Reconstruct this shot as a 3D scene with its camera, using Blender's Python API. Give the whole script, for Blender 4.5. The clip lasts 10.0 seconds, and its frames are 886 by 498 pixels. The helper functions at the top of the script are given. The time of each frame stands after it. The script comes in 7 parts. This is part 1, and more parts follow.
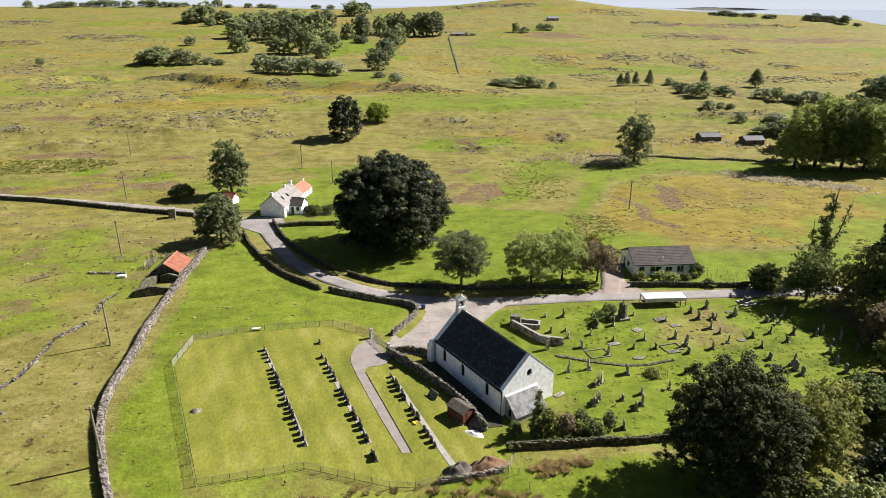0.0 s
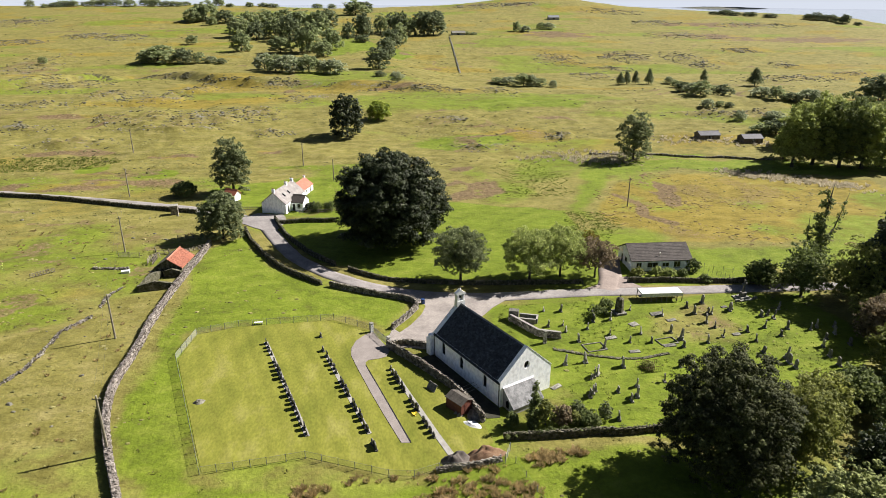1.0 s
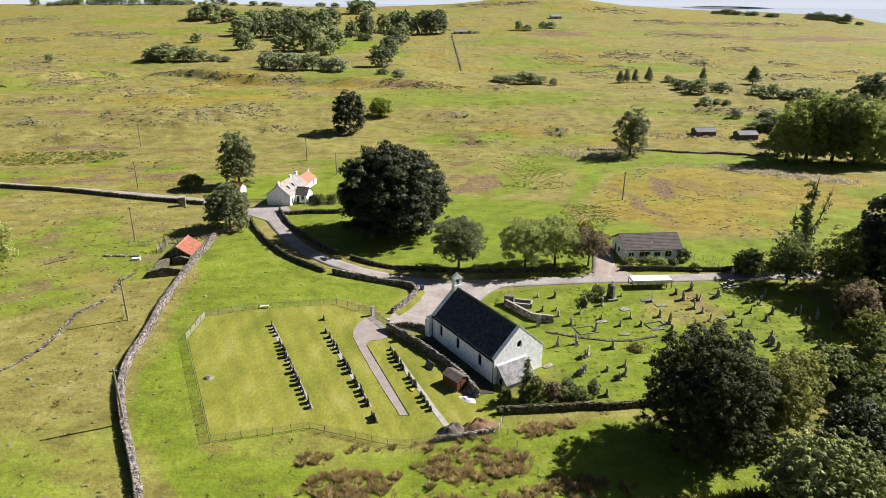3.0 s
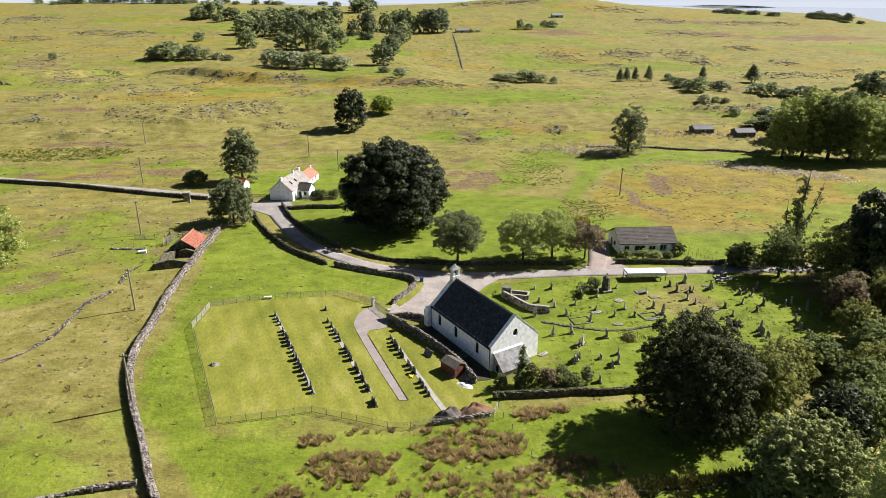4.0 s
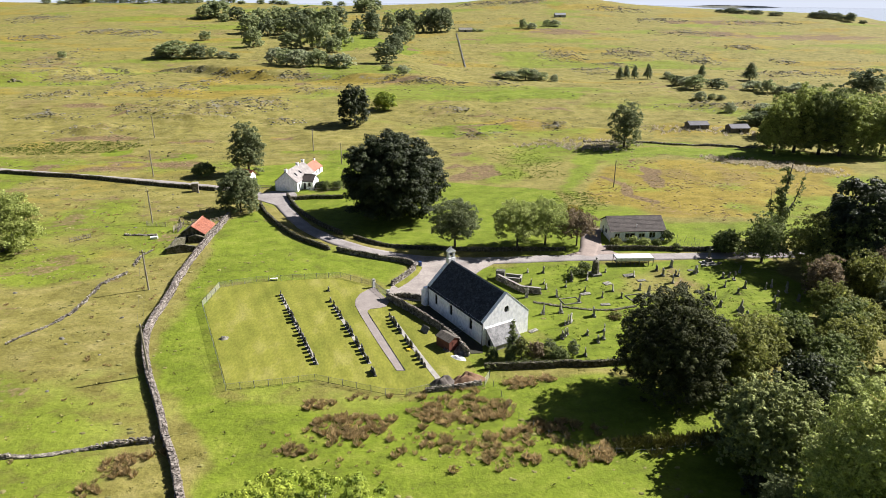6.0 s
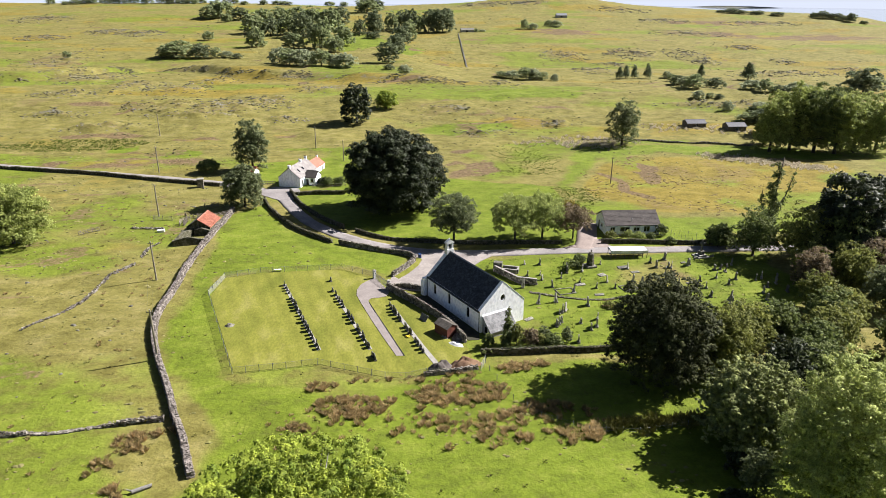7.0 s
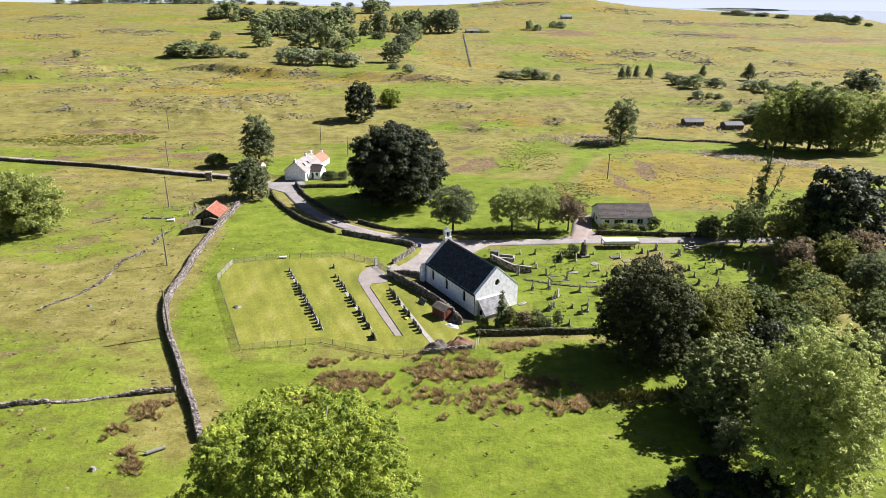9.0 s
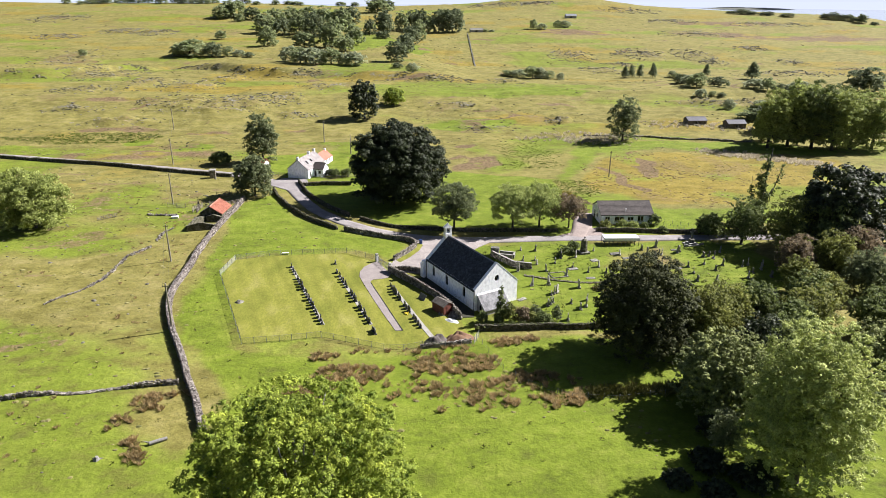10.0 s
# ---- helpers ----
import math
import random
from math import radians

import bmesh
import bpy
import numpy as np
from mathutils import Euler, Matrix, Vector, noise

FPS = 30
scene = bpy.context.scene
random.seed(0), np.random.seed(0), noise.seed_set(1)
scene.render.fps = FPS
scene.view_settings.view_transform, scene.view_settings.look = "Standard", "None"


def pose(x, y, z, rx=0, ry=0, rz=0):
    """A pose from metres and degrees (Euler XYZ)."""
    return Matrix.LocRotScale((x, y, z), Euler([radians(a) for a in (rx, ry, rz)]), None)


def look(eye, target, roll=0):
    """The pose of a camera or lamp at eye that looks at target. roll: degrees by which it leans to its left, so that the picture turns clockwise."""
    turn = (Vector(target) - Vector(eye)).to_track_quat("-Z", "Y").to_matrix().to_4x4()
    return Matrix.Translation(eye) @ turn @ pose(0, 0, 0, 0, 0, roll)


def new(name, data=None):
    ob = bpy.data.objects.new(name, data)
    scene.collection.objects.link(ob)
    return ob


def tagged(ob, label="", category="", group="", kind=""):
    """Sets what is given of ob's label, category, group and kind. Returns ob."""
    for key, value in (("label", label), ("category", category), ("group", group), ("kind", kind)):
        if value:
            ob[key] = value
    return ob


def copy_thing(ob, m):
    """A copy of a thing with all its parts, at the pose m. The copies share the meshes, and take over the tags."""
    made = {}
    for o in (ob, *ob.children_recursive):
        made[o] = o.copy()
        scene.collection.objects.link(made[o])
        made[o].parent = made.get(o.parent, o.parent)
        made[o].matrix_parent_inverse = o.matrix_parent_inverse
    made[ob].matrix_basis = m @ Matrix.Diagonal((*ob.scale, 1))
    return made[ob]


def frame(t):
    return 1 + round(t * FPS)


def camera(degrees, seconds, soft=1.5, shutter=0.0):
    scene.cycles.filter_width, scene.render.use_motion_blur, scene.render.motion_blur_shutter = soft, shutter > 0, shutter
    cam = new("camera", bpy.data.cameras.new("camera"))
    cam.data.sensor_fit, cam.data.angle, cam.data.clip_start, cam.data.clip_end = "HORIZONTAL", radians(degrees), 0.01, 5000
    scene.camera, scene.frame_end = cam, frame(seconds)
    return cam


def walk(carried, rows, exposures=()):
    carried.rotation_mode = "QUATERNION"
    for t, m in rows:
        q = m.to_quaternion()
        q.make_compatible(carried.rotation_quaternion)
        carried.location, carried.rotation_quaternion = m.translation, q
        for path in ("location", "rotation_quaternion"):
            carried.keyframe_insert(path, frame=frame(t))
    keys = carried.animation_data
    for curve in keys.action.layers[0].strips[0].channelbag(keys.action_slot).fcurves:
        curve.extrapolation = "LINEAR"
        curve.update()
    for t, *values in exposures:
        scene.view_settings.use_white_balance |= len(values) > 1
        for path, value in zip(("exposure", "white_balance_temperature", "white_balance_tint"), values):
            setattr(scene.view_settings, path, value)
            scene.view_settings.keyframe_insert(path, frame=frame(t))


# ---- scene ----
cam = camera(68.0, 10.0, 0.6)
PATH = [
    (0, (1.082, -5.935, 55.778), (1.336, -4.09, 55.049), 0.2),
    (0.5, (1.048, -6.669, 55.749), (1.301, -4.824, 55.019), 0.3),
    (1, (1.136, -7.799, 55.73), (1.387, -5.954, 54.999), 0.2),
    (1.5, (1.071, -8.977, 55.637), (1.321, -7.132, 54.906), 0.2),
    (2, (1.055, -10.373, 55.641), (1.303, -8.529, 54.91), 0.3),
    (2.5, (1.117, -11.74, 55.546), (1.363, -9.895, 54.814), 0.3),
    (4, (1.287, -16.701, 55.489), (1.525, -14.856, 54.753), 0.3),
    (4.5, (1.321, -18.301, 55.38), (1.557, -16.457, 54.644), 0.3),
    (5, (1.485, -20.223, 55.251), (1.717, -18.377, 54.515), 0.3),
    (5.5, (1.638, -22.081, 55.153), (1.867, -20.235, 54.417), 0.3),
    (7, (1.896, -28.276, 54.817), (2.116, -26.428, 54.083), 0.3),
    (7.5, (1.959, -30.343, 54.678), (2.176, -28.494, 53.946), 0.3),
    (8, (2.058, -32.181, 54.609), (2.272, -30.332, 53.879), 0.4),
    (8.5, (2.218, -33.465, 54.603), (2.428, -31.615, 53.872), 0.4),
    (9, (2.53, -34.522, 54.457), (2.735, -32.672, 53.726), 0.5),
    (9.5, (2.871, -35.302, 54.319), (3.07, -33.451, 53.588), 0.4),
    (10, (3.237, -35.86, 54.19), (3.428, -34.008, 53.458), 0.4),
]
walk(cam, [(t, look(eye, target, roll)) for t, eye, target, roll in PATH], exposures=[(0, 1.33, 6400, 12), (5, 1.41, 6300, 13), (10, 1.55, 6050, 16)])

# ---- light ----
SUN_AZ, SUN_EL = radians(75.0), radians(41.0)      # from +y towards +x; height above the horizon
world = bpy.data.worlds.new("sky")
scene.world = world
world.use_nodes = True
wn = world.node_tree
sky = wn.nodes.new("ShaderNodeTexSky")
sky.sky_type, sky.sun_disc = "NISHITA", False
sky.sun_elevation, sky.sun_rotation = SUN_EL, SUN_AZ
sky.air_density, sky.dust_density, sky.ozone_density = 1.0, 1.2, 1.0
wn.links.new(sky.outputs[0], wn.nodes["Background"].inputs[0])
wn.nodes["Background"].inputs[1].default_value = 0.0225
sun = new("sun", bpy.data.lights.new("sun", "SUN"))
sun.data.energy, sun.data.angle, sun.data.color = 5.0, radians(0.6), (1.0, 0.95, 0.86)
to_sun = Vector((math.sin(SUN_AZ) * math.cos(SUN_EL), math.cos(SUN_AZ) * math.cos(SUN_EL), math.sin(SUN_EL)))
sun.matrix_world = look(to_sun * 200, (0, 0, 0))

# ---- small tools ----
RNG = np.random.default_rng(7)
TABLE = np.random.default_rng(3).random((8, 256, 256))


def lattice(x, y, k=0):
    """Smooth random values in 0..1 on a unit lattice."""
    x, y = np.asarray(x, float), np.asarray(y, float)
    i, j = np.floor(x).astype(int), np.floor(y).astype(int)
    u, v = x - i, y - j
    u, v = u * u * (3 - 2 * u), v * v * (3 - 2 * v)
    t = TABLE[k % 8]
    a, b = t[i % 256, j % 256], t[(i + 1) % 256, j % 256]
    c, d = t[i % 256, (j + 1) % 256], t[(i + 1) % 256, (j + 1) % 256]
    return (a * (1 - u) + b * u) * (1 - v) + (c * (1 - u) + d * u) * v


def rough(x, y, size, k=0, octaves=3):
    """Fractal noise, about -1..1, with features of that many metres."""
    out, gain, s = 0, 1.0, size
    for n in range(octaves):
        out = out + gain * (2 * lattice(x / s + 17.3 * n, y / s - 9.1 * n, k + n) - 1)
        gain, s = gain * 0.5, s * 0.47
    return out / 1.5


def ease(v, a, b):
    w = np.clip((np.asarray(v, float) - a) / (b - a), 0, 1)
    return w * w * (3 - 2 * w)


def inside(x, y, poly):
    """Signed distance to a closed outline, plus inside."""
    x, y = np.asarray(x, float), np.asarray(y, float)
    far, odd = np.full(x.shape, 1e9), np.zeros(x.shape, bool)
    for (ax, ay), (bx, by) in zip(poly, poly[1:] + poly[:1]):
        ex, ey = bx - ax, by - ay
        w = np.clip(((x - ax) * ex + (y - ay) * ey) / (ex * ex + ey * ey + 1e-9), 0, 1)
        far = np.minimum(far, np.hypot(x - ax - w * ex, y - ay - w * ey))
        cross = (ay > y) != (by > y)
        odd ^= cross & (x < (bx - ax) * (y - ay) / (by - ay + 1e-12) + ax)
    return np.where(odd, far, -far)


def along(x, y, line):
    """Distance to an open line."""
    x, y = np.asarray(x, float), np.asarray(y, float)
    far = np.full(x.shape, 1e9)
    for (ax, ay), (bx, by) in zip(line, line[1:]):
        ex, ey = bx - ax, by - ay
        w = np.clip(((x - ax) * ex + (y - ay) * ey) / (ex * ex + ey * ey + 1e-9), 0, 1)
        far = np.minimum(far, np.hypot(x - ax - w * ex, y - ay - w * ey))
    return far


def steps(line, gap):
    """Points every gap metres on a line, with the direction there."""
    out = []
    for (ax, ay), (bx, by) in zip(line, line[1:]):
        n = max(1, round(math.hypot(bx - ax, by - ay) / gap))
        for k in range(n):
            w = k / n
            out.append((ax + w * (bx - ax), ay + w * (by - ay), math.atan2(by - ay, bx - ax)))
    (ax, ay), (bx, by) = line[-2:]
    out.append((bx, by, math.atan2(by - ay, bx - ax)))
    return out


def curved(line, rounds=2):
    """A line with its corners cut round."""
    for _ in range(rounds):
        out = [line[0]]
        for (ax, ay), (bx, by) in zip(line, line[1:]):
            out += [(ax * 0.75 + bx * 0.25, ay * 0.75 + by * 0.25), (ax * 0.25 + bx * 0.75, ay * 0.25 + by * 0.75)]
        line = out + [line[-1]]
    return line


# ---- plan (metres) ----
CH_O, CH_TH, CH_L, CH_W, CH_E, CH_R = (20.0, 70.0), radians(25.28), 17.7, 9.48, 4.11, 8.41
LAWN = [(-19.3, 60.2), (-28.3, 87.7), (-26.9, 95.7), (-20.5, 98.0), (-12.5, 98.9), (-4.1, 99.4), (2.7, 94.8), (4.9, 89.0), (9.4, 82.8), (13.8, 76.0),
        (17.0, 67.0), (17.6, 62.5), (13.6, 58.6), (9.7, 58.2), (6.5, 57.2), (3.4, 57.6), (-6.9, 62.0), (-11.6, 61.2)]
ROAD_W = curved([(-130, 203), (-100, 193), (-65, 180), (-43, 171), (-31, 163.5), (-23.6, 157), (-19.2, 146), (-16.6, 138), (-11.6, 127.4), (-4.2, 119.0), (5, 111.8), (16, 107.6), (26, 106)])
ROAD_E = curved([(16, 107.4), (27, 105.8), (44, 106), (62, 104.4), (84, 103.2), (110, 101), (150, 98)])
DRIVE = curved([(50, 106.3), (52.5, 111), (54.5, 117), (57, 124)])
YARD = [(5.2, 92.0), (6.2, 95.4), (9.6, 99.8), (11.6, 104.2), (10.6, 108.2), (14.5, 109.4), (20, 109.0), (27, 107.2), (34, 107.2), (34, 105.0), (28.5, 104.2), (25.5, 101.5), (21.5, 96.5), (17.5, 90.5), (12, 87.5), (6.3, 89.3)]
PATH_IN = [(2.7, 94.6), (1.3, 93.5), (-0.2, 91.6), (-1.0, 89.1), (-1.05, 86.7), (-0.1, 82.8), (1.7, 76.1), (3.4, 70.2), (5.4, 63.7), (6.6, 63.6), (4.3, 72.3), (1.9, 80.6), (1.25, 83.2), (1.2, 84.4), (1.7, 85.1), (3.1, 85.3), (4.6, 85.9), (5.3, 87.9)]
PATH_KERB = [(4.95, 82.0), (5.6, 82.2), (10.6, 65.2), (12.5, 59.3), (11.7, 58.9), (9.8, 65.0)]
GREEN = [(-20.5, 159), (-8, 166), (18.3, 172), (38, 165), (58.8, 156), (55, 142), (64, 138), (82, 122), (89.5, 107), (70, 108), (42, 110.5), (19.3, 113.2), (8, 115.8), (-4, 125), (-10, 132), (-15.6, 144)]
YELLOW = [(88, 212), (118, 212), (160, 201), (176, 186), (166, 178), (120, 188), (96, 200)]
OCHRE = [(66, 158), (80, 182), (105, 192), (165, 176), (150, 140), (128, 126), (96, 128), (78, 133), (66, 145)]
YARD_OLD = [(26, 103), (50, 103), (86, 100), (88, 76), (60, 60), (46, 62), (20, 63.5), (30, 74), (22, 90)]
FRONT = [(-24, 20), (-21, 44), (-30, 62), (-34, 78), (-34, 100), (-33, 140), (-27, 148), (-17, 126), (-5, 113.5), (10, 106), (6, 94), (-4, 100), (-27, 96), (-19, 59), (4, 56), (18, 60), (45, 62), (62, 34), (110, 40), (110, -30), (-20, -30)]


# stretches of the moor: centre, half widths
ROCKY_WEST = [(-420, 950, 31, 32), (-339, 756, 20, 20), (-290, 806, 22, 20), (-247, 794, 20, 21), (-255, 567, 23, 73), (-171, 420, 22, 23), (-120, 348, 11, 33), (-92, 326, 12, 17), (-85, 375, 10, 26), (-82, 278, 18, 12), (-59, 279, 15, 12), (-43, 286, 13, 10), (-71, 264, 15, 5), (-31, 257, 7, 4), (-126, 267, 12, 5), (-103, 248, 14, 5), (-143, 314, 12, 10), (-16, 322, 17, 10), (38, 272, 10, 4), (49, 231, 10, 4)]
ROCKY_EAST = [(196, 620, 19, 25), (80, 353, 8, 25), (271, 626, 20, 25), (248, 626, 8, 9), (322, 622, 16, 24), (326, 585, 10, 12), (232, 574, 15, 13), (404, 657, 16, 12), (400, 577, 11, 16), (357, 433, 8, 16), (409, 793, 39, 30), (572, 908, 45, 19), (432, 925, 28, 20), (420, 1059, 39, 32), (209, 1131, 36, 25), (273, 1120, 30, 13), (82, 243, 5, 5), (166, 440, 12, 19), (294, 410, 31, 15), (158, 271, 17, 4), (177, 266, 17, 5)]
BROWN_BANDS = [(-80, 199, 25, 6), (-96, 236, 19, 4), (-63, 228, 9, 4), (-30, 233, 5, 4), (249, 797, 47, 33), (530, 771, 150, 51), (502, 913, 81, 28), (24, 351, 19, 4), (-114, 286, 22, 6)]


def stretch(x, y, rows):
    """1 inside uneven ovals, 0 outside."""
    x, y = np.asarray(x, float), np.asarray(y, float)
    out = np.zeros(x.shape)
    for k, (cx, cy, rx, ry) in enumerate(rows):
        near = (np.abs(x - cx) < 2.2 * rx + 8) & (np.abs(y - cy) < 2.2 * ry + 8)
        if not near.any():
            continue
        u, v = (x[near] - cx) / rx, (y[near] - cy) / ry
        d = np.hypot(u, v) + 0.55 * rough(x[near] + 31 * k, y[near], max(4.0, 0.45 * rx), k, 3)
        out[near] = np.maximum(out[near], 1 - ease(d, 0.6, 1.15))
    return out


def ridge_line(x):
    return np.interp(x, [-400, -200, -163, -147, -124, -98, -81, -58, -31, 7, 39, 80, 200, 400], [430, 406, 470, 488, 472, 440, 416, 396, 387, 365, 350, 352, 420, 470])


def ledges(x, y):
    """Contours of the moor, and the same broken into terraces."""
    q = 3.6 * rough(x * 0.62, y * 1.25, 85, 6, 3) + 0.25 * rough(x, y, 14, 2, 2)
    fall = q - np.floor(q)
    return q, np.floor(q) + ease(fall, 0.40, 0.60)


def ground_z(x, y):
    """The height of the land."""
    x, y = np.asarray(x, float), np.asarray(y, float)
    wide = rough(x, y, 260, 4, 2)
    yy = y + 12 * rough(x, y, 120, 1, 2) * ease(y, 190, 260)
    z = np.interp(yy, [0, 205, 240, 290, 345, 385, 420, 460, 520, 600, 770, 900, 1000, 1200, 1400],
                  [0, 0, 2, 7, 6, 2, 2, 1, -11, -7, 0, 7, 15, 20, 14])
    line = ridge_line(x) + 6 * rough(x, y * 0.5, 30, 2)
    cliff = 1 - ease(x, 30, 75)
    z = z + 5.0 * (cliff * ease(y, line - 13, line + 4) + (1 - cliff) * ease(y, 540, 690))
    z = z + 3.5 * wide * ease(y, 260, 480)
    z = z + 8 * np.exp(-((x - 230) / 190) ** 2 - ((y - 1230) / 130) ** 2) + 17 * np.exp(-((x - 345) / 120) ** 2 - ((y - 1190) / 110) ** 2)
    z = z + 7 * ease(-x, -100, 300) * ease(y, 900, 1250)
    coast = np.interp(np.degrees(np.arctan2(x, y)), [-180, -120, -60, -30, 0, 12, 25, 36, 42, 60, 100, 180], [1500, 1500, 1500, 1560, 1480, 1420, 1330, 1290, 1220, 1000, 1000, 1500])
    z = z - 16 * ease(x - 0.45 * y, 280, 560) * ease(y, 250, 500) - 80 * ease(np.hypot(x, y), coast, coast + 280)
    z = z + 0.030 * np.clip(8 - x, 0, 38) * ease(y, 20, 60) * (1 - ease(y, 120, 150))
    # hummocks, kept off the mown lawn, the roads and the buildings
    quiet = np.minimum.reduce([-inside(x, y, LAWN), -inside(x, y, YARD), along(x, y, ROAD_W) - 3, along(x, y, ROAD_E) - 3, along(x, y, DRIVE) - 3,
                               np.hypot(x - 20, y - 80) - 13, np.hypot(x - 64, y - 118) - 10, np.hypot(x + 19, y - 172) - 13])
    free = ease(quiet, 0.5, 7)
    wild = 0.25 + 0.6 * ease(y, 170, 230) + 0.35 * ease(-x, 36, 60) * (y < 220)
    wild = wild * (1 - 0.6 * ease(inside(x, y, GREEN), -2, 4))
    z = z + free * wild * (0.55 * rough(x, y * 1.5, 15, 0, 3) + 0.20 * rough(x, y * 1.3, 3.4, 3, 2))
    q, lip = ledges(x, y)
    z = z + 0.8 * (lip - q) * ease(y, 212, 250)
    crag = np.maximum(stretch(x, y, ROCKY_WEST), stretch(x, y, ROCKY_EAST))
    z = z + crag * (0.5 + 2.0 * np.abs(rough(x * 0.7, y * 1.8, 7, 6, 3)))
    scarp = np.exp(-((y - line + 3) / 8) ** 2)
    return z + cliff * scarp * 0.9 * rough(x * 0.4, y * 1.2, 16, 7, 3)


def gz(x, y):
    return float(ground_z(np.array([x]), np.array([y]))[0])


# ---- materials ----
def mat(name, colours, size=1.0, rough_=0.85, bump=0.0, fine=None, metal=0.0, spread=(0.35, 0.65), island=0.0, each=0.0, stretch=(1, 1, 1), spec=0.4, detail=6):
    """A surface whose colour wanders between the given ones with patches of that many metres, with finer grain and relief."""
    m = bpy.data.materials.new(name)
    m.use_nodes = True
    nt = m.node_tree
    N, Lk = nt.nodes, nt.links.new
    bs = N["Principled BSDF"]
    bs.inputs["Roughness"].default_value, bs.inputs["Metallic"].default_value = rough_, metal
    bs.inputs["Specular IOR Level"].default_value = spec
    tc, mp = N.new("ShaderNodeTexCoord"), N.new("ShaderNodeMapping")
    mp.inputs["Scale"].default_value = stretch
    Lk(tc.outputs["Object"], mp.inputs["Vector"])
    a = N.new("ShaderNodeTexNoise")
    a.inputs["Scale"].default_value, a.inputs["Detail"].default_value, a.inputs["Roughness"].default_value = 1 / size, detail, 0.62
    Lk(mp.outputs[0], a.inputs["Vector"])
    ramp = N.new("ShaderNodeValToRGB")
    el = ramp.color_ramp.elements
    lo, hi = spread
    while len(el) < len(colours):
        el.new(0.5)
    for k, c in enumerate(colours):
        el[k].position = lo + (hi - lo) * k / max(1, len(colours) - 1)
        el[k].color = (*c, 1)
    Lk(a.outputs["Fac"], ramp.inputs["Fac"])
    out = ramp.outputs["Color"]
    b = N.new("ShaderNodeTexNoise")
    b.inputs["Scale"].default_value, b.inputs["Detail"].default_value = 1 / (fine or size * 0.12), 3
    Lk(mp.outputs[0], b.inputs["Vector"])
    mix = N.new("ShaderNodeHueSaturation")
    val = N.new("ShaderNodeMapRange")
    val.inputs["From Min"].default_value, val.inputs["From Max"].default_value = 0.3, 0.7
    val.inputs["To Min"].default_value, val.inputs["To Max"].default_value = 0.82, 1.18
    Lk(b.outputs["Fac"], val.inputs["Value"])
    Lk(out, mix.inputs["Color"])
    Lk(val.outputs[0], mix.inputs["Value"])
    out = mix.outputs["Color"]
    for amount, node, socket in ((island, "ShaderNodeNewGeometry", "Random Per Island"), (each, "ShaderNodeObjectInfo", "Random")):
        if amount:
            g, r, h = N.new(node), N.new("ShaderNodeMapRange"), N.new("ShaderNodeHueSaturation")
            r.inputs["To Min"].default_value, r.inputs["To Max"].default_value = 1 - amount, 1 + amount
            Lk(g.outputs[socket], r.inputs["Value"])
            Lk(r.outputs[0], h.inputs["Value"])
            Lk(out, h.inputs["Color"])
            out = h.outputs["Color"]
    Lk(out, bs.inputs["Base Color"])
    if bump:
        bp = N.new("ShaderNodeBump")
        bp.inputs["Strength"].default_value, bp.inputs["Distance"].default_value = 0.8, bump
        Lk(b.outputs["Fac"], bp.inputs["Height"])
        Lk(bp.outputs[0], bs.inputs["Normal"])
    return m


def leaf_mat(name, dark, light, through_=0.3, gloss=0.7, size=2.5):
    """Leaves: each its own shade, clumps wander, some light comes through."""
    m = mat(name, [dark, light], size, gloss, island=0.35, fine=0.5, spread=(0.3, 0.7), spec=0.25)
    nt = m.node_tree
    bs = nt.nodes["Principled BSDF"]
    tr, mx = nt.nodes.new("ShaderNodeBsdfTranslucent"), nt.nodes.new("ShaderNodeMixShader")
    mx.inputs[0].default_value = through_
    nt.links.new(bs.inputs["Base Color"].links[0].from_socket, tr.inputs["Color"])
    nt.links.new(bs.outputs[0], mx.inputs[1])
    nt.links.new(tr.outputs[0], mx.inputs[2])
    nt.links.new(mx.outputs[0], nt.nodes["Material Output"].inputs["Surface"])
    return m


M = {}
M["lichen"] = mat("lichened_fieldstone", [(0.075, 0.062, 0.052), (0.19, 0.165, 0.145), (0.32, 0.285, 0.255)], 0.7, 0.92, 0.03, island=0.25)
M["stone"] = mat("fieldstone", [(0.045, 0.038, 0.031), (0.15, 0.132, 0.108), (0.29, 0.268, 0.23)], 0.7, 0.92, 0.03, island=0.45)
M["harl"] = mat("white_harling", [(0.60, 0.62, 0.66), (0.85, 0.865, 0.91), (0.92, 0.93, 0.95)], 1.6, 0.9, 0.004, fine=0.5, spread=(0.24, 0.44), stretch=(1, 1, 0.7))
# moss on field and garden walls; painted shade on the ruin and byre
M["mossy"] = mat("mossy_and_shaded_stone", [(0.026, 0.028, 0.012), (0.068, 0.064, 0.036), (0.15, 0.138, 0.11)], 0.6, 0.95, 0.03, island=0.3)
M["harl_grey"] = mat("grey_harling", [(0.22, 0.22, 0.215), (0.36, 0.36, 0.35)], 1.0, 0.92, 0.02, fine=0.12)
M["leanroof"] = mat("grey_render", [(0.085, 0.085, 0.087), (0.15, 0.15, 0.152), (0.22, 0.22, 0.224)], 0.7, 0.93, 0.02, fine=0.12)
M["greymetal"] = mat("grey_sheet", [(0.055, 0.055, 0.065), (0.085, 0.085, 0.10)], 1.5, 0.7)
M["margin"] = mat("painted_stone_margin", [(0.165, 0.171, 0.182), (0.231, 0.231, 0.231)], 0.8, 0.85, 0.008)
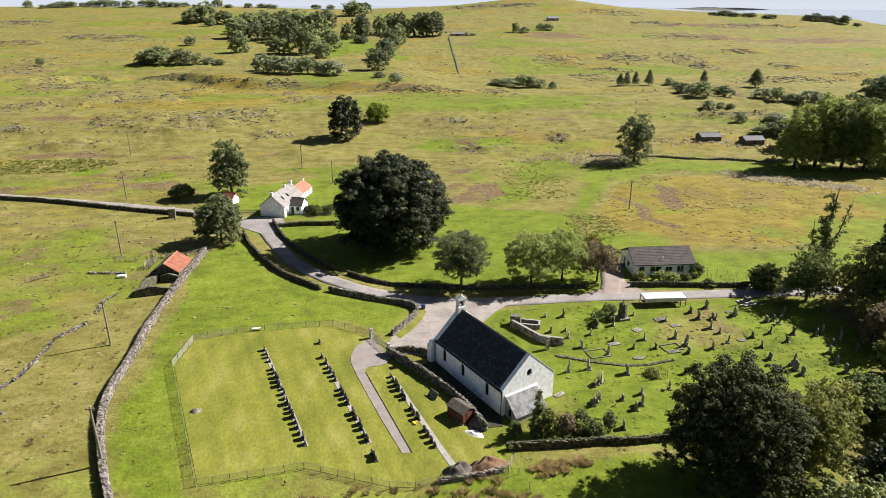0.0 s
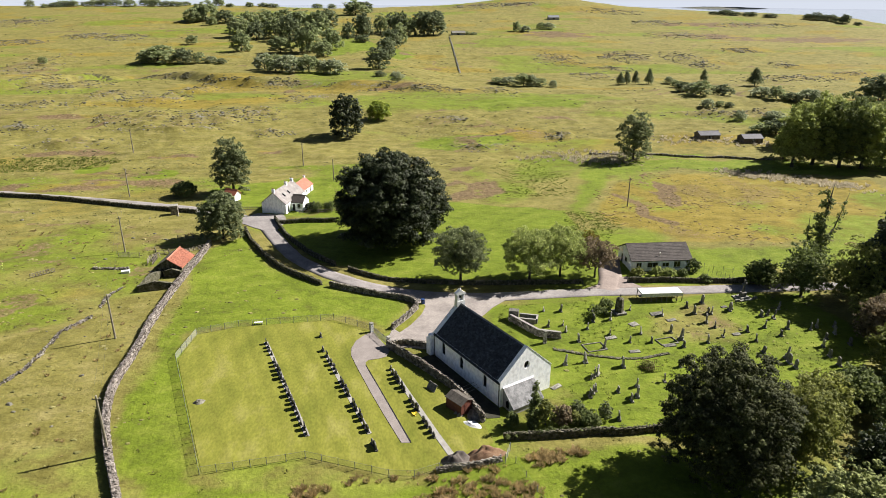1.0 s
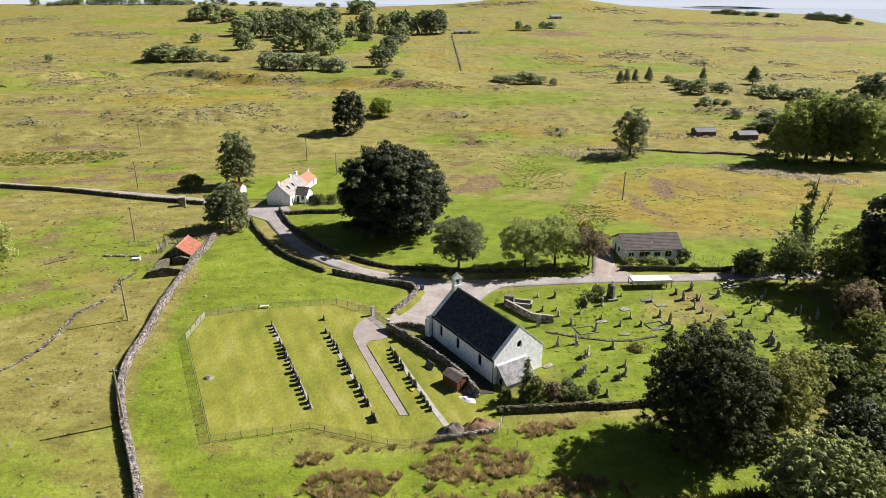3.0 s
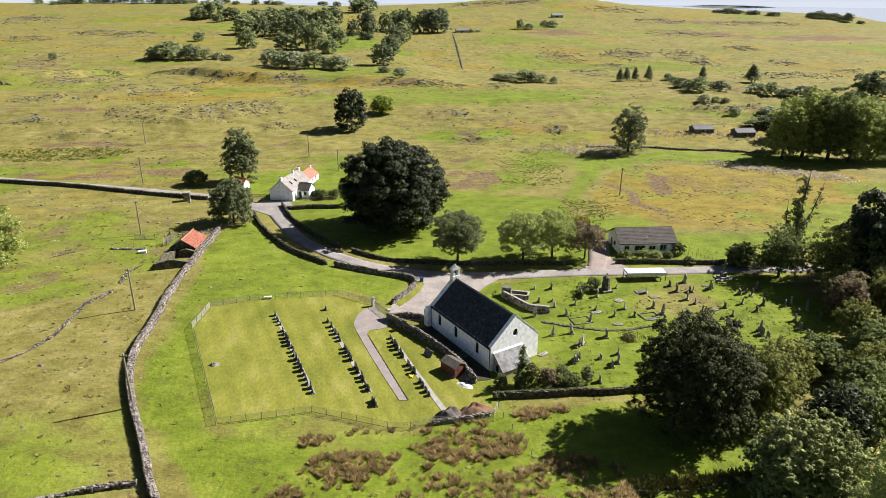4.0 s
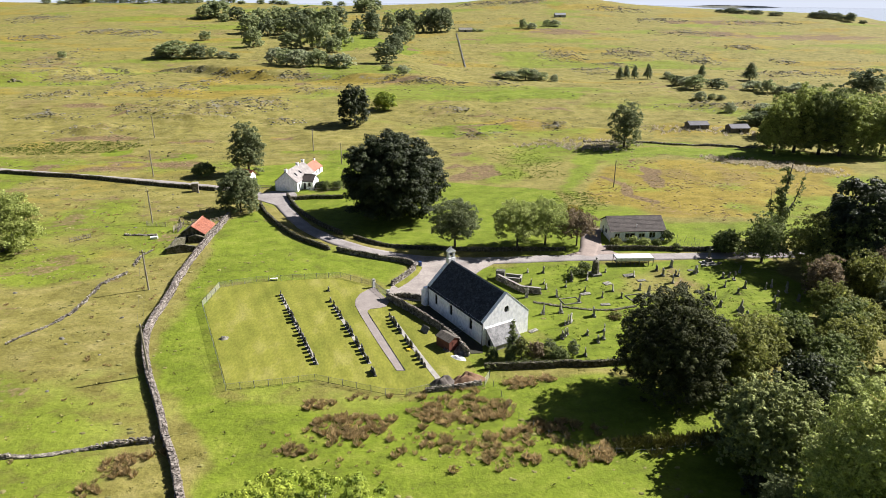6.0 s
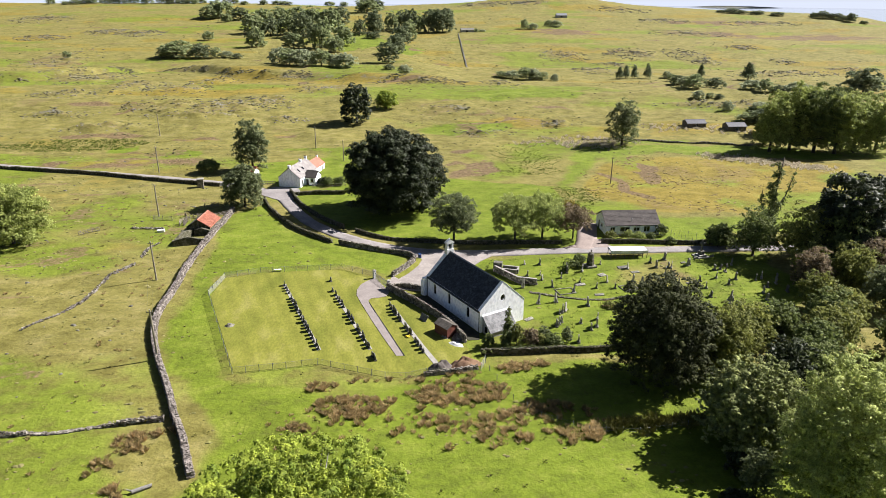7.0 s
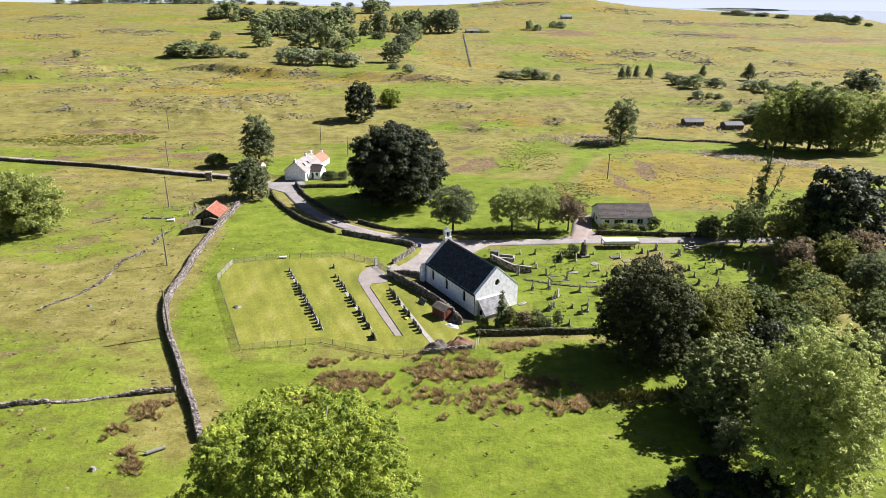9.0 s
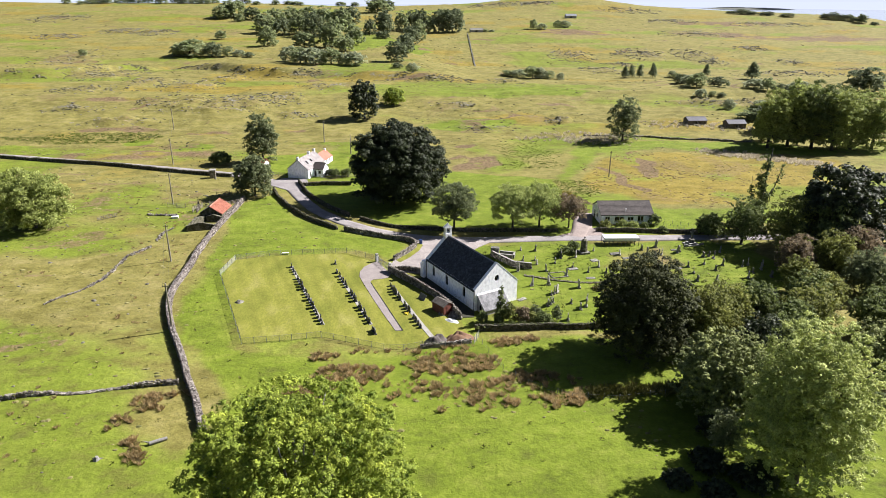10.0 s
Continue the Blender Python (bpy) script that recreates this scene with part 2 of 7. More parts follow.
M["slate"] = mat("slate", [(0.016, 0.018, 0.024), (0.032, 0.035, 0.043), (0.060, 0.064, 0.07)], 0.8, 0.6, 0.01, island=0.6, fine=0.2, spread=(0.3, 0.75))
M["tile"] = mat("concrete_roof_tile", [(0.0413, 0.0341, 0.0308), (0.066, 0.055, 0.0495)], 1.5, 0.85, 0.01, island=0.15)
M["greyroof"] = mat("weathered_slate", [(0.16, 0.145, 0.138), (0.25, 0.23, 0.22)], 1.2, 0.85, 0.01)
M["rust"] = mat("red_iron_sheet", [(0.23, 0.075, 0.042), (0.33, 0.118, 0.07)], 1.4, 0.6, 0.0, fine=0.2)
M["lead"] = mat("lead", [(0.12, 0.13, 0.15), (0.22, 0.23, 0.25)], 0.6, 0.55)
M["black"] = mat("black_iron", [(0.00825, 0.00825, 0.00935), (0.0193, 0.0182, 0.0176)], 0.5, 0.5)
M["wood"] = mat("grey_timber", [(0.088, 0.0715, 0.055), (0.176, 0.154, 0.127)], 0.5, 0.85, 0.005, stretch=(1, 1, 0.2))
M["redwood"] = mat("red_stained_timber", [(0.0825, 0.0248, 0.0165), (0.143, 0.0468, 0.0303)], 0.6, 0.7, 0.004)
M["white"] = mat("white_paint", [(0.52, 0.53, 0.53), (0.66, 0.66, 0.65)], 0.8, 0.5)
M["granite"] = mat("dark_granite", [(0.022, 0.022, 0.025), (0.06, 0.06, 0.065)], 0.5, 0.35, each=0.5)
M["oldstone"] = mat("lichened_stone", [(0.055, 0.0523, 0.0468), (0.127, 0.121, 0.105), (0.198, 0.193, 0.165)], 0.5, 0.92, 0.01, each=0.35)
M["palestone"] = mat("pale_stone", [(0.13, 0.125, 0.108), (0.26, 0.25, 0.22)], 0.5, 0.88, 0.006, each=0.3)
M["concrete"] = mat("concrete", [(0.198, 0.187, 0.171), (0.275, 0.264, 0.242)], 0.9, 0.9, 0.004)
M["road"] = mat("worn_tarmac", [(0.150, 0.136, 0.132), (0.195, 0.178, 0.172), (0.235, 0.215, 0.205)], 5.0, 0.92, 0.006, fine=0.35)
M["redgravel"] = mat("pink_gravel", [(0.18, 0.145, 0.128), (0.24, 0.195, 0.172)], 2.0, 0.95, 0.008, fine=0.2)
M["gravel"] = mat("gravel", [(0.165, 0.145, 0.134), (0.215, 0.190, 0.174), (0.262, 0.234, 0.212)], 4.0, 0.95, 0.006, fine=0.25)
M["paving"] = mat("path_tarmac", [(0.165, 0.143, 0.132), (0.208, 0.182, 0.168)], 2.0, 0.93, 0.004, fine=0.15)
M["bark"] = mat("bark", [(0.0385, 0.033, 0.0275), (0.0935, 0.0825, 0.0688)], 0.5, 0.9, 0.03, stretch=(1, 1, 0.25))
M["paleb"] = mat("pale_bark", [(0.121, 0.116, 0.105), (0.231, 0.22, 0.204)], 0.6, 0.85, 0.02)
M["rock"] = mat("grey_outcrop", [(0.062, 0.059, 0.047), (0.13, 0.122, 0.098), (0.21, 0.20, 0.165)], 1.2, 0.93, 0.05, island=0.25)
M["soil"] = mat("soil_heap", [(0.055, 0.0468, 0.0413), (0.11, 0.0935, 0.0825)], 0.8, 0.95, 0.03)
M["clay"] = mat("reddish_spoil", [(0.132, 0.0715, 0.0413), (0.22, 0.138, 0.0825)], 0.8, 0.95, 0.03)
M["pole"] = mat("weathered_pole", [(0.15, 0.13, 0.095), (0.24, 0.215, 0.165)], 0.5, 0.85, 0.004, stretch=(1, 1, 0.2))
# dark ground colour for the church's painted shade
M["church_shade"] = mat("church_shade_ground", [(0.018, 0.019, 0.010), (0.04, 0.037, 0.022)], 1.2, 0.95, 0.02)
M["petal"] = mat("yellow_petals", [(0.7, 0.5, 0.02), (0.8, 0.62, 0.05)], 0.2, 0.7)
M["blue"] = mat("blue_plastic", [(0.011, 0.033, 0.121), (0.0165, 0.0495, 0.165)], 0.4, 0.45)
gm = bpy.data.materials.new("window_glass")
gm.use_nodes = True
gb = gm.node_tree.nodes["Principled BSDF"]
gb.inputs["Base Color"].default_value, gb.inputs["Roughness"].default_value = (0.008, 0.009, 0.011, 1), 0.2
M["glass"] = gm
L = {}
L["rush"] = leaf_mat("dry_rush_blades", (0.24, 0.185, 0.085), (0.52, 0.40, 0.21), 0.55, 0.9, 1.6)
L["big"] = leaf_mat("sycamore_leaves", (0.012, 0.018, 0.007), (0.060, 0.076, 0.028), 0.2, 0.55)
L["mid"] = leaf_mat("green_leaves", (0.062, 0.088, 0.025), (0.195, 0.23, 0.07), 0.42)
L["grey"] = leaf_mat("willow_leaves", (0.085, 0.105, 0.046), (0.235, 0.265, 0.125), 0.5, 0.75)
L["ash"] = leaf_mat("ash_leaves", (0.19, 0.235, 0.065), (0.44, 0.48, 0.17), 0.6)
L["feather"] = leaf_mat("ash_leaflets", (0.19, 0.235, 0.06), (0.50, 0.54, 0.17), 0.26)
L["lime"] = leaf_mat("yellow_green_leaves", (0.075, 0.132, 0.016), (0.37, 0.42, 0.052), 0.4)
L["yew"] = leaf_mat("yew_needles", (0.012, 0.016, 0.005), (0.085, 0.095, 0.03), 0.1, 0.8)
L["olive"] = leaf_mat("olive_leaves", (0.095, 0.115, 0.028), (0.29, 0.30, 0.075), 0.45)
L["rhodo"] = leaf_mat("leathery_leaves", (0.055, 0.072, 0.022), (0.33, 0.36, 0.13), 0.12, 0.85)
L["brown"] = leaf_mat("russet_leaves", (0.10, 0.078, 0.045), (0.29, 0.225, 0.135), 0.45)
L["gold"] = leaf_mat("golden_leaves", (0.11, 0.0935, 0.011), (0.248, 0.198, 0.022), 0.3)
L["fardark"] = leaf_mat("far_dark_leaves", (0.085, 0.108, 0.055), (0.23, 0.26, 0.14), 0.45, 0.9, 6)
L["belt"] = leaf_mat("shelter_belt_leaves", (0.16, 0.20, 0.05), (0.42, 0.46, 0.14), 0.5)
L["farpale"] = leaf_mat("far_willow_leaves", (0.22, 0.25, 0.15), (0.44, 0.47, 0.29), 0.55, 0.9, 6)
# paler, greyer leaf colour with distance haze painted in
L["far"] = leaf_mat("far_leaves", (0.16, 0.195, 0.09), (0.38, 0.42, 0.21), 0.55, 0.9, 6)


# ---- mesh tools ----
def part(name, bm, material, parent=None, label="", smooth=False):
    """Links a bmesh as one mesh object, under a thing or a part."""
    me = bpy.data.meshes.new(name)
    bm.to_mesh(me)
    bm.free()
    me.materials.append(material)
    if smooth:
        me.polygons.foreach_set("use_smooth", [True] * len(me.polygons))
    ob = new(name, me)
    if parent is not None:
        ob.parent = parent
    if label:
        ob["label"] = label
    return ob


def mesh_of(name, verts, faces, material, parent=None, smooth=False):
    """A mesh object from arrays of corners and equal-sized faces."""
    verts, faces = np.asarray(verts, np.float32), np.asarray(faces, np.int32)
    me = bpy.data.meshes.new(name)
    me.vertices.add(len(verts))
    me.vertices.foreach_set("co", verts.ravel())
    n = faces.shape[1]
    me.loops.add(faces.size)
    me.loops.foreach_set("vertex_index", faces.ravel())
    me.polygons.add(len(faces))
    me.polygons.foreach_set("loop_start", np.arange(0, faces.size, n, dtype=np.int32))
    me.polygons.foreach_set("use_smooth", np.full(len(faces), smooth))
    me.update(calc_edges=True)
    me.materials.append(material)
    ob = new(name, me)
    if parent is not None:
        ob.parent = parent
    return ob


def thing(name, x, y, z=None, turn=0.0, label="", category="", group="", kind=""):
    """An Empty at the base of a thing."""
    ob = new(name)
    ob.empty_display_size = 0.3
    ob.matrix_world = pose(x, y, gz(x, y) if z is None else z, 0, 0, turn)
    return tagged(ob, label, category, group, kind)


def box(bm, x0, x1, y0, y1, z0, z1, bevel=0.0):
    m = Matrix.LocRotScale(((x0 + x1) / 2, (y0 + y1) / 2, (z0 + z1) / 2), None, (abs(x1 - x0), abs(y1 - y0), abs(z1 - z0)))
    r = bmesh.ops.create_cube(bm, size=1, matrix=m)
    if bevel:
        edges = list({e for v in r["verts"] for e in v.link_edges})
        bmesh.ops.bevel(bm, geom=edges, offset=bevel, segments=1, affect="EDGES")
    return bm


def prism(bm, outline, y0, y1):
    """An outline in x and z, drawn out from y0 to y1."""
    a = [bm.verts.new((x, y0, z)) for x, z in outline]
    b = [bm.verts.new((x, y1, z)) for x, z in outline]
    n = len(outline)
    bm.faces.new(a)
    bm.faces.new(b[::-1])
    for k in range(n):
        bm.faces.new((a[k], b[k], b[(k + 1) % n], a[(k + 1) % n]))
    bmesh.ops.recalc_face_normals(bm, faces=bm.faces[:])
    return bm


def tube(bm, p, q, r0, r1=None, sides=8):
    p, q = Vector(p), Vector(q)
    d = q - p
    m = Matrix.Translation((p + q) / 2) @ d.to_track_quat("Z", "Y").to_matrix().to_4x4()
    bmesh.ops.create_cone(bm, cap_ends=True, segments=sides, radius1=r0, radius2=r0 if r1 is None else r1, depth=d.length, matrix=m)
    return bm


def blank():
    return bmesh.new()

# ---- ground ----
def graded(near, fine, far, growth, lo=None):
    """Even steps of fine to near, then wider and wider ones to far."""
    out, step = list(np.arange(0, near, fine)), fine
    while out[-1] < far:
        step *= growth
        out.append(out[-1] + step)
    return np.array(out)


right_ = graded(96, 1.0, 2600, 1.022)
XS = np.concatenate([-right_[:0:-1], right_]) + 12
ahead_ = graded(205, 0.95, 1950, 1.013)
back_ = graded(4, 4, 1500, 1.2)
YS = np.concatenate([14 - back_[:0:-1], 14 + ahead_])
gx, gy = np.meshgrid(XS, YS)
gzz = ground_z(gx, gy)
nx, ny = len(XS), len(YS)
ids = np.arange(nx * ny).reshape(ny, nx)
quads = np.stack([ids[:-1, :-1], ids[:-1, 1:], ids[1:, 1:], ids[1:, :-1]], -1).reshape(-1, 4)

# what grows where: lush grass, dry ochre grass, brown rushes and heather, bare rock
wx, wy = gx + 4 * rough(gx, gy, 14, 2), gy + 4 * rough(gx, gy, 14, 3)
lush = np.maximum.reduce([ease(inside(wx, wy, GREEN), -1, 2), 0.75 * ease(inside(wx, wy, YARD_OLD), -2, 2), 0.72 * ease(inside(wx, wy, FRONT), -2, 3)])
far_ = ease(gy, 195, 240)
rocky = np.maximum(stretch(gx, gy, ROCKY_WEST), stretch(gx, gy, ROCKY_EAST))
bands = stretch(gx, gy, BROWN_BANDS)
lush = np.maximum.reduce([lush, stretch(gx, gy, [(-2, 720, 34, 95), (38, 640, 22, 40)]), 0.8 * stretch(gx, gy, [(75, 300, 45, 22), (40, 240, 30, 12), (185, 245, 12, 9)])])
lush = np.maximum(lush, 0.58 * ease(rough(gx, gy * 1.8, 80, 6, 4), -0.15, 0.45) * far_ * (1 - 0.5 * rocky))
lush = np.maximum(lush, 0.62 * ease(rough(gx, gy, 22, 4, 2), -0.5, 0.35) * (gy < 215))
dry = np.maximum.reduce([ease(inside(wx, wy, OCHRE), -4, 6), 0.72 * ease(rough(gx, gy * 2.0, 70, 3, 3), 0.0, 0.5) * far_, 0.6 * bands,
                         0.45 * ease(-gx, 38, 50) * ease(rough(gx, gy * 1.8, 20, 5, 3), 0.15, 0.5) * (gy < 215)])
brown = np.maximum.reduce([0.85 * bands * ease(rough(gx, gy * 1.5, 12, 2, 3), -0.7, 0.1), 0.42 * rocky, 0.46 * ease(rough(gx, gy * 2.2, 34, 7, 3), 0.2, 0.7) * far_,
                           0.45 * ease(inside(wx, wy, OCHRE), -2, 4) * ease(rough(gx, gy, 16, 6), 0.1, 0.45),
                           0.55 * ease(rough(gx, gy * 1.6, 9, 1, 3), 0.25, 0.6) * ease(-gx, 36, 42) * (gy < 215)])
lush = np.maximum(lush, 0.9 * stretch(gx, gy, [(-86, 217, 8, 5), (-62, 209, 9, 5)]))
edge_ = ridge_line(gx) + 6 * rough(gx, gy * 0.5, 30, 2)
old_patch = ease(inside(wx, wy, [(52, 98), (70, 98), (70, 86), (58, 82), (50, 86)]), -2, 4)
lush = np.maximum(lush * (1 - 0.5 * old_patch), 0.8 * ease(inside(wx, wy, [(-44, 168), (-30, 166), (-24, 158), (12, 172), (20, 190), (-10, 205), (-44, 196)]), -2, 5))
brown = np.maximum(brown, 0.55 * old_patch * ease(rough(gx, gy, 5, 3), -0.1, 0.4))
yellow = ease(inside(wx, wy, YELLOW), -2, 4)
lush = np.maximum(lush * (1 - yellow), 0.8 * yellow)
dry = np.maximum(dry, 0.4 * yellow)
mead = ease(inside(wx, wy, [(56, 160), (70, 196), (84, 212), (118, 212), (172, 190), (150, 118), (92, 106), (72, 120), (60, 140)]), -3, 6) * (1 - ease(inside(wx, wy, OCHRE), -6, 2))
lush = np.maximum(lush, 0.72 * mead)
stream = along(gx, gy, [(76, 170), (80, 160), (77, 150), (82, 143)])
brown = np.maximum.reduce([brown, 0.9 * ease(2.2 + rough(gx, gy, 4, 2) - stream, 0, 1.5), 0.8 * ease(inside(wx, wy, [(28, 166), (46, 176), (48, 212), (30, 210)]), -2, 3) * ease(rough(gx, gy, 9, 4), -0.3, 0.2), 0.9 * ease(inside(wx, wy, [(83, 158), (92, 157), (101, 178), (94, 192), (88, 180)]), -1, 2) * ease(rough(gx, gy, 6, 4), -0.4, 0.1), 0.7 * ease(inside(wx, wy, [(-8, 196), (26, 190), (16, 178)]), -2, 3)])
# scarp face browned, partly to paint its dark broken shadows
scar = (1 - ease(gx, 30, 75)) * np.exp(-((gy - edge_ + 3) / 5) ** 2) * ease(gx, -230, -190)
brown = np.maximum(brown, 0.52 * scar * ease(rough(gx, gy * 2, 14, 2, 3), -0.2, 0.35))
rock = np.maximum(0.5 * rocky * ease(rough(gx, gy * 1.6, 8, 6, 3), -0.1, 0.5), 0.5 * scar * ease(rough(gx, gy, 9, 4, 2), 0.1, 0.5))
q_, lip_ = ledges(gx, gy)
face_ = ease(0.12 - np.abs(q_ - np.floor(q_) - 0.5), 0, 0.08) * far_ * ease(rough(gx, gy, 40, 3, 2), 0.15, 0.5)
brown = np.maximum(brown, 0.7 * face_)
cover = np.clip(np.stack([lush, dry, brown, rock], -1), 0, 1).reshape(-1, 4).astype(np.float32)


def ground_mat():
    m = bpy.data.materials.new("pasture")
    m.use_nodes = True
    nt = m.node_tree
    N, Lk = nt.nodes, nt.links.new
    bs = N["Principled BSDF"]
    bs.inputs["Roughness"].default_value, bs.inputs["Specular IOR Level"].default_value = 0.95, 0.15
    tc = N.new("ShaderNodeTexCoord")

    def grain(size, detail=5, squash=1.0):
        mp, n = N.new("ShaderNodeMapping"), N.new("ShaderNodeTexNoise")
        mp.inputs["Scale"].default_value = (1, squash, 1)
        n.inputs["Scale"].default_value, n.inputs["Detail"].default_value, n.inputs["Roughness"].default_value = 1 / size, detail, 0.65
        Lk(tc.outputs["Object"], mp.inputs[0])
        Lk(mp.outputs[0], n.inputs["Vector"])
        return n.outputs["Fac"]

    def ramp(value, lo, hi, *cols):
        r = N.new("ShaderNodeValToRGB")
        e = r.color_ramp.elements
        while len(e) < len(cols):
            e.new(0.5)
        for k, c in enumerate(cols):
            e[k].position, e[k].color = lo + (hi - lo) * k / (len(cols) - 1), (*c, 1)
        Lk(value, r.inputs[0])
        return r.outputs[0]

    def blend(f, a, b):
        mx = N.new("ShaderNodeMix")
        mx.data_type = "RGBA"
        Lk(f, mx.inputs["Factor"])
        Lk(a, mx.inputs[6])
        Lk(b, mx.inputs[7])
        return mx.outputs[2]

    def joined(mask, noise_, gain):
        """The mask, broken up by noise at its rim."""
        a, b = N.new("ShaderNodeMath"), N.new("ShaderNodeMath")
        a.operation, b.operation = "MULTIPLY_ADD", "ADD"
        a.use_clamp = False
        Lk(noise_, a.inputs[0])
        a.inputs[1].default_value, a.inputs[2].default_value = gain, -gain / 2
        b.use_clamp = True
        Lk(a.outputs[0], b.inputs[0])
        Lk(mask, b.inputs[1])
        c = N.new("ShaderNodeMapRange")
        c.interpolation_type = "SMOOTHSTEP"
        c.inputs["From Min"].default_value, c.inputs["From Max"].default_value = 0.3, 0.7
        Lk(b.outputs[0], c.inputs[0])
        return c.outputs[0]

    at, sp = N.new("ShaderNodeAttribute"), N.new("ShaderNodeSeparateColor")
    at.attribute_name = "cover"
    Lk(at.outputs["Color"], sp.inputs[0])
    g25, g6, g1, g03 = grain(22, 5, 1.5), grain(5, 6, 1.4), grain(1.1, 5), grain(0.42, 4)
    pasture = ramp(g6, 0.3, 0.7, (0.092, 0.083, 0.018), (0.151, 0.136, 0.036), (0.203, 0.176, 0.064))
    lushc = ramp(g6, 0.3, 0.7, (0.068, 0.092, 0.008), (0.107, 0.141, 0.011), (0.148, 0.170, 0.024))
    dryc = ramp(g6, 0.3, 0.7, (0.106, 0.086, 0.014), (0.166, 0.130, 0.021), (0.206, 0.164, 0.040))
    brownc = ramp(g1, 0.3, 0.7, (0.066, 0.046, 0.022), (0.120, 0.084, 0.042), (0.168, 0.125, 0.070))
    rockc = ramp(g1, 0.3, 0.7, (0.0468, 0.0468, 0.0385), (0.116, 0.113, 0.099), (0.198, 0.193, 0.176))
    streak, blot = grain(7, 6, 2.6), grain(38, 6, 2.2)
    olive = ramp(g1, 0.3, 0.7, (0.062, 0.062, 0.018), (0.098, 0.092, 0.030), (0.135, 0.120, 0.046))
    mr1, mr2, both = N.new("ShaderNodeMapRange"), N.new("ShaderNodeMapRange"), N.new("ShaderNodeMath")
    mr1.inputs["From Min"].default_value, mr1.inputs["From Max"].default_value, mr1.inputs["To Max"].default_value = 0.50, 0.68, 0.75
    mr2.inputs["From Min"].default_value, mr2.inputs["From Max"].default_value = 0.40, 0.62
    both.operation = "MULTIPLY"
    Lk(streak, mr1.inputs[0]), Lk(blot, mr2.inputs[0])
    Lk(mr1.outputs[0], both.inputs[0]), Lk(mr2.outputs[0], both.inputs[1])
    pasture = blend(both.outputs[0], pasture, olive)
    col = blend(joined(sp.outputs[1], g6, 1.1), pasture, dryc)
    col = blend(joined(sp.outputs[0], g6, 0.9), col, lushc)
    col = blend(joined(sp.outputs[2], g1, 1.0), col, brownc)
    col = blend(joined(at.outputs["Alpha"], g1, 1.3), col, rockc)
    hs, mr = N.new("ShaderNodeHueSaturation"), N.new("ShaderNodeMapRange")
    ad = N.new("ShaderNodeMath")
    ad.operation = "ADD"
    ad2 = N.new("ShaderNodeMath")
    ad2.operation = "ADD"
    Lk(g03, ad2.inputs[0])
    Lk(g1, ad2.inputs[1])
    Lk(ad2.outputs[0], ad.inputs[0])
    Lk(g25, ad.inputs[1])
    mr.inputs["From Min"].default_value, mr.inputs["From Max"].default_value = 1.12, 1.88
    mr.inputs["To Min"].default_value, mr.inputs["To Max"].default_value = 0.68, 1.28
    Lk(ad.outputs[0], mr.inputs[0])
    Lk(mr.outputs[0], hs.inputs["Value"])
    Lk(col, hs.inputs["Color"])
    Lk(hs.outputs[0], bs.inputs["Base Color"])
    bp, b2 = N.new("ShaderNodeBump"), N.new("ShaderNodeBump")
    bp.inputs["Strength"].default_value, bp.inputs["Distance"].default_value = 1.0, 0.18
    b2.inputs["Strength"].default_value, b2.inputs["Distance"].default_value = 1.0, 0.10
    Lk(g1, bp.inputs["Height"])
    Lk(g03, b2.inputs["Height"])
    Lk(bp.outputs[0], b2.inputs["Normal"])
    Lk(b2.outputs[0], bs.inputs["Normal"])
    return m


ground = mesh_of("ground", np.stack([gx, gy, gzz], -1).reshape(-1, 3), quads, ground_mat(), smooth=True)
tint = ground.data.color_attributes.new("cover", "FLOAT_COLOR", "POINT")
tint.data.foreach_set("color", cover.ravel())
tagged(ground, "rough green and ochre pasture rising to a low moor", "ground", kind="structure")



def gz(x, y):
    """The height of the ground sheet at one place."""
    i, j = min(max(int(np.searchsorted(XS, x)) - 1, 0), nx - 2), min(max(int(np.searchsorted(YS, y)) - 1, 0), ny - 2)
    u, v = (x - XS[i]) / (XS[i + 1] - XS[i]), (y - YS[j]) / (YS[j + 1] - YS[j])
    return float((gzz[j, i] * (1 - u) + gzz[j, i + 1] * u) * (1 - v) + (gzz[j + 1, i] * (1 - u) + gzz[j + 1, i + 1] * u) * v)


# the sea beyond the coast, with an islet
wm = mat("sea", [(0.055, 0.0825, 0.105), (0.077, 0.105, 0.127)], 300, 0.06, 0.0, fine=40, spec=0.8)
bm = blank()
bmesh.ops.create_grid(bm, x_segments=8, y_segments=8, size=9000, matrix=pose(0, 3000, -30))
tagged(part("water", bm, wm), "pale blue sea with a bright sky sheen", "sea", kind="structure")


def mound(name, x, y, z, rx, ry, rz, material, turn=0, k=0, label="", category="", kind=""):
    """A low uneven heap."""
    n = 14
    v, f = [], []
    for j in range(n + 1):
        for i in range(3 * n):
            a, r = 2 * math.pi * i / (3 * n), j / n
            px, py = r * math.cos(a), r * math.sin(a)
            h = (1 - r * r) ** 1.2 * (1 + 0.5 * float(rough(np.array(px * 4 + k), np.array(py * 4), 1.6, k, 2)))
            v.append((px * rx * (1 + 0.15 * math.sin(3 * a + k)), py * ry, h * rz))
    for j in range(n):
        for i in range(3 * n):
            i2 = (i + 1) % (3 * n)
            f.append((j * 3 * n + i, (j + 1) * 3 * n + i, (j + 1) * 3 * n + i2, j * 3 * n + i2))
    ob = mesh_of(name, v, f, material, smooth=True)
    ob.matrix_world = pose(x, y, z, 0, 0, turn)
    return tagged(ob, label, category, kind=kind)


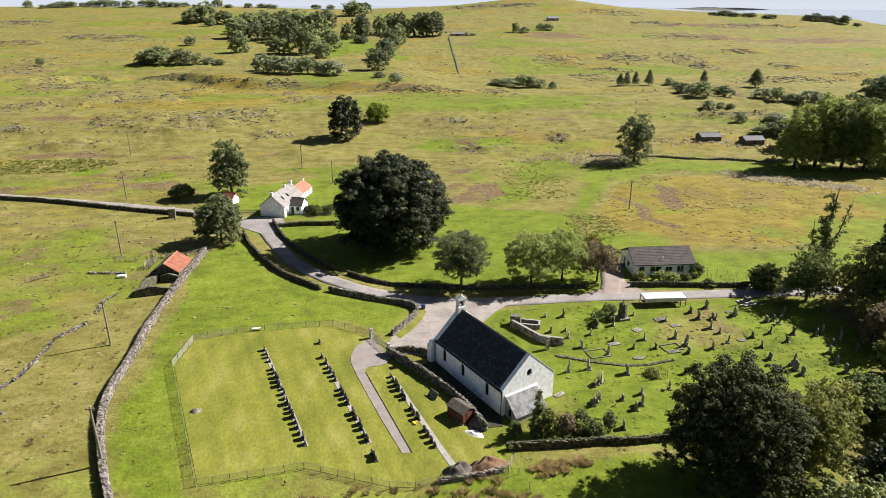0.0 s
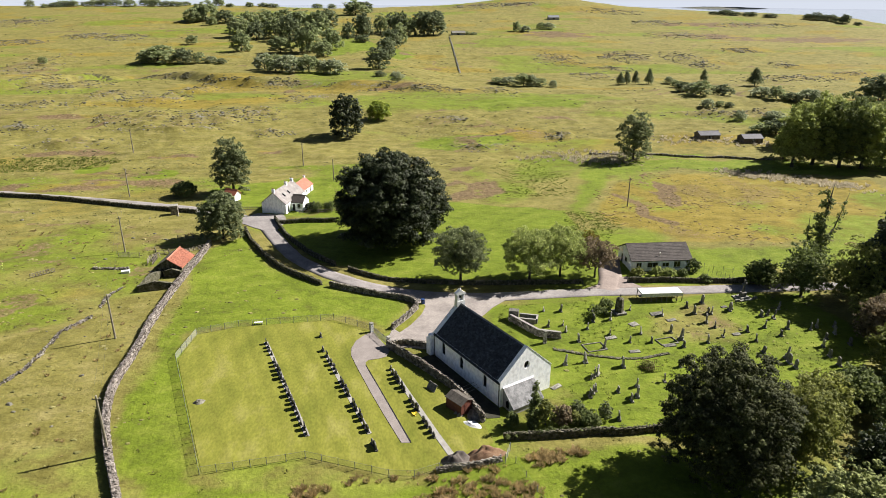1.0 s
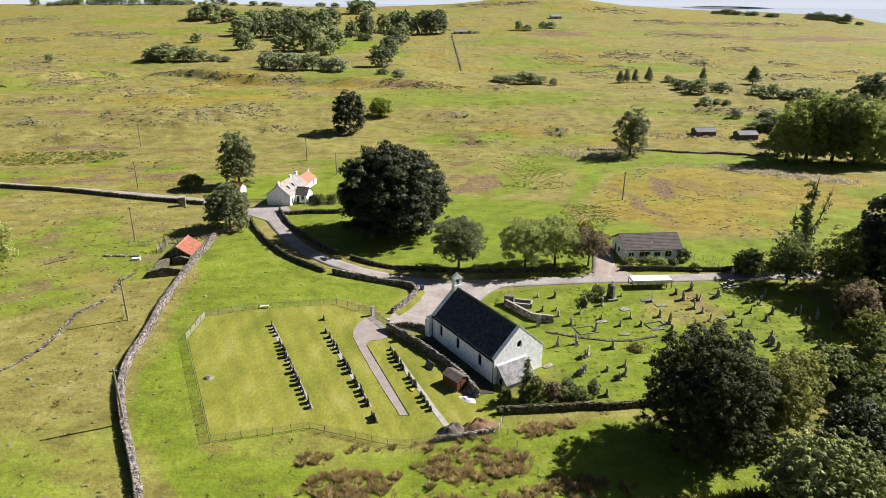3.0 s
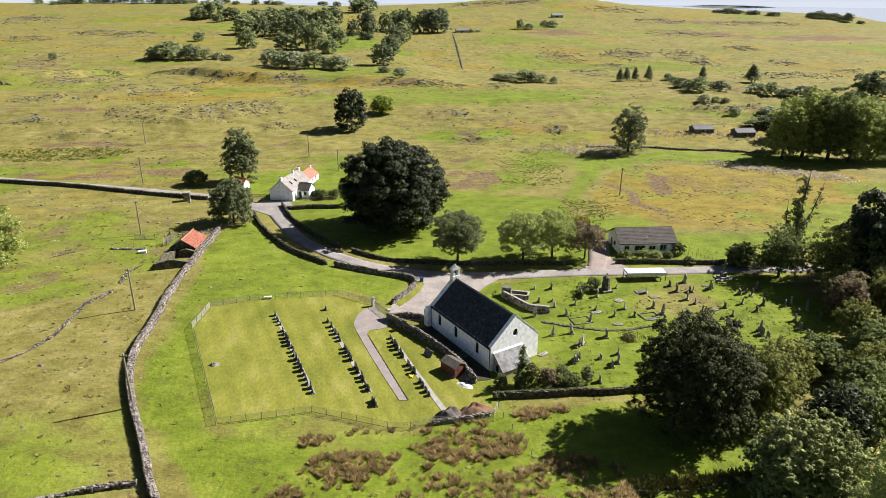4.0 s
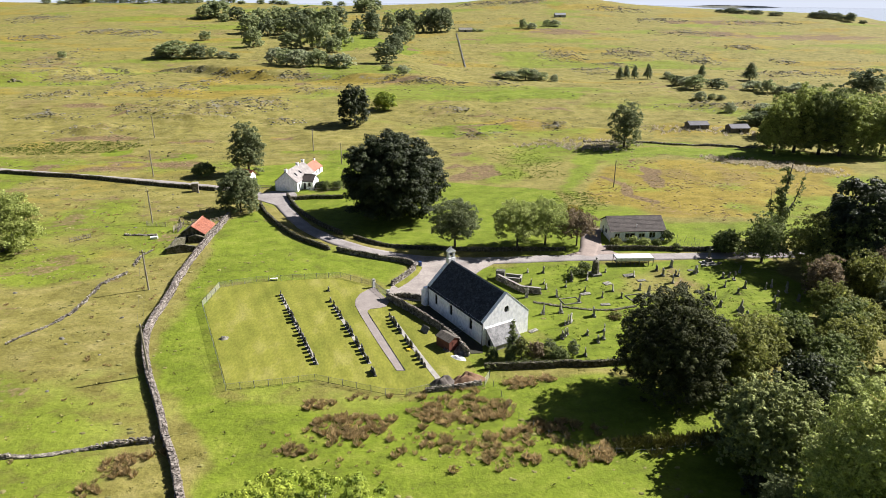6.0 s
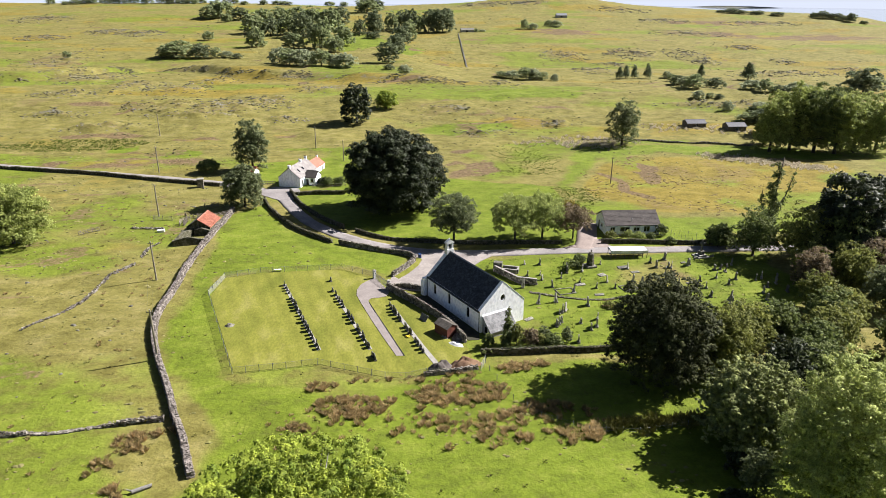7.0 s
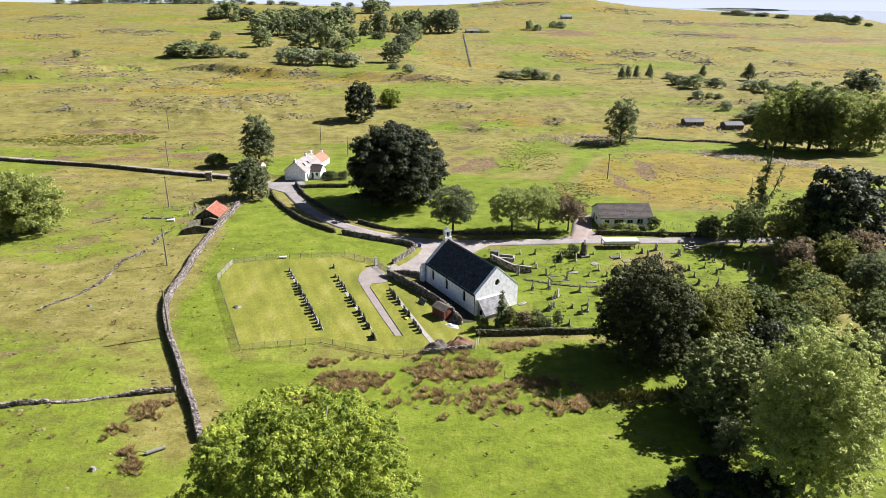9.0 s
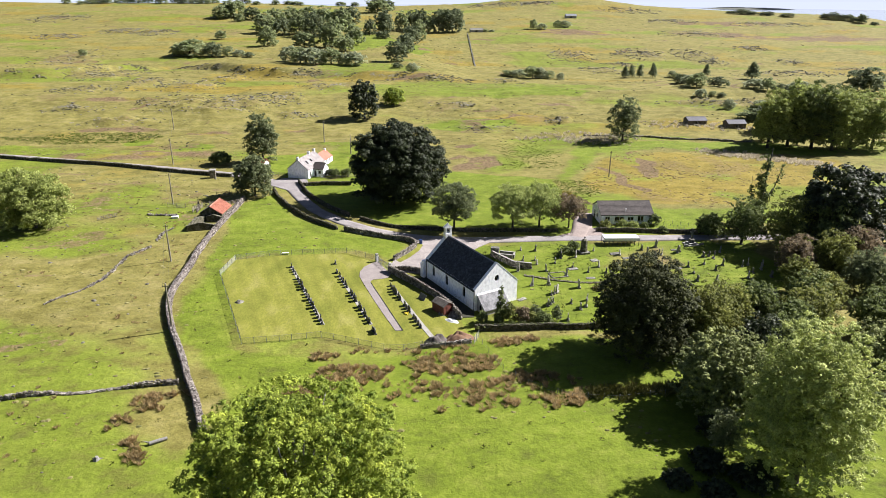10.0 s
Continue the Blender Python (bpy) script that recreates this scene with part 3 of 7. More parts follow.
islet = mat("islet_turf", [(0.055, 0.0605, 0.0385), (0.11, 0.105, 0.077)], 20, 0.95)
# glowing curtain added as pale haze where sea and sky meet; brightens the water
hz = bpy.data.materials.new("painted_sea_haze")
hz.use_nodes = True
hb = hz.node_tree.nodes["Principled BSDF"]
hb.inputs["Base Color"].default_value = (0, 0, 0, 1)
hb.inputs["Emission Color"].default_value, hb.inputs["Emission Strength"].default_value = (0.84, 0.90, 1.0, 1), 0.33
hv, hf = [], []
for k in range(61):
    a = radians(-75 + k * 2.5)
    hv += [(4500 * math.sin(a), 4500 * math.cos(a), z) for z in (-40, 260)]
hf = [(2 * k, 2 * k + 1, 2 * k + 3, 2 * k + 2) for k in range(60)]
tagged(mesh_of("backdrop", hv, hf, hz, smooth=True), "glowing curtain painted as pale haze over the distant sea", "backdrop", kind="structure")
mound("islet", 2110, 3745, -31, 260, 60, 9, islet, -28, 3, "low dark islet lying in the pale sea", "islet", "structure")


# ---- roads, yard and lawn ----
def sheet(name, outline, material, lift, label, category, cut=1.6, edge=0.12):
    """A flat covering that follows the land, with a thin edge."""
    bm = blank()
    vs = [bm.verts.new((x, y, 0)) for x, y in outline]
    bm.faces.new(vs)
    xs, ys = [p[0] for p in outline], [p[1] for p in outline]
    for lo, hi, n in ((min(xs), max(xs), (1, 0, 0)), (min(ys), max(ys), (0, 1, 0))):
        for c in np.arange(lo + cut, hi, cut):
            bmesh.ops.bisect_plane(bm, geom=bm.verts[:] + bm.edges[:] + bm.faces[:], plane_co=(c * n[0], c * n[1], 0), plane_no=n)
    bmesh.ops.triangulate(bm, faces=bm.faces[:])
    bmesh.ops.recalc_face_normals(bm, faces=bm.faces[:])
    if sum(f.normal.z for f in bm.faces) < 0:
        bmesh.ops.reverse_faces(bm, faces=bm.faces[:])
    rim = [e for e in bm.edges if e.is_boundary]
    made = bmesh.ops.extrude_edge_only(bm, edges=rim)
    low = {v for v in made["geom"] if isinstance(v, bmesh.types.BMVert)}
    pts = np.array([v.co[:2] for v in bm.verts])
    zs = ground_z(pts[:, 0], pts[:, 1])
    for v, z in zip(bm.verts, zs):
        v.co.z = z + (lift - edge if v in low else lift)
    return tagged(part(name, bm, material, smooth=False), label, category, kind="structure")


def ribbon(name, line, width, material, lift, label, category, wander=0.25):
    pts = steps(line, 1.4)
    v, f = [], []
    for k, (x, y, a) in enumerate(pts):
        b = pts[max(0, k - 1)][2]
        a = math.atan2(math.sin(a) + math.sin(b), math.cos(a) + math.cos(b))
        nx_, ny_ = -math.sin(a), math.cos(a)
        wl = width / 2 + wander * float(rough(np.array(x), np.array(y), 5, 1, 2))
        wr = width / 2 + wander * float(rough(np.array(x), np.array(y), 5, 2, 2))
        for s, d in ((wl, -0.12), (wl, 0), (wl / 2, 0.02), (0, 0.03), (-wr / 2, 0.02), (-wr, 0), (-wr, -0.12)):
            v.append((x + nx_ * s, y + ny_ * s, d))
    v = np.array(v)
    v[:, 2] += ground_z(v[:, 0], v[:, 1]) + lift
    for k in range(len(pts) - 1):
        for j in range(6):
            f.append((7 * k + j, 7 * k + j + 1, 7 * k + j + 8, 7 * k + j + 7))
    f = [q[::-1] for q in f]
    return tagged(mesh_of(name, v, f, material, smooth=True), label, category, kind="structure")


def lawn_mat():
    """Mown grass: pale dry patches and faint stripes along the rows."""
    m = mat("mown_lawn", [(0.096, 0.107, 0.014), (0.144, 0.147, 0.023), (0.212, 0.197, 0.06)], 5.0, 0.95, 0.02, fine=0.3, spread=(0.30, 0.78), stretch=(1, 0.5, 1), spec=0.15)
    nt = m.node_tree
    bs = nt.nodes["Principled BSDF"]
    tc, mp, wave, mr, hs = (nt.nodes.new("ShaderNode" + k) for k in ("TexCoord", "Mapping", "TexWave", "MapRange", "HueSaturation"))
    mp.inputs["Rotation"].default_value = (0, 0, radians(-17.5))
    wave.inputs["Scale"].default_value, wave.inputs["Distortion"].default_value, wave.inputs["Detail"].default_value = 0.115, 1.2, 2.0
    wave.inputs["Detail Scale"].default_value = 0.6
    mr.inputs["To Min"].default_value, mr.inputs["To Max"].default_value = 0.94, 1.06
    nt.links.new(tc.outputs["Object"], mp.inputs[0])
    nt.links.new(mp.outputs[0], wave.inputs["Vector"])
    nt.links.new(wave.outputs["Fac"], mr.inputs[0])
    nt.links.new(bs.inputs["Base Color"].links[0].from_socket, hs.inputs["Color"])
    nt.links.new(mr.outputs[0], hs.inputs["Value"])
    nt.links.new(hs.outputs[0], bs.inputs["Base Color"])
    return m


sheet("lawn", LAWN, lawn_mat(), 0.05, "close-mown yellowish green cemetery lawn", "lawn")
ribbon("road_west", ROAD_W, 3.7, M["road"], 0.07, "narrow worn grey tarmac lane with grass edges", "road")
ribbon("road_east", ROAD_E, 3.6, M["road"], 0.075, "narrow worn grey tarmac lane beside the graveyard", "road")
ribbon("driveway", DRIVE, 4.6, M["redgravel"], 0.085, "pinkish gravel driveway to the bungalow", "driveway")
sheet("cottage_forecourt", [(-28.6, 157.0), (-28.6, 161.8), (-25.6, 164.9), (-18.6, 162.7), (-17.9, 160.6), (-17.6, 156.4), (-19.2, 151.0), (-22.6, 151.0), (-25.4, 153.6)], M["road"], 0.105, "worn grey tarmac forecourt before the cottage", "forecourt")
sheet("driveway_mouth", [(45.6, 107.4), (57.6, 106.6), (56.4, 109.0), (56.6, 112.0), (51.6, 112.6), (50.0, 109.6)], M["redgravel"], 0.095, "flared pinkish gravel mouth of the driveway", "driveway")
sheet("church_yard_paving", YARD, M["gravel"], 0.10, "pale worn gravel forecourt by the church", "forecourt")
sheet("grass_verge", [(6.6, 95.2), (9.75, 99.5), (11.65, 102.8), (11.7, 104.9), (12.5, 105.4), (13.0, 103.6), (11.9, 100.4), (9.6, 96.6), (7.4, 93.9)], lawn_mat(), 0.125, "narrow yellowed grass verge along the curved wall", "verge")
# dark sheet stands in for the church's shadow on the grass
sheet("damp_strip", [(19.9, 69.7), (12.3, 86.2), (9.4, 84.6), (10.9, 82.0), (14.8, 75.8), (16.4, 71.6), (17.7, 67.6), (19.6, 67.6)], M["church_shade"], 0.06, "dark strip painted as shade between the church and its wall", "bare earth")
sheet("pavement_path", PATH_IN, M["paving"], 0.11, "pinkish tarmac cemetery path with a rounded corner", "path")
sheet("pavement_strip", PATH_KERB, M["concrete"], 0.10, "pale concrete strip beside the row of headstones", "path")
sheet("path_edging", [(1.16, 83.6), (1.3, 83.6), (6.75, 63.7), (6.58, 63.6)], M["black"], 0.13, "thin dark edging along the cemetery path", "edging")

# ---- church ----
def arch(w, z0, z1, n=6):
    """A lancet outline, in x and z, about x = 0."""
    r = w / 2
    out = [(-r, z0), (r, z0)]
    for k in range(n + 1):
        a = math.pi * k / n
        out.append((r * math.cos(a), z1 - r * 1.2 + r * 1.2 * math.sin(a)))
    return out


def wall_with(bm, length, z0, z1, thick, holes, gable=None):
    """A wall along x, from y = 0 (outside) to y = thick, with holes (outlines in x and z) through it. gable: the ridge's height."""
    outline = [(0, z0), (length, z0), (length, z1)] + ([(length / 2, gable)] if gable else []) + [(0, z1)]
    loops = [outline] + holes
    front = []
    for y in (0, thick):
        edges = []
        for loop in loops:
            vs = [bm.verts.new((x, y, z)) for x, z in loop]
            edges.append([bm.edges.new((vs[k], vs[(k + 1) % len(vs)])) for k in range(len(vs))])
        bmesh.ops.triangle_fill(bm, edges=[e for some in edges for e in some], use_beauty=True, use_dissolve=False)
        front.append(edges)
    for a, b in zip(*front):
        for e, g in zip(a, b):
            bm.faces.new((e.verts[0], e.verts[1], g.verts[1], g.verts[0]))
    bmesh.ops.recalc_face_normals(bm, faces=bm.faces[:])
    return bm


def shifted(outline, x):
    return [(a + x, b) for a, b in outline]


def slates(bm, x0, x1, base, top, course, width, rng, thick=0.02):
    """Courses of lapped slates between two lines across x: base and top are (y, z)."""
    (y0, z0), (y1, z1) = base, top
    run = math.hypot(y1 - y0, z1 - z0)
    n = max(1, int(run / course))
    dy, dz = (y1 - y0) / run, (z1 - z0) / run
    ny_, nz_ = -dz, dy
    if nz_ < 0:
        ny_, nz_ = -ny_, -nz_
    for k in range(n):
        s0, s1 = k * run / n, min(run, (k + 1.25) * run / n)
        x = x0 - (width / 2 if k % 2 else 0)
        while x < x1 - 0.01:
            a, b = max(x, x0), min(x + width * rng.uniform(0.85, 1.15), x1)
            x = b
            if b - a < 0.03:
                continue
            t0, t1 = thick * rng.uniform(1.2, 2.2), thick * 0.4
            p = [(a + 0.006, y0 + dy * s0 + ny_ * t0, z0 + dz * s0 + nz_ * t0), (b - 0.006, y0 + dy * s0 + ny_ * t0, z0 + dz * s0 + nz_ * t0),
                 (b - 0.006, y0 + dy * s1 + ny_ * t1, z0 + dz * s1 + nz_ * t1), (a + 0.006, y0 + dy * s1 + ny_ * t1, z0 + dz * s1 + nz_ * t1),
                 (a + 0.006, y0 + dy * s0, z0 + dz * s0), (b - 0.006, y0 + dy * s0, z0 + dz * s0)]
            v = [bm.verts.new(q) for q in p]
            bm.faces.new(v[:4])
            bm.faces.new((v[4], v[5], v[1], v[0]))
    return bm


rng = random.Random(11)
# local frame: x along the length from the near gable, y across from the shaded long wall to the far one
church = thing("church", CH_O[0], CH_O[1], 0.0, math.degrees(CH_TH) + 90, "white harled stone church with a dark slate roof and bellcote", "church")
# in this frame the building lies at y from -CH_W to 0
WT = 0.75
lancets = [3.7, 9.8, 14.8]
holes = [shifted(arch(0.92, 1.4, 3.5), u) for u in lancets]
vents = [shifted(arch(0.34, 0.15, 0.62, 4), u) for u in (6.6, 12.6)]
bm = wall_with(blank(), CH_L, -0.6, CH_E, WT, holes + vents)
bmesh.ops.transform(bm, matrix=Matrix.Diagonal((1, -1, 1, 1)), verts=bm.verts)
bmesh.ops.recalc_face_normals(bm, faces=bm.faces[:])
part("wall", bm, M["harl"], church)
bm = wall_with(blank(), CH_L, -0.6, CH_E, WT, [shifted(arch(0.92, 1.4, 3.5), u) for u in (3.7, 9.0, 14.2)])
bmesh.ops.translate(bm, vec=(0, -CH_W, 0), verts=bm.verts)
part("wall", bm, M["harl"], church)
# gables, skews rising above the slates
rise = 0.02
rounds = [(CH_W / 2 + 0.52 * math.cos(a), 5.55 + 0.62 * math.sin(a)) for a in np.linspace(0, 2 * math.pi, 18, endpoint=False)]
for x, hs in ((0.0, [rounds]), (CH_L - WT, [])):
    bm = wall_with(blank(), CH_W - 0.006, -0.6, CH_E + rise, WT, hs, CH_R + rise + 0.1)
    bmesh.ops.transform(bm, matrix=Matrix(((0, 1, 0, x - 0.003 if x == 0 else x + 0.003), (-1, 0, 0, -0.003), (0, 0, 1, 0), (0, 0, 0, 1))), verts=bm.verts)
    bmesh.ops.recalc_face_normals(bm, faces=bm.faces[:])
    part("gable", bm, M["harl"], church)
    for s in (0, 1):
        bm = blank()
        y0, y1 = (-0.0, -CH_W / 2) if s == 0 else (-CH_W, -CH_W / 2)
        zz = [(y0 + (0.12 if s == 0 else -0.12), CH_E + rise - 0.08), (y1, CH_R + rise + 0.1), (y1, CH_R + rise + 0.19), (y0 + (0.12 if s == 0 else -0.12), CH_E + rise + 0.02)]
        prism(bm, zz, x - 0.04 if x == 0 else x + 0.33, x + 0.22 if x == 0 else x + 0.59)
        bmesh.ops.transform(bm, matrix=Matrix(((0, 1, 0, 0 if x == 0 else 0.2), (1, 0, 0, 0), (0, 0, 1, 0), (0, 0, 0, 1))), verts=bm.verts)
        bmesh.ops.recalc_face_normals(bm, faces=bm.faces[:])
        part("skew", bm, M["harl"], church, "white painted skew stones")
for s in (0, 1):
    ye = 0.16 if s == 0 else -CH_W - 0.16
    ze = CH_E - 0.13
    bm = blank()
    prism(bm, [(ye, ze - 0.06), (-CH_W / 2, CH_R - 0.06), (-CH_W / 2, CH_R - 0.3), (ye, ze - 0.22)], 0.2, CH_L - 0.2)
    bmesh.ops.transform(bm, matrix=Matrix(((0, 1, 0, 0), (1, 0, 0, 0), (0, 0, 1, 0), (0, 0, 0, 1))), verts=bm.verts)
    bmesh.ops.recalc_face_normals(bm, faces=bm.faces[:])
    roof = part("roof", bm, M["slate"], church, "dark blue-grey slate roof slope")
    bm = slates(blank(), 0.2, CH_L - 0.2, (ye, ze - 0.05), (-CH_W / 2, CH_R - 0.05), 0.27, 0.36, rng)
    tagged(part("slating", bm, M["slate"], roof), kind="stuff")
    bm = blank()
    tube(bm, (0.3, ye + (0.05 if s == 0 else -0.05), ze - 0.12), (CH_L - 0.3, ye + (0.05 if s == 0 else -0.05), ze - 0.12), 0.07, sides=8)
    part("gutter", bm, M["black"], church, "black cast-iron gutter")
bm = blank()
prism(bm, [(-CH_W / 2 - 0.2, CH_R - 0.12), (-CH_W / 2, CH_R + 0.07), (-CH_W / 2 + 0.2, CH_R - 0.12), (-CH_W / 2, CH_R - 0.04)], 0.2, CH_L - 0.2)
bmesh.ops.transform(bm, matrix=Matrix(((0, 1, 0, 0), (1, 0, 0, 0), (0, 0, 1, 0), (0, 0, 0, 1))), verts=bm.verts)
bmesh.ops.recalc_face_normals(bm, faces=bm.faces[:])
part("ridge", bm, M["lead"], church, "grey lead ridge capping")
for u, y in ((0.18, 0.09), (CH_L - 0.25, 0.09)):
    bm = blank()
    tube(bm, (u, y, 0), (u, y, CH_E - 0.2), 0.055)
    box(bm, u - 0.1, u + 0.1, y - 0.07, y + 0.09, CH_E - 0.36, CH_E - 0.16)
    part("downpipe", bm, M["black"], church, "black downpipe")


def lancet(u, y, face):
    """A lancet window set back in the wall."""
    win = new("window")
    win.parent = church
    win.matrix_basis = pose(u, y, 0, 0, 0, 0)
    bm = blank()
    o = arch(0.88, 1.42, 3.48)
    i = [(x * 0.84, 1.47 + (z - 1.47) * 0.95 + 0.05) for x, z in o]
    a, b = [bm.verts.new((x, 0.0, z)) for x, z in o], [bm.verts.new((x, 0.0, z)) for x, z in i]
    for k in range(len(o)):
        bm.faces.new((a[k], a[(k + 1) % len(o)], b[(k + 1) % len(o)], b[k]))
    made = bmesh.ops.extrude_face_region(bm, geom=bm.faces[:])
    bmesh.ops.translate(bm, vec=(0, 0.07, 0), verts=[v for v in made["geom"] if isinstance(v, bmesh.types.BMVert)])
    box(bm, -0.02, 0.02, 0.01, 0.06, 1.5, 3.3)
    box(bm, -0.33, 0.33, 0.012, 0.058, 2.2, 2.235)
    box(bm, -0.33, 0.33, 0.012, 0.058, 2.75, 2.785)
    bmesh.ops.recalc_face_normals(bm, faces=bm.faces[:])
    part("frame", bm, M["black"], win)
    bm = blank()
    bm.faces.new([bm.verts.new((x, 0.035, z)) for x, z in i])
    made = bmesh.ops.extrude_face_region(bm, geom=bm.faces[:])
    bmesh.ops.translate(bm, vec=(0, 0.012, 0), verts=[v for v in made["geom"] if isinstance(v, bmesh.types.BMVert)])
    bmesh.ops.recalc_face_normals(bm, faces=bm.faces[:])
    part("pane", bm, M["glass"], win)
    bm = blank()
    box(bm, -0.5, 0.5, -0.02 if face < 0 else -0.36, 0.36 if face < 0 else 0.12, 1.36, 1.455, 0.01)
    bmesh.ops.translate(bm, vec=(0, 0.02, 0), verts=bm.verts)
    part("sill", bm, M["margin"], win)


for u in lancets:
    lancet(u, -0.24, 1)
for u in (3.7, 9.0, 14.2):
    lancet(u, -CH_W + 0.36, -1)
win = new("window")
win.parent = church
bm = blank()
ring = [(0.3, -y, z) for y, z in rounds]
bm.faces.new([bm.verts.new(p) for p in ring])
made = bmesh.ops.extrude_face_region(bm, geom=bm.faces[:])
bmesh.ops.translate(bm, vec=(0.02, 0, 0), verts=[v for v in made["geom"] if isinstance(v, bmesh.types.BMVert)])
bmesh.ops.recalc_face_normals(bm, faces=bm.faces[:])
part("pane", bm, M["glass"], win)
bm = blank()
box(bm, 0.24, 0.3, -CH_W / 2 - 0.025, -CH_W / 2 + 0.025, 4.95, 6.15)
box(bm, 0.242, 0.298, -CH_W / 2 - 0.5, -CH_W / 2 + 0.5, 5.52, 5.57)
part("frame", bm, M["black"], win, "black glazing bars of the round window")

# lean-to vestry at the foot of the near gable
lean = new("vestry")
lean.parent = church
lean["label"] = "low grey harled lean-to against the gable"
bm = blank()
prism(bm, [(-0.01, -0.5), (-2.5, -0.5), (-2.5, 0.9), (-0.01, 3.05)], 0.55, 6.0)
bmesh.ops.transform(bm, matrix=Matrix(((1, 0, 0, 0), (0, -1, 0, 0), (0, 0, 1, 0), (0, 0, 0, 1))), verts=bm.verts)
bmesh.ops.recalc_face_normals(bm, faces=bm.faces[:])
part("body", bm, M["harl_grey"], lean)
bm = blank()
prism(bm, [(-0.005, 3.07), (-2.62, 0.81), (-2.62, 0.93), (-0.005, 3.19)], 0.45, 6.1)
bmesh.ops.transform(bm, matrix=Matrix(((1, 0, 0, 0), (0, -1, 0, 0), (0, 0, 1, 0), (0, 0, 0, 1))), verts=bm.verts)
bmesh.ops.recalc_face_normals(bm, faces=bm.faces[:])
part("roof", bm, M["leanroof"], lean)
bm = blank()
prism(bm, [(-0.006, 3.192), (-0.16, 3.06), (-0.16, 3.1), (-0.006, 3.30)], 0.40, 6.15)
bmesh.ops.transform(bm, matrix=Matrix(((1, 0, 0, 0), (0, -1, 0, 0), (0, 0, 1, 0), (0, 0, 0, 1))), verts=bm.verts)
bmesh.ops.recalc_face_normals(bm, faces=bm.faces[:])
part("flashing", bm, M["harl"], lean, "white mortar fillet")
bm = blank()
prism(bm, shifted(arch(0.62, 0.35, 1.55), -1.1), -0.56, -0.52)
bmesh.ops.recalc_face_normals(bm, faces=bm.faces[:])
part("window", bm, M["glass"], lean)

# stepped porch block and buttress at the far corner of the shaded wall
bm = blank()
box(bm, CH_L - 0.15, CH_L + 1.15, -0.75, 0.75, -0.4, 3.0, 0.05)
box(bm, CH_L - 0.1, CH_L + 0.9, -0.7, 0.6, 3.0, 3.6, 0.05)
part("buttress", bm, M["harl"], church)
bm = blank()
box(bm, CH_L + 0.2, CH_L + 2.2, -CH_W / 2 - 1.4, -CH_W / 2 + 1.4, -0.4, 2.4, 0.04)
part("porch", bm, M["harl"], church)

# bellcote on the far gable
bell = new("bellcote")
bell.parent = church
bell.matrix_basis = pose(CH_L - 0.42, -CH_W / 2, CH_R - 0.1)
bm = blank()
box(bm, -0.42, 0.42, -0.78, 0.78, -0.5, 0.55, 0.03)
part("base", bm, M["white"], bell)
for y in (-0.52, 0.52):
    bm = blank()
    box(bm, -0.33, 0.33, y - 0.2, y + 0.2, 0.55, 1.65, 0.03)
    part("pier", bm, M["white"], bell)
bm = blank()
prism(bm, [(-0.85, 1.65), (0.85, 1.65), (0.85, 1.85), (0, 2.45), (-0.85, 1.85)], -0.42, 0.42)
bmesh.ops.transform(bm, matrix=Matrix(((0, 1, 0, 0), (1, 0, 0, 0), (0, 0, 1, 0), (0, 0, 0, 1))), verts=bm.verts)
bmesh.ops.recalc_face_normals(bm, faces=bm.faces[:])
part("cap", bm, M["white"], bell)
bm = blank()
bmesh.ops.create_uvsphere(bm, u_segments=10, v_segments=6, radius=0.14, matrix=pose(0, 0, 2.55))
part("finial", bm, M["white"], bell)
bm = blank()
bmesh.ops.create_cone(bm, segments=12, radius1=0.27, radius2=0.12, depth=0.42, matrix=pose(0, 0, 1.2))
tube(bm, (0, -0.33, 1.5), (0, 0.33, 1.5), 0.03)
tube(bm, (0, 0, 1.4), (0, 0, 1.5), 0.04)
part("bell", bm, M["black"], bell, "dark bronze bell")


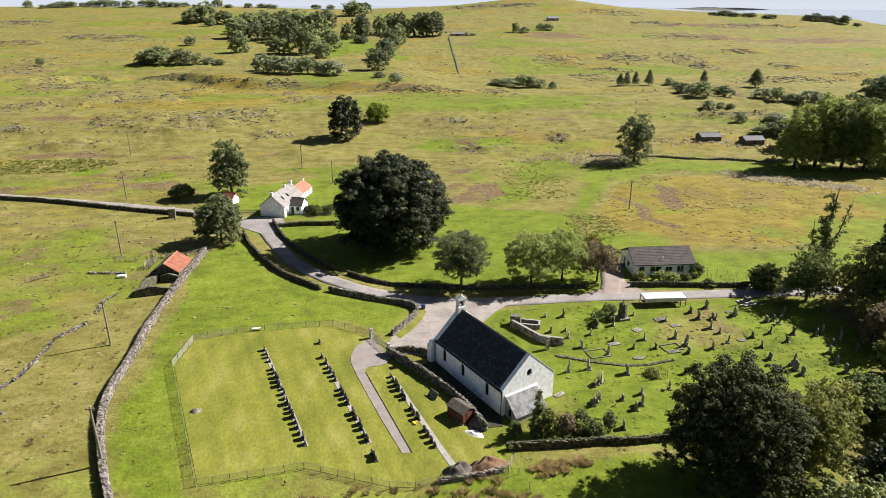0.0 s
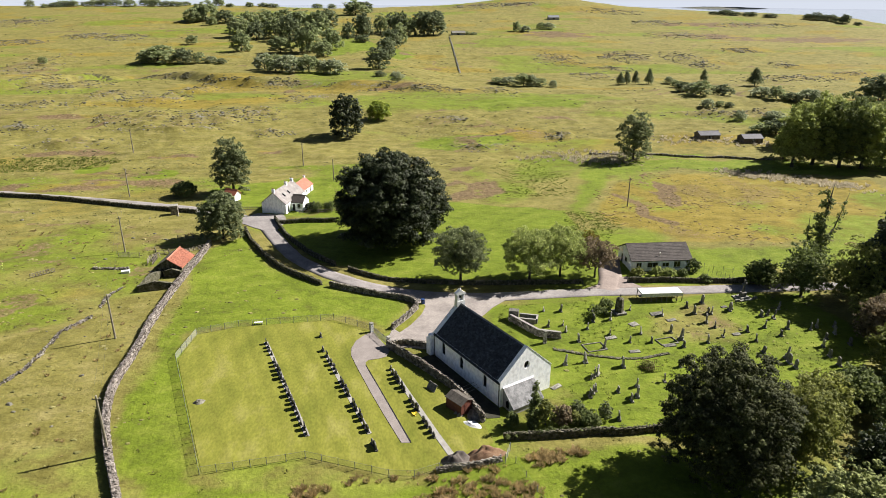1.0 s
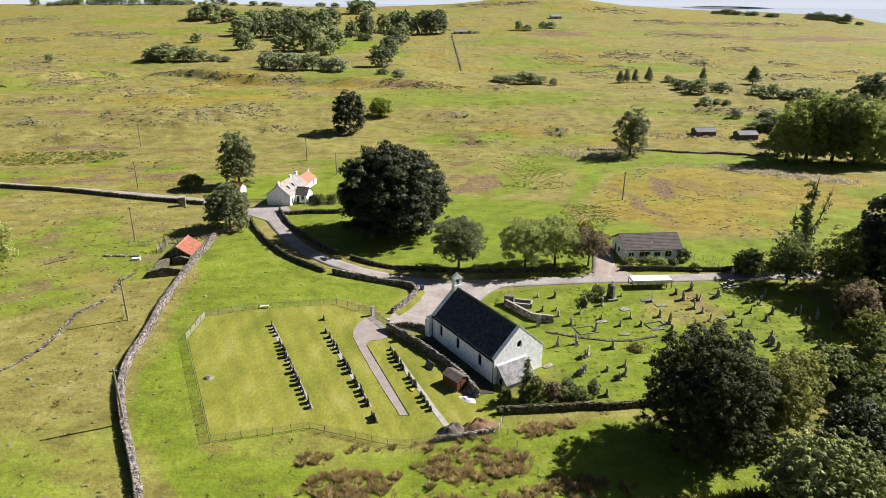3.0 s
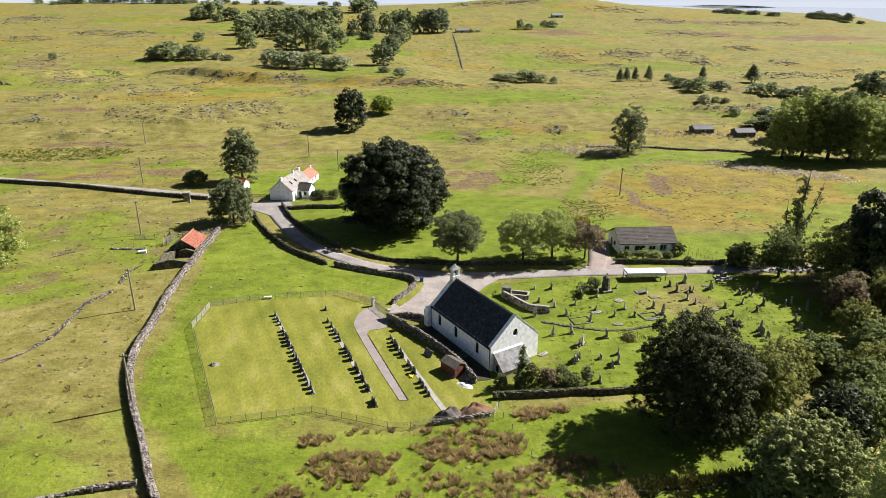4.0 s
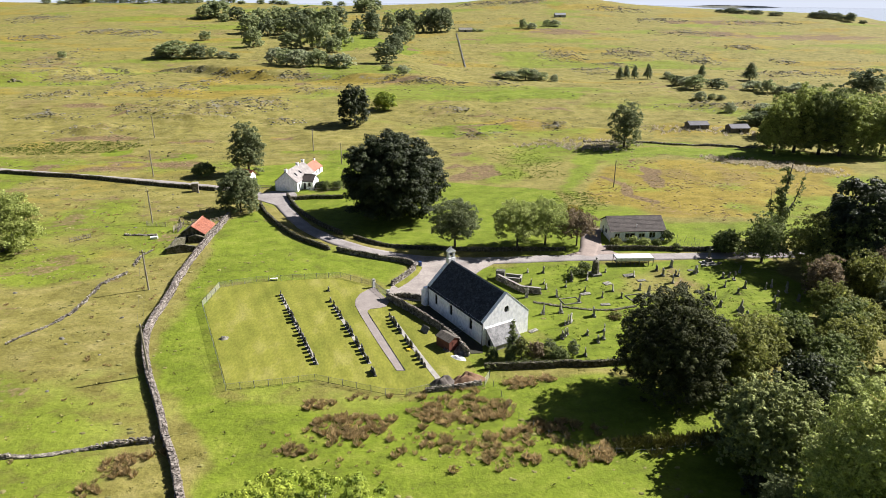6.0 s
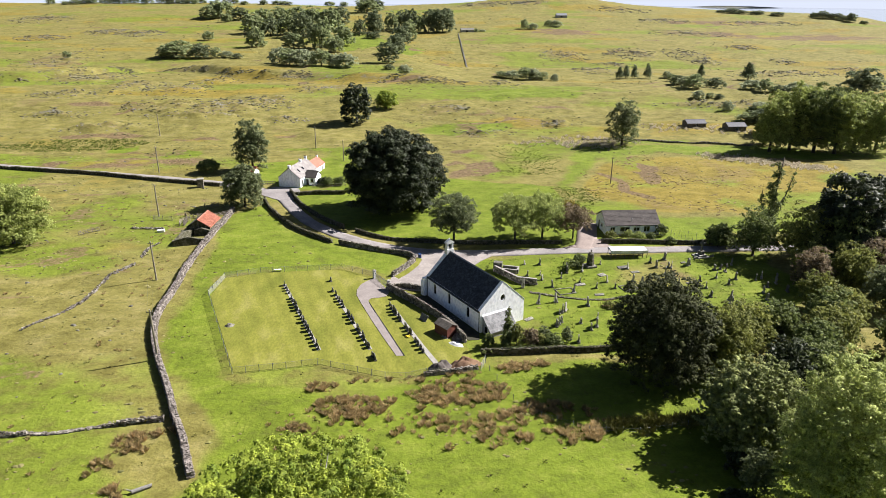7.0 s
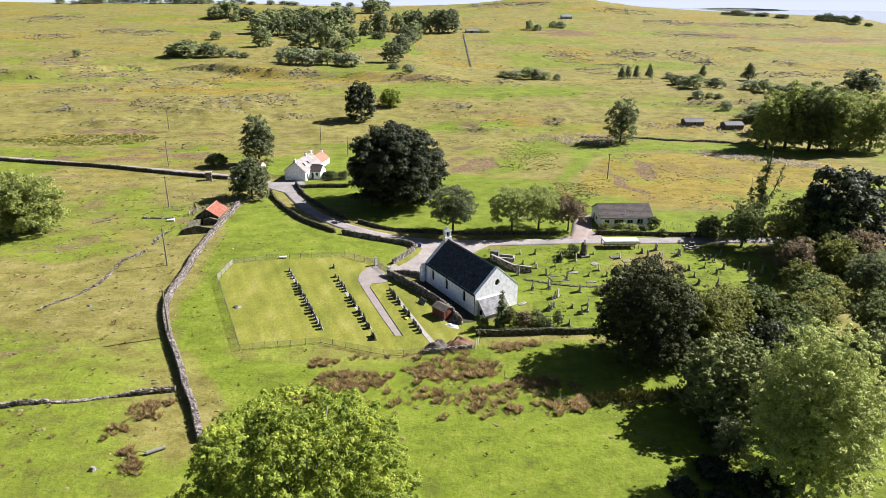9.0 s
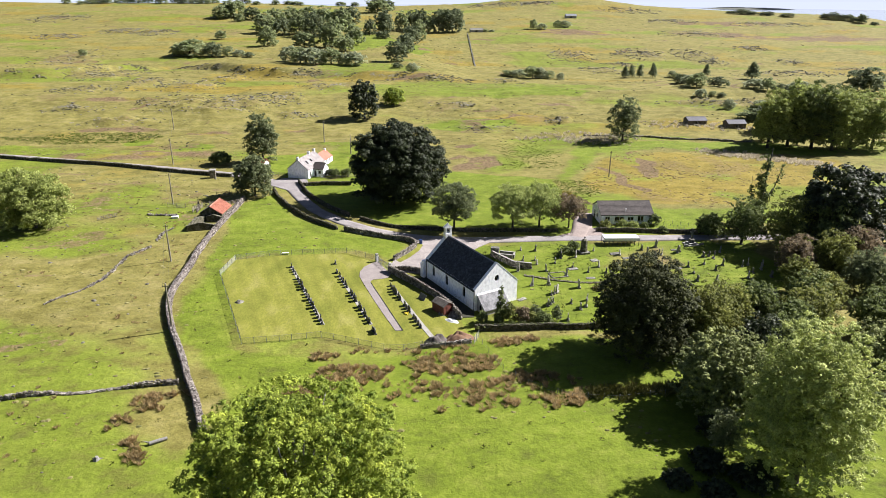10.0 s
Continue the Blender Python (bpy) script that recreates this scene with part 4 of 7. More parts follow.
# ---- bungalow and cottage ----
def gabled(ob, length, depth, eave, ridge, wall_mat, roof_mat, front, thick=0.3, over=0.25, roof_label="", course=None, back=()):
    """Walls with openings, gables and two roof slopes; the front lies at y = 0 along x. front: (x, z0, width, height)."""
    rect = [[(x, z0), (x + w, z0), (x + w, z0 + h), (x, z0 + h)] for x, z0, w, h in front]
    part("wall", wall_with(blank(), length, -0.4, eave, thick, rect), wall_mat, ob)
    bm = wall_with(blank(), length, -0.4, eave, thick, [])
    bmesh.ops.translate(bm, vec=(0, depth - thick, 0), verts=bm.verts)
    part("wall", bm, wall_mat, ob)
    for x in (0.003, length - thick - 0.003):
        bm = wall_with(blank(), depth - 0.006, -0.4, eave, thick, [], ridge - 0.1)
        bmesh.ops.transform(bm, matrix=Matrix(((0, 1, 0, x), (1, 0, 0, 0.003), (0, 0, 1, 0), (0, 0, 0, 1))), verts=bm.verts)
        bmesh.ops.recalc_face_normals(bm, faces=bm.faces[:])
        part("gable", bm, wall_mat, ob)
    k = (ridge - eave) / (depth / 2)
    for s in (0, 1):
        y0 = -over if s == 0 else depth + over
        bm = prism(blank(), [(y0, eave - over * k + 0.02), (depth / 2, ridge), (depth / 2, ridge + 0.16), (y0, eave - over * k + 0.16)], -over, length + over)
        bmesh.ops.transform(bm, matrix=Matrix(((0, 1, 0, 0), (1, 0, 0, 0), (0, 0, 1, 0), (0, 0, 0, 1))), verts=bm.verts)
        bmesh.ops.recalc_face_normals(bm, faces=bm.faces[:])
        r = part("roof", bm, roof_mat, ob, roof_label)
        if course:
            sl = slates(blank(), -over, length + over, (y0, eave - over * k + 0.165), (depth / 2, ridge + 0.165), course, course, rng, 0.03)
            tagged(part("tiling", sl, roof_mat, r), kind="stuff")
    bm = prism(blank(), [(depth / 2 - 0.2, ridge + 0.06), (depth / 2 + 0.2, ridge + 0.06), (depth / 2, ridge + 0.27)], -over - 0.01, length + over + 0.01)
    bmesh.ops.transform(bm, matrix=Matrix(((0, 1, 0, 0), (1, 0, 0, 0), (0, 0, 1, 0), (0, 0, 0, 1))), verts=bm.verts)
    bmesh.ops.recalc_face_normals(bm, faces=bm.faces[:])
    part("ridge", bm, roof_mat, ob)
    for x, z0, w, h in front:
        door = h > 1.8
        win = new("door" if door else "window")
        win.parent = ob
        bm = blank()
        for a in ((x, x + 0.08, z0, z0 + h), (x + w - 0.08, x + w, z0, z0 + h), (x + 0.081, x + w - 0.081, z0, z0 + 0.08), (x + 0.081, x + w - 0.081, z0 + h - 0.08, z0 + h)):
            box(bm, a[0], a[1], 0.08, 0.16, a[2], a[3])
        if w > 1.1:
            box(bm, x + w / 2 - 0.04, x + w / 2 + 0.04, 0.085, 0.155, z0 + 0.081, z0 + h - 0.081)
        part("frame", bm, M["white"], win)
        bm = box(blank(), x + 0.07, x + w - 0.07, 0.11, 0.13, z0 + 0.07, z0 + h - 0.07)
        part("panel" if door else "pane", bm, M["black"] if door else M["glass"], win)
        if not door:
            part("sill", box(blank(), x - 0.08, x + w + 0.08, -0.08, 0.16, z0 - 0.09, z0 - 0.004, 0.01), M["margin"], win)


def chimney(ob, x, y, z, w=0.6, d=0.8, h=1.0):
    c = new("chimney")
    c.parent = ob
    part("stack", box(box(blank(), x - w / 2, x + w / 2, y - d / 2, y + d / 2, z - 0.8, z + h, 0.02), x - w / 2 - 0.06, x + w / 2 + 0.06, y - d / 2 - 0.06, y + d / 2 + 0.06, z + h, z + h + 0.12, 0.02), M["harl"], c)
    for dy in (-0.18, 0.18):
        part("pot", tube(blank(), (x, y + dy, z + h + 0.1), (x, y + dy, z + h + 0.45), 0.12, 0.1), M["clay"], c)


bung = thing("bungalow", 58.3, 114.4, None, -3.2, "single-storey white bungalow with a brown tiled roof", "house")
gabled(bung, 13.0, 8.6, 2.55, 4.75, M["harl"], M["tile"], [(1.0, 1.0, 1.2, 1.1), (3.4, 0.9, 2.4, 1.2), (6.7, 1.0, 1.5, 1.0), (9.2, 0.85, 1.5, 1.4)], roof_label="brown concrete tiled roof", course=0.42)
part("vent_pipe", tube(tube(blank(), (6.3, 1.0, 2.6), (6.3, 1.0, 3.9), 0.06), (6.3, 1.0, 3.9), (6.3, 1.0, 4.0), 0.13), M["white"], bung)
part("plinth", box(blank(), -0.06, 13.06, -0.06, -0.004, -0.4, 0.25), M["concrete"], bung)
part("gable_window", box(blank(), -0.02, 0.02, 3.2, 4.2, 1.0, 2.0), M["glass"], bung)
part("gable_door", box(blank(), -0.025, 0.02, 5.6, 6.5, 0.0, 2.0), M["black"], bung)

cot = thing("cottage", -17.9, 163.2, None, 70.5, "white harled cottage with a pale grey slate roof", "house")
gabled(cot, 12.6, 6.9, 2.75, 5.7, M["harl"], M["greyroof"], [(1.1, 0.0, 0.95, 2.05), (8.0, 0.9, 0.9, 1.2), (10.4, 0.9, 0.9, 1.2)], roof_label="pale weathered slate roof", over=0.12, course=0.4)
for x in (0.45, 8.2, 12.2):
    chimney(cot, x, 3.45, 5.7, 0.55, 0.75, 0.75)
for x in (3.0, 6.0):
    part("skylight", box(blank(), x - 0.35, x + 0.35, -0.55, 0.55, 0, 0.06), M["glass"], cot).matrix_basis = pose(0, 1.7, 4.4, 40.5, 0, 0)

wing = thing("cottage_wing", -16.8, 166.3, None, -19.5, "small white cottage wing with a dark slate roof", "house extension")
gabled(wing, 3.4, 4.2, 2.35, 3.9, M["harl"], M["tile"], [(0.35, 0.0, 0.85, 2.0), (1.75, 0.95, 0.95, 1.1)], roof_label="dark slate roof", over=0.15)
byre = thing("byre", -14.4, 178.6, None, 72, "white outbuilding with a red corrugated iron roof", "outbuilding")
gabled(byre, 8.0, 5.0, 1.75, 3.6, M["harl"], M["rust"], [(2.4, 0.7, 0.8, 0.8), (5.2, 0.0, 0.95, 1.7)], roof_label="red corrugated iron roof", over=0.12)
chimney(byre, 7.6, 2.5, 3.6, 0.5, 0.55, 0.6)
hutr = thing("outhouse", -36.4, 178.5, None, -30, "small outhouse with a red iron roof", "outbuilding")
gabled(hutr, 3.6, 2.6, 1.8, 2.9, M["harl"], M["rust"], [(1.0, 0.0, 0.9, 1.9)], roof_label="red iron roof")
for x, y, a, w in ((135.2, 231.6, -3, 8.0), (149.9, 225.4, -3, 7.6)):
    h = thing("shed", x, y, None, a, "low grey shed with a metal roof", "shed", group="grey sheds")
    gabled(h, w, 5.5, 1.8, 2.9, M["wood"], M["greymetal"], [(w / 2 - 0.6, 0.0, 1.2, 1.85)], roof_label="grey metal roof")
h = thing("barn", 122, 806, None, 0, "long low white-roofed barn", "barn")
gabled(h, 16, 8, 2.6, 4.6, M["harl_grey"], M["palestone"], [(6, 0, 3, 2.4)], roof_label="white metal roof")
h = thing("barn", 285, 962, None, 0, "small grey barn on the moor", "barn")
gabled(h, 16, 7, 3.5, 6, M["harl_grey"], M["lead"], [(6, 0, 3, 2.6)], roof_label="grey roof")

# ---- trees ----
def leaves(rng, boughs, size, per, squash=0.55, fill=0.35):
    """Leaf blades in tufts on clumps. boughs: rows of centre and radius. Each leaf is a bent rhomb."""
    vs = []
    for cx, cy, cz, r in boughs:
        n = max(16, int(per * r * r))
        m = max(4, min(14, int(4 + 5 * r)))
        q = rng.normal(size=(m, 3))
        q /= np.linalg.norm(q, axis=1)[:, None] + 1e-9
        q[:, 2] = np.where(q[:, 2] < -0.3, -q[:, 2], q[:, 2])
        mid = np.array([cx, cy, cz]) + q * (r * (0.6 + 0.35 * rng.random(m)))[:, None] * np.array([1, 1, 0.85])
        wide = r * rng.uniform(0.3, 0.52, m)
        pick = rng.integers(0, m, n)
        d = rng.normal(size=(n, 3))
        d /= np.linalg.norm(d, axis=1)[:, None] + 1e-9
        d[:, 2] = np.where(d[:, 2] < -0.4, -d[:, 2], d[:, 2])
        rad = wide[pick] * (1 - fill * rng.random(n) ** 1.5) * (0.86 + 0.28 * rng.random(n))
        p = mid[pick] + d * rad[:, None] * np.array([1, 1, 0.85])
        nrm = 0.8 * d + 0.3 * q[pick] + np.array([0, 0, 0.2]) + rng.normal(size=(n, 3)) * squash * 0.6
        nrm /= np.linalg.norm(nrm, axis=1)[:, None] + 1e-9
        a = np.cross(nrm, rng.normal(size=(n, 3)))
        a /= np.linalg.norm(a, axis=1)[:, None] + 1e-9
        b = np.cross(nrm, a)
        s = size * (0.6 + 0.8 * rng.random(n))[:, None]
        vs.append(np.stack([p - a * s, p + b * s * 0.62 - nrm * s * 0.15, p + a * s, p - b * s * 0.62 - nrm * s * 0.15], 1))
    v = np.concatenate(vs).reshape(-1, 3)
    return v, np.arange(len(v)).reshape(-1, 4)


def boughs_of(rng, n, radii, centre, share=0.34, low=-0.75, top=1.0, power=2.0):
    """Clumps over an uneven egg, with gaps, and a few inside."""
    rx, ry, rz = radii
    out = []
    for k in range(n):
        z = low + (top - low) * (k + 0.5) / n
        a = k * 2.39996 + rng.uniform(-0.5, 0.5)
        q = (1 - abs(z) ** (power if z < 0 else 2.0)) ** (1 / 2.0) if abs(z) < 1 else 0
        f = rng.uniform(0.62, 0.92)
        r = share * (rx + ry) / 2 * rng.uniform(0.55, 1.15)
        out.append((centre[0] + rx * q * math.cos(a) * f, centre[1] + ry * q * math.sin(a) * f, centre[2] + rz * z * f, r))
    for _ in range(max(2, n // 4)):
        d = rng.normal(size=3)
        d *= 0.62 * rng.random() ** 0.5 / (np.linalg.norm(d) + 1e-9)
        out.append((centre[0] + rx * d[0], centre[1] + ry * d[1], centre[2] + rz * d[2], share * 1.3 * (rx + ry) / 2))
    return out


def tree(name, x, y, height, spread, leaf, label, seed, clumps=60, size=0.3, per=34, share=0.30, low=-0.8, foot=0.12, bark="bark", category="tree", group="",
         lean=(0, 0), oval=1.0, fill=0.35, kind="", limbs=9, loose=0.55, core=0):
    """A tapered trunk with limbs and a crown of many leaves."""
    rng = np.random.default_rng(seed)
    ob = thing(name, x, y, None, 0, label, category, group, kind)
    base, rz = height * foot, height * (1 - foot) / 2
    c = (lean[0], lean[1], base + rz)
    if foot < 0.1:
        rz *= 1.12
        c = (lean[0], lean[1], height - rz)
    rx, ry = spread / 2, spread / 2 * oval
    bo = boughs_of(rng, clumps, (rx * 0.88, ry * 0.88, rz * 0.92), c, share, low, 1.0, 2.0 if foot > 0.1 else 6.0)
    v, f = leaves(rng, bo, size, per, loose, fill)
    if core:
        # hidden leaf cards deep inside the crown, added to block light
        d = rng.normal(size=(core, 3))
        d *= (0.66 * rng.random(core) ** 0.4 / (np.linalg.norm(d, axis=1) + 1e-9))[:, None]
        q = np.array(c) + d * np.array([rx, ry, rz])
        w = rng.normal(size=(2, core, 3)) * size * 0.85
        v = np.concatenate([v, np.stack([q - w[0], q - w[1], q + w[0], q + w[1]], 1).reshape(-1, 3)])
        f = np.arange(len(v)).reshape(-1, 4)
    mesh_of("crown", v, f, L[leaf], ob)
    bm = blank()
    r = max(0.06, height * 0.022)
    mid = Vector((lean[0] * 0.5, lean[1] * 0.5, base + rz * 0.55))
    tube(bm, (0, 0, -0.5), (0, 0, 0.3), r * 1.6, r * 1.1, 9)
    tube(bm, (0, 0, 0.2), mid, r * 1.1, r * 0.62, 9)
    tube(bm, mid, (c[0], c[1], c[2] + rz * 0.55), r * 0.62, r * 0.15, 7)
    for k in range(limbs):
        b = bo[int(k * len(bo) / limbs)]
        s = mid * rng.uniform(0.55, 1.0)
        e = Vector(b[:3])
        w = s.lerp(e, 0.5) + Vector((0, 0, 0.08 * height * rng.uniform(0, 1)))
        limb = bm if limbs < 5 else blank()
        tube(limb, s, w, r * 0.42, r * 0.26, 6)
        tube(limb, w, e, r * 0.26, r * 0.06, 6)
        if limbs >= 5:
            part("limb", limb, M[bark], ob, smooth=True)
    part("trunk", bm, M[bark], ob, smooth=True)
    return ob


tree("sycamore", 8.8, 138.5, 23.3, 31.5, "big", "huge dark green spreading tree in a grass field", 1, 420, 0.23, 105, 0.125, -0.98, 0.0, core=9000)
tree("tree", 21.4, 114.2, 12.2, 14.6, "grey", "round grey-green tree beside the lane wall", 2, 120, 0.16, 130, 0.19, -0.97, 0.12, fill=0.6, loose=1.1)
tree("tree", 35.6, 112.9, 11.8, 14.0, "ash", "light green open tree beside the lane wall", 3, 100, 0.16, 120, 0.2, -0.98, 0.1, fill=0.7, loose=1.1)
tree("tree", 42.6, 114.4, 11.6, 13.4, "ash", "light green open tree beside the lane wall", 4, 92, 0.16, 120, 0.2, -0.98, 0.1, fill=0.7, loose=1.1)
tree("tree", 49.6, 112.8, 8.8, 11.6, "brown", "thin russet-leaved tree beside the driveway", 5, 74, 0.15, 120, 0.21, -0.97, 0.13, fill=0.7, loose=1.1)
tree("shrub", 53.2, 126.5, 5.2, 5.2, "gold", "golden yellow garden shrub", 6, 34, 0.16, 150, 0.3, -0.8, 0.1, category="shrub")
tree("tree", -35.0, 186.0, 17.5, 12.5, "grey", "tall grey-green tree behind the cottage", 7, 110, 0.26, 62, 0.24, -0.95, 0.03, fill=0.5)
tree("tree", -31.2, 146.2, 12.3, 13.0, "grey", "round grey-green tree at the lane corner", 8, 130, 0.22, 85, 0.22, -0.97, 0.0, fill=0.45)
tree("tree", -1.6, 252.0, 17.5, 15.5, "big", "dark rounded tree standing alone on the moor", 9, 90, 0.45, 26, 0.24, -0.97, 0.0)
tree("bush", 11.8, 274.5, 8.0, 11.0, "lime", "yellow-green bush beside the lone tree", 10, 60, 0.34, 30, 0.34, -0.99, 0.0, category="bush")
tree("tree", 98.5, 209.5, 19.0, 14.5, "grey", "tall thin grey-green tree by the field wall", 11, 110, 0.34, 26, 0.24, -0.98, 0.0, fill=0.8)
for k, (x, y, h, w) in enumerate(((149, 194, 24.1, 14.0), (158, 196, 26.4, 16.9), (165, 192, 26.6, 19.0), (171, 189, 24.9, 16.9), (179, 190, 24.4, 15.4), (172, 221, 18.3, 14.9), (180, 219, 20.7, 17.7), (192, 218, 19.5, 18.0), (153, 205, 12.0, 9.1), (187, 189, 23.6, 16.6))):
    tree("tree", x, y, h, w * 1.08, ("belt", "belt", "mid", "belt", "ash")[k % 5], "tall green tree in a shelter belt", 20 + k, 130, 0.3, 46, 0.2, -0.97, 0.0, group="shelter belt", loose=0.7, core=900)
tree("tree", -78.0, 120.5, 14.8, 19.5, "belt", "broad light green tree in the rough pasture", 30, 130, 0.22, 72, 0.22, -0.97, 0.0, fill=0.5, loose=1.1)
tree("tree", -93.0, 118.0, 15.0, 14.0, "belt", "broad light green tree in the rough pasture", 31, 90, 0.32, 32, 0.24, -0.97, 0.0, fill=0.5, loose=1.1)
tree("yew", 44.3, 53.0, 18.6, 19.0, "yew", "dense dark yew beside the graveyard", 32, 460, 0.13, 190, 0.11, -0.95, 0.0, category="tree", loose=0.45, core=16000)
tree("tree", 55.0, 54.0, 12.5, 12.0, "olive", "olive green tree beside the dark yew", 33, 160, 0.16, 150, 0.15, -0.9, 0.02, core=4000)
tree("rhododendron", 49.8, 37.0, 13.4, 17.5, "rhodo", "silvery green broad-leaved evergreen with tufted leaf ends", 34, 520, 0.15, 260, 0.072, -0.95, 0.0, category="tree", loose=0.35, core=14000)
tree("ash_tree", 51.5, 22.5, 24.0, 18.5, "feather", "tall feathery light green ash tree", 35, 760, 0.105, 270, 0.085, -1.0, 0.0, fill=0.45, loose=0.5, category="tree", core=30000)
tree("maple", -4.4, 10.0, 25.9, 26.5, "lime", "large yellow-green maple with pale inner branches", 36, 860, 0.115, 300, 0.076, -0.9, 0.08, bark="paleb", fill=0.4, category="tree", limbs=60, loose=0.5, core=26000)
tree("sycamore", 105.0, 92.0, 21.5, 25.0, "big", "big dark green tree at the edge of the wood", 37, 130, 0.36, 40, 0.19, -0.95, 0.03)
ivy = [(86.5, 98.5, 12.5, 12.0, "mid", -0.9), (94.0, 93.0, 15.0, 14.0, "olive", -0.9), (100.0, 87.0, 15.0, 14.0, "mid", -0.9), (95.0, 78.5, 11.0, 11.0, "olive", -0.9), (81.5, 104.5, 6.0, 8.0, "mid", -0.9), (101.0, 80.0, 12.0, 12.0, "brown", -0.9),
       (90.0, 84.0, 9.0, 9.0, "olive", -0.9), (96.0, 70.0, 10.0, 12.0, "grey", -0.9), (84.0, 66.0, 8.0, 10.0, "olive", -0.9), (75.5, 57.5, 9.5, 11.0, "olive", -0.9),
       (86.0, 54.0, 10.0, 12.0, "mid", -0.9), (66.0, 47.5, 9.0, 11.0, "mid", -0.9), (78.0, 42.0, 10.5, 13.0, "rhodo", -0.9), (110.0, 70.0, 15.0, 15.0, "mid", -0.9), (66.0, 34.0, 8.0, 10.0, "mid", -0.9),
       (98.0, 56.0, 12.0, 14.0, "mid", -0.9), (82.5, 71.5, 8.5, 8.5, "olive", -0.95), (79.0, 63.0, 9.5, 9.5, "mid", -0.95), (87.0, 79.5, 10.5, 9.0, "brown", -0.9), (62.5, 60.0, 9.5, 10.5, "olive", -0.98), (69.5, 62.5, 8.0, 9.0, "mid", -0.98), (61.0, 47.0, 10.0, 10.0, "big", -0.98), (70.5, 54.0, 9.0, 9.0, "mid", -0.98)]
for k, (x, y, h, w, lf, lo) in enumerate(ivy):
    word = {"mid": "green", "big": "dark green", "brown": "russet-tipped", "olive": "olive green", "rhodo": "silvery green", "grey": "grey-green"}[lf]
    tree("tree", x, y, h, w, lf, f"{word} tree crowded in the churchyard wood", 51 + k, 80, 0.22, 46, 0.2, lo, 0.02, group="churchyard wood", core=1600)

column = thing("ivy_clad_tree", 94.5, 107.0, None, 0, "tall thin dead tree clad in dark ivy", "tree", "churchyard wood")
rc = np.random.default_rng(77)
bo = [(0.9 * math.sin(h * 0.9) * h / 20 + rc.uniform(-0.7, 0.7), rc.uniform(-0.9, 0.9), h, rc.uniform(0.8, 1.5) * (1.25 - 0.035 * h)) for h in np.arange(1.0, 18.6, 0.34)]
bo += [(2.6 + 0.25 * k + rc.uniform(-0.4, 0.4), rc.uniform(-0.5, 0.5), 9 + 0.85 * k, 0.75) for k in range(9)] + [(-2.2 - 0.1 * k, rc.uniform(-0.5, 0.5), 7.5 + 0.7 * k, 0.8) for k in range(6)]
v, f = leaves(rc, bo, 0.2, 90, 0.6, 0.4)
mesh_of("crown", v, f, L["mid"], column)
bm = blank()
for p_, q_, r0, r1 in (((0, 0, -0.5), (0.3, 0, 12), 0.5, 0.3), ((0.3, 0, 12), (0.9, 0, 20.5), 0.3, 0.05), ((0.2, 0, 6), (3.0, 0, 11), 0.2, 0.12), ((3.0, 0, 11), (4.9, 0.3, 18.2), 0.12, 0.03), ((0.1, 0, 5), (-2.4, 0.2, 9), 0.18, 0.1), ((-2.4, 0.2, 9), (-3.0, 0, 14.0), 0.1, 0.03), ((0.7, 0, 16), (-0.6, 0.4, 19.5), 0.08, 0.02)):
    tube(bm, p_, q_, r0, r1, 7)
part("trunk", bm, M["bark"], column, smooth=True)
# low dark leaf clumps, added to stand in for deep shade under the trees
for k, (x, y, h, w) in enumerate(((42.5, 26.0, 1.6, 5), (46.5, 22.5, 2.2, 6), (41.0, 20.5, 1.2, 5), (46, 31.5, 3.0, 5), (58, 31, 5, 8), (37.5, 23.5, 1.0, 4))):
    tree("bramble", x, y, h, w, "big", "dark leaf clump standing in for deep tree shade", 170 + k, 50, 0.2, 110, 0.3, -0.95, 0.0, category="bush", limbs=4, group="brambles")
tree("tree", 45.2, 27.6, 7.6, 5.4, "grey", "small grey-green tree in deep shade", 180, 120, 0.11, 240, 0.17, -0.95, 0.03, core=1500)
# shrubs along the south side of the churchyard
for k, (x, y, h, w, lf) in enumerate(((20.7, 65.4, 2.2, 2.4, "mid"), (25.4, 65.2, 4.2, 3.2, "olive"), (27.7, 65.0, 3.3, 3.2, "brown"), (31.2, 64.7, 1.9, 3.6, "mid"), (33.9, 65.2, 3.1, 2.1, "grey"), (30.4, 66.7, 2.4, 2.4, "grey"), (29.6, 64.9, 2.0, 2.4, "olive"), (23.4, 64.6, 1.6, 2.0, "mid"))):
    tree("shrub", x, y, h, w, lf, {"mid": "dark green churchyard shrub", "olive": "olive green churchyard shrub", "brown": "reddish brown churchyard shrub", "grey": "ivy-grown grey green shrub"}[lf],
         80 + k, 44, 0.13, 230, 0.34, -0.9, 0.0, category="shrub", limbs=4)
for k, (x, y, h, w, lf) in enumerate(((71.6, 113.4, 2.9, 3.8, "mid"), (58.6, 112.0, 1.9, 3.4, "olive"), (62.6, 111.6, 2.2, 3.0, "ash"), (65.4, 111.2, 1.8, 3.4, "ash"), (68.2, 110.9, 1.7, 2.4, "mid"), (-11.6, 166.5, 2.0, 4.0, "big"), (-48.5, 184, 4.0, 8, "mid"), (71.5, 107.8, 1.5, 3.0, "mid"), (46.6, 98.4, 2.0, 3.4, "mid"))):
    tree("shrub", x, y, h, w, lf, "clipped green garden shrub", 95 + k, 34, 0.15, 200, 0.34, -0.9, 0.0, category="shrub", limbs=4)

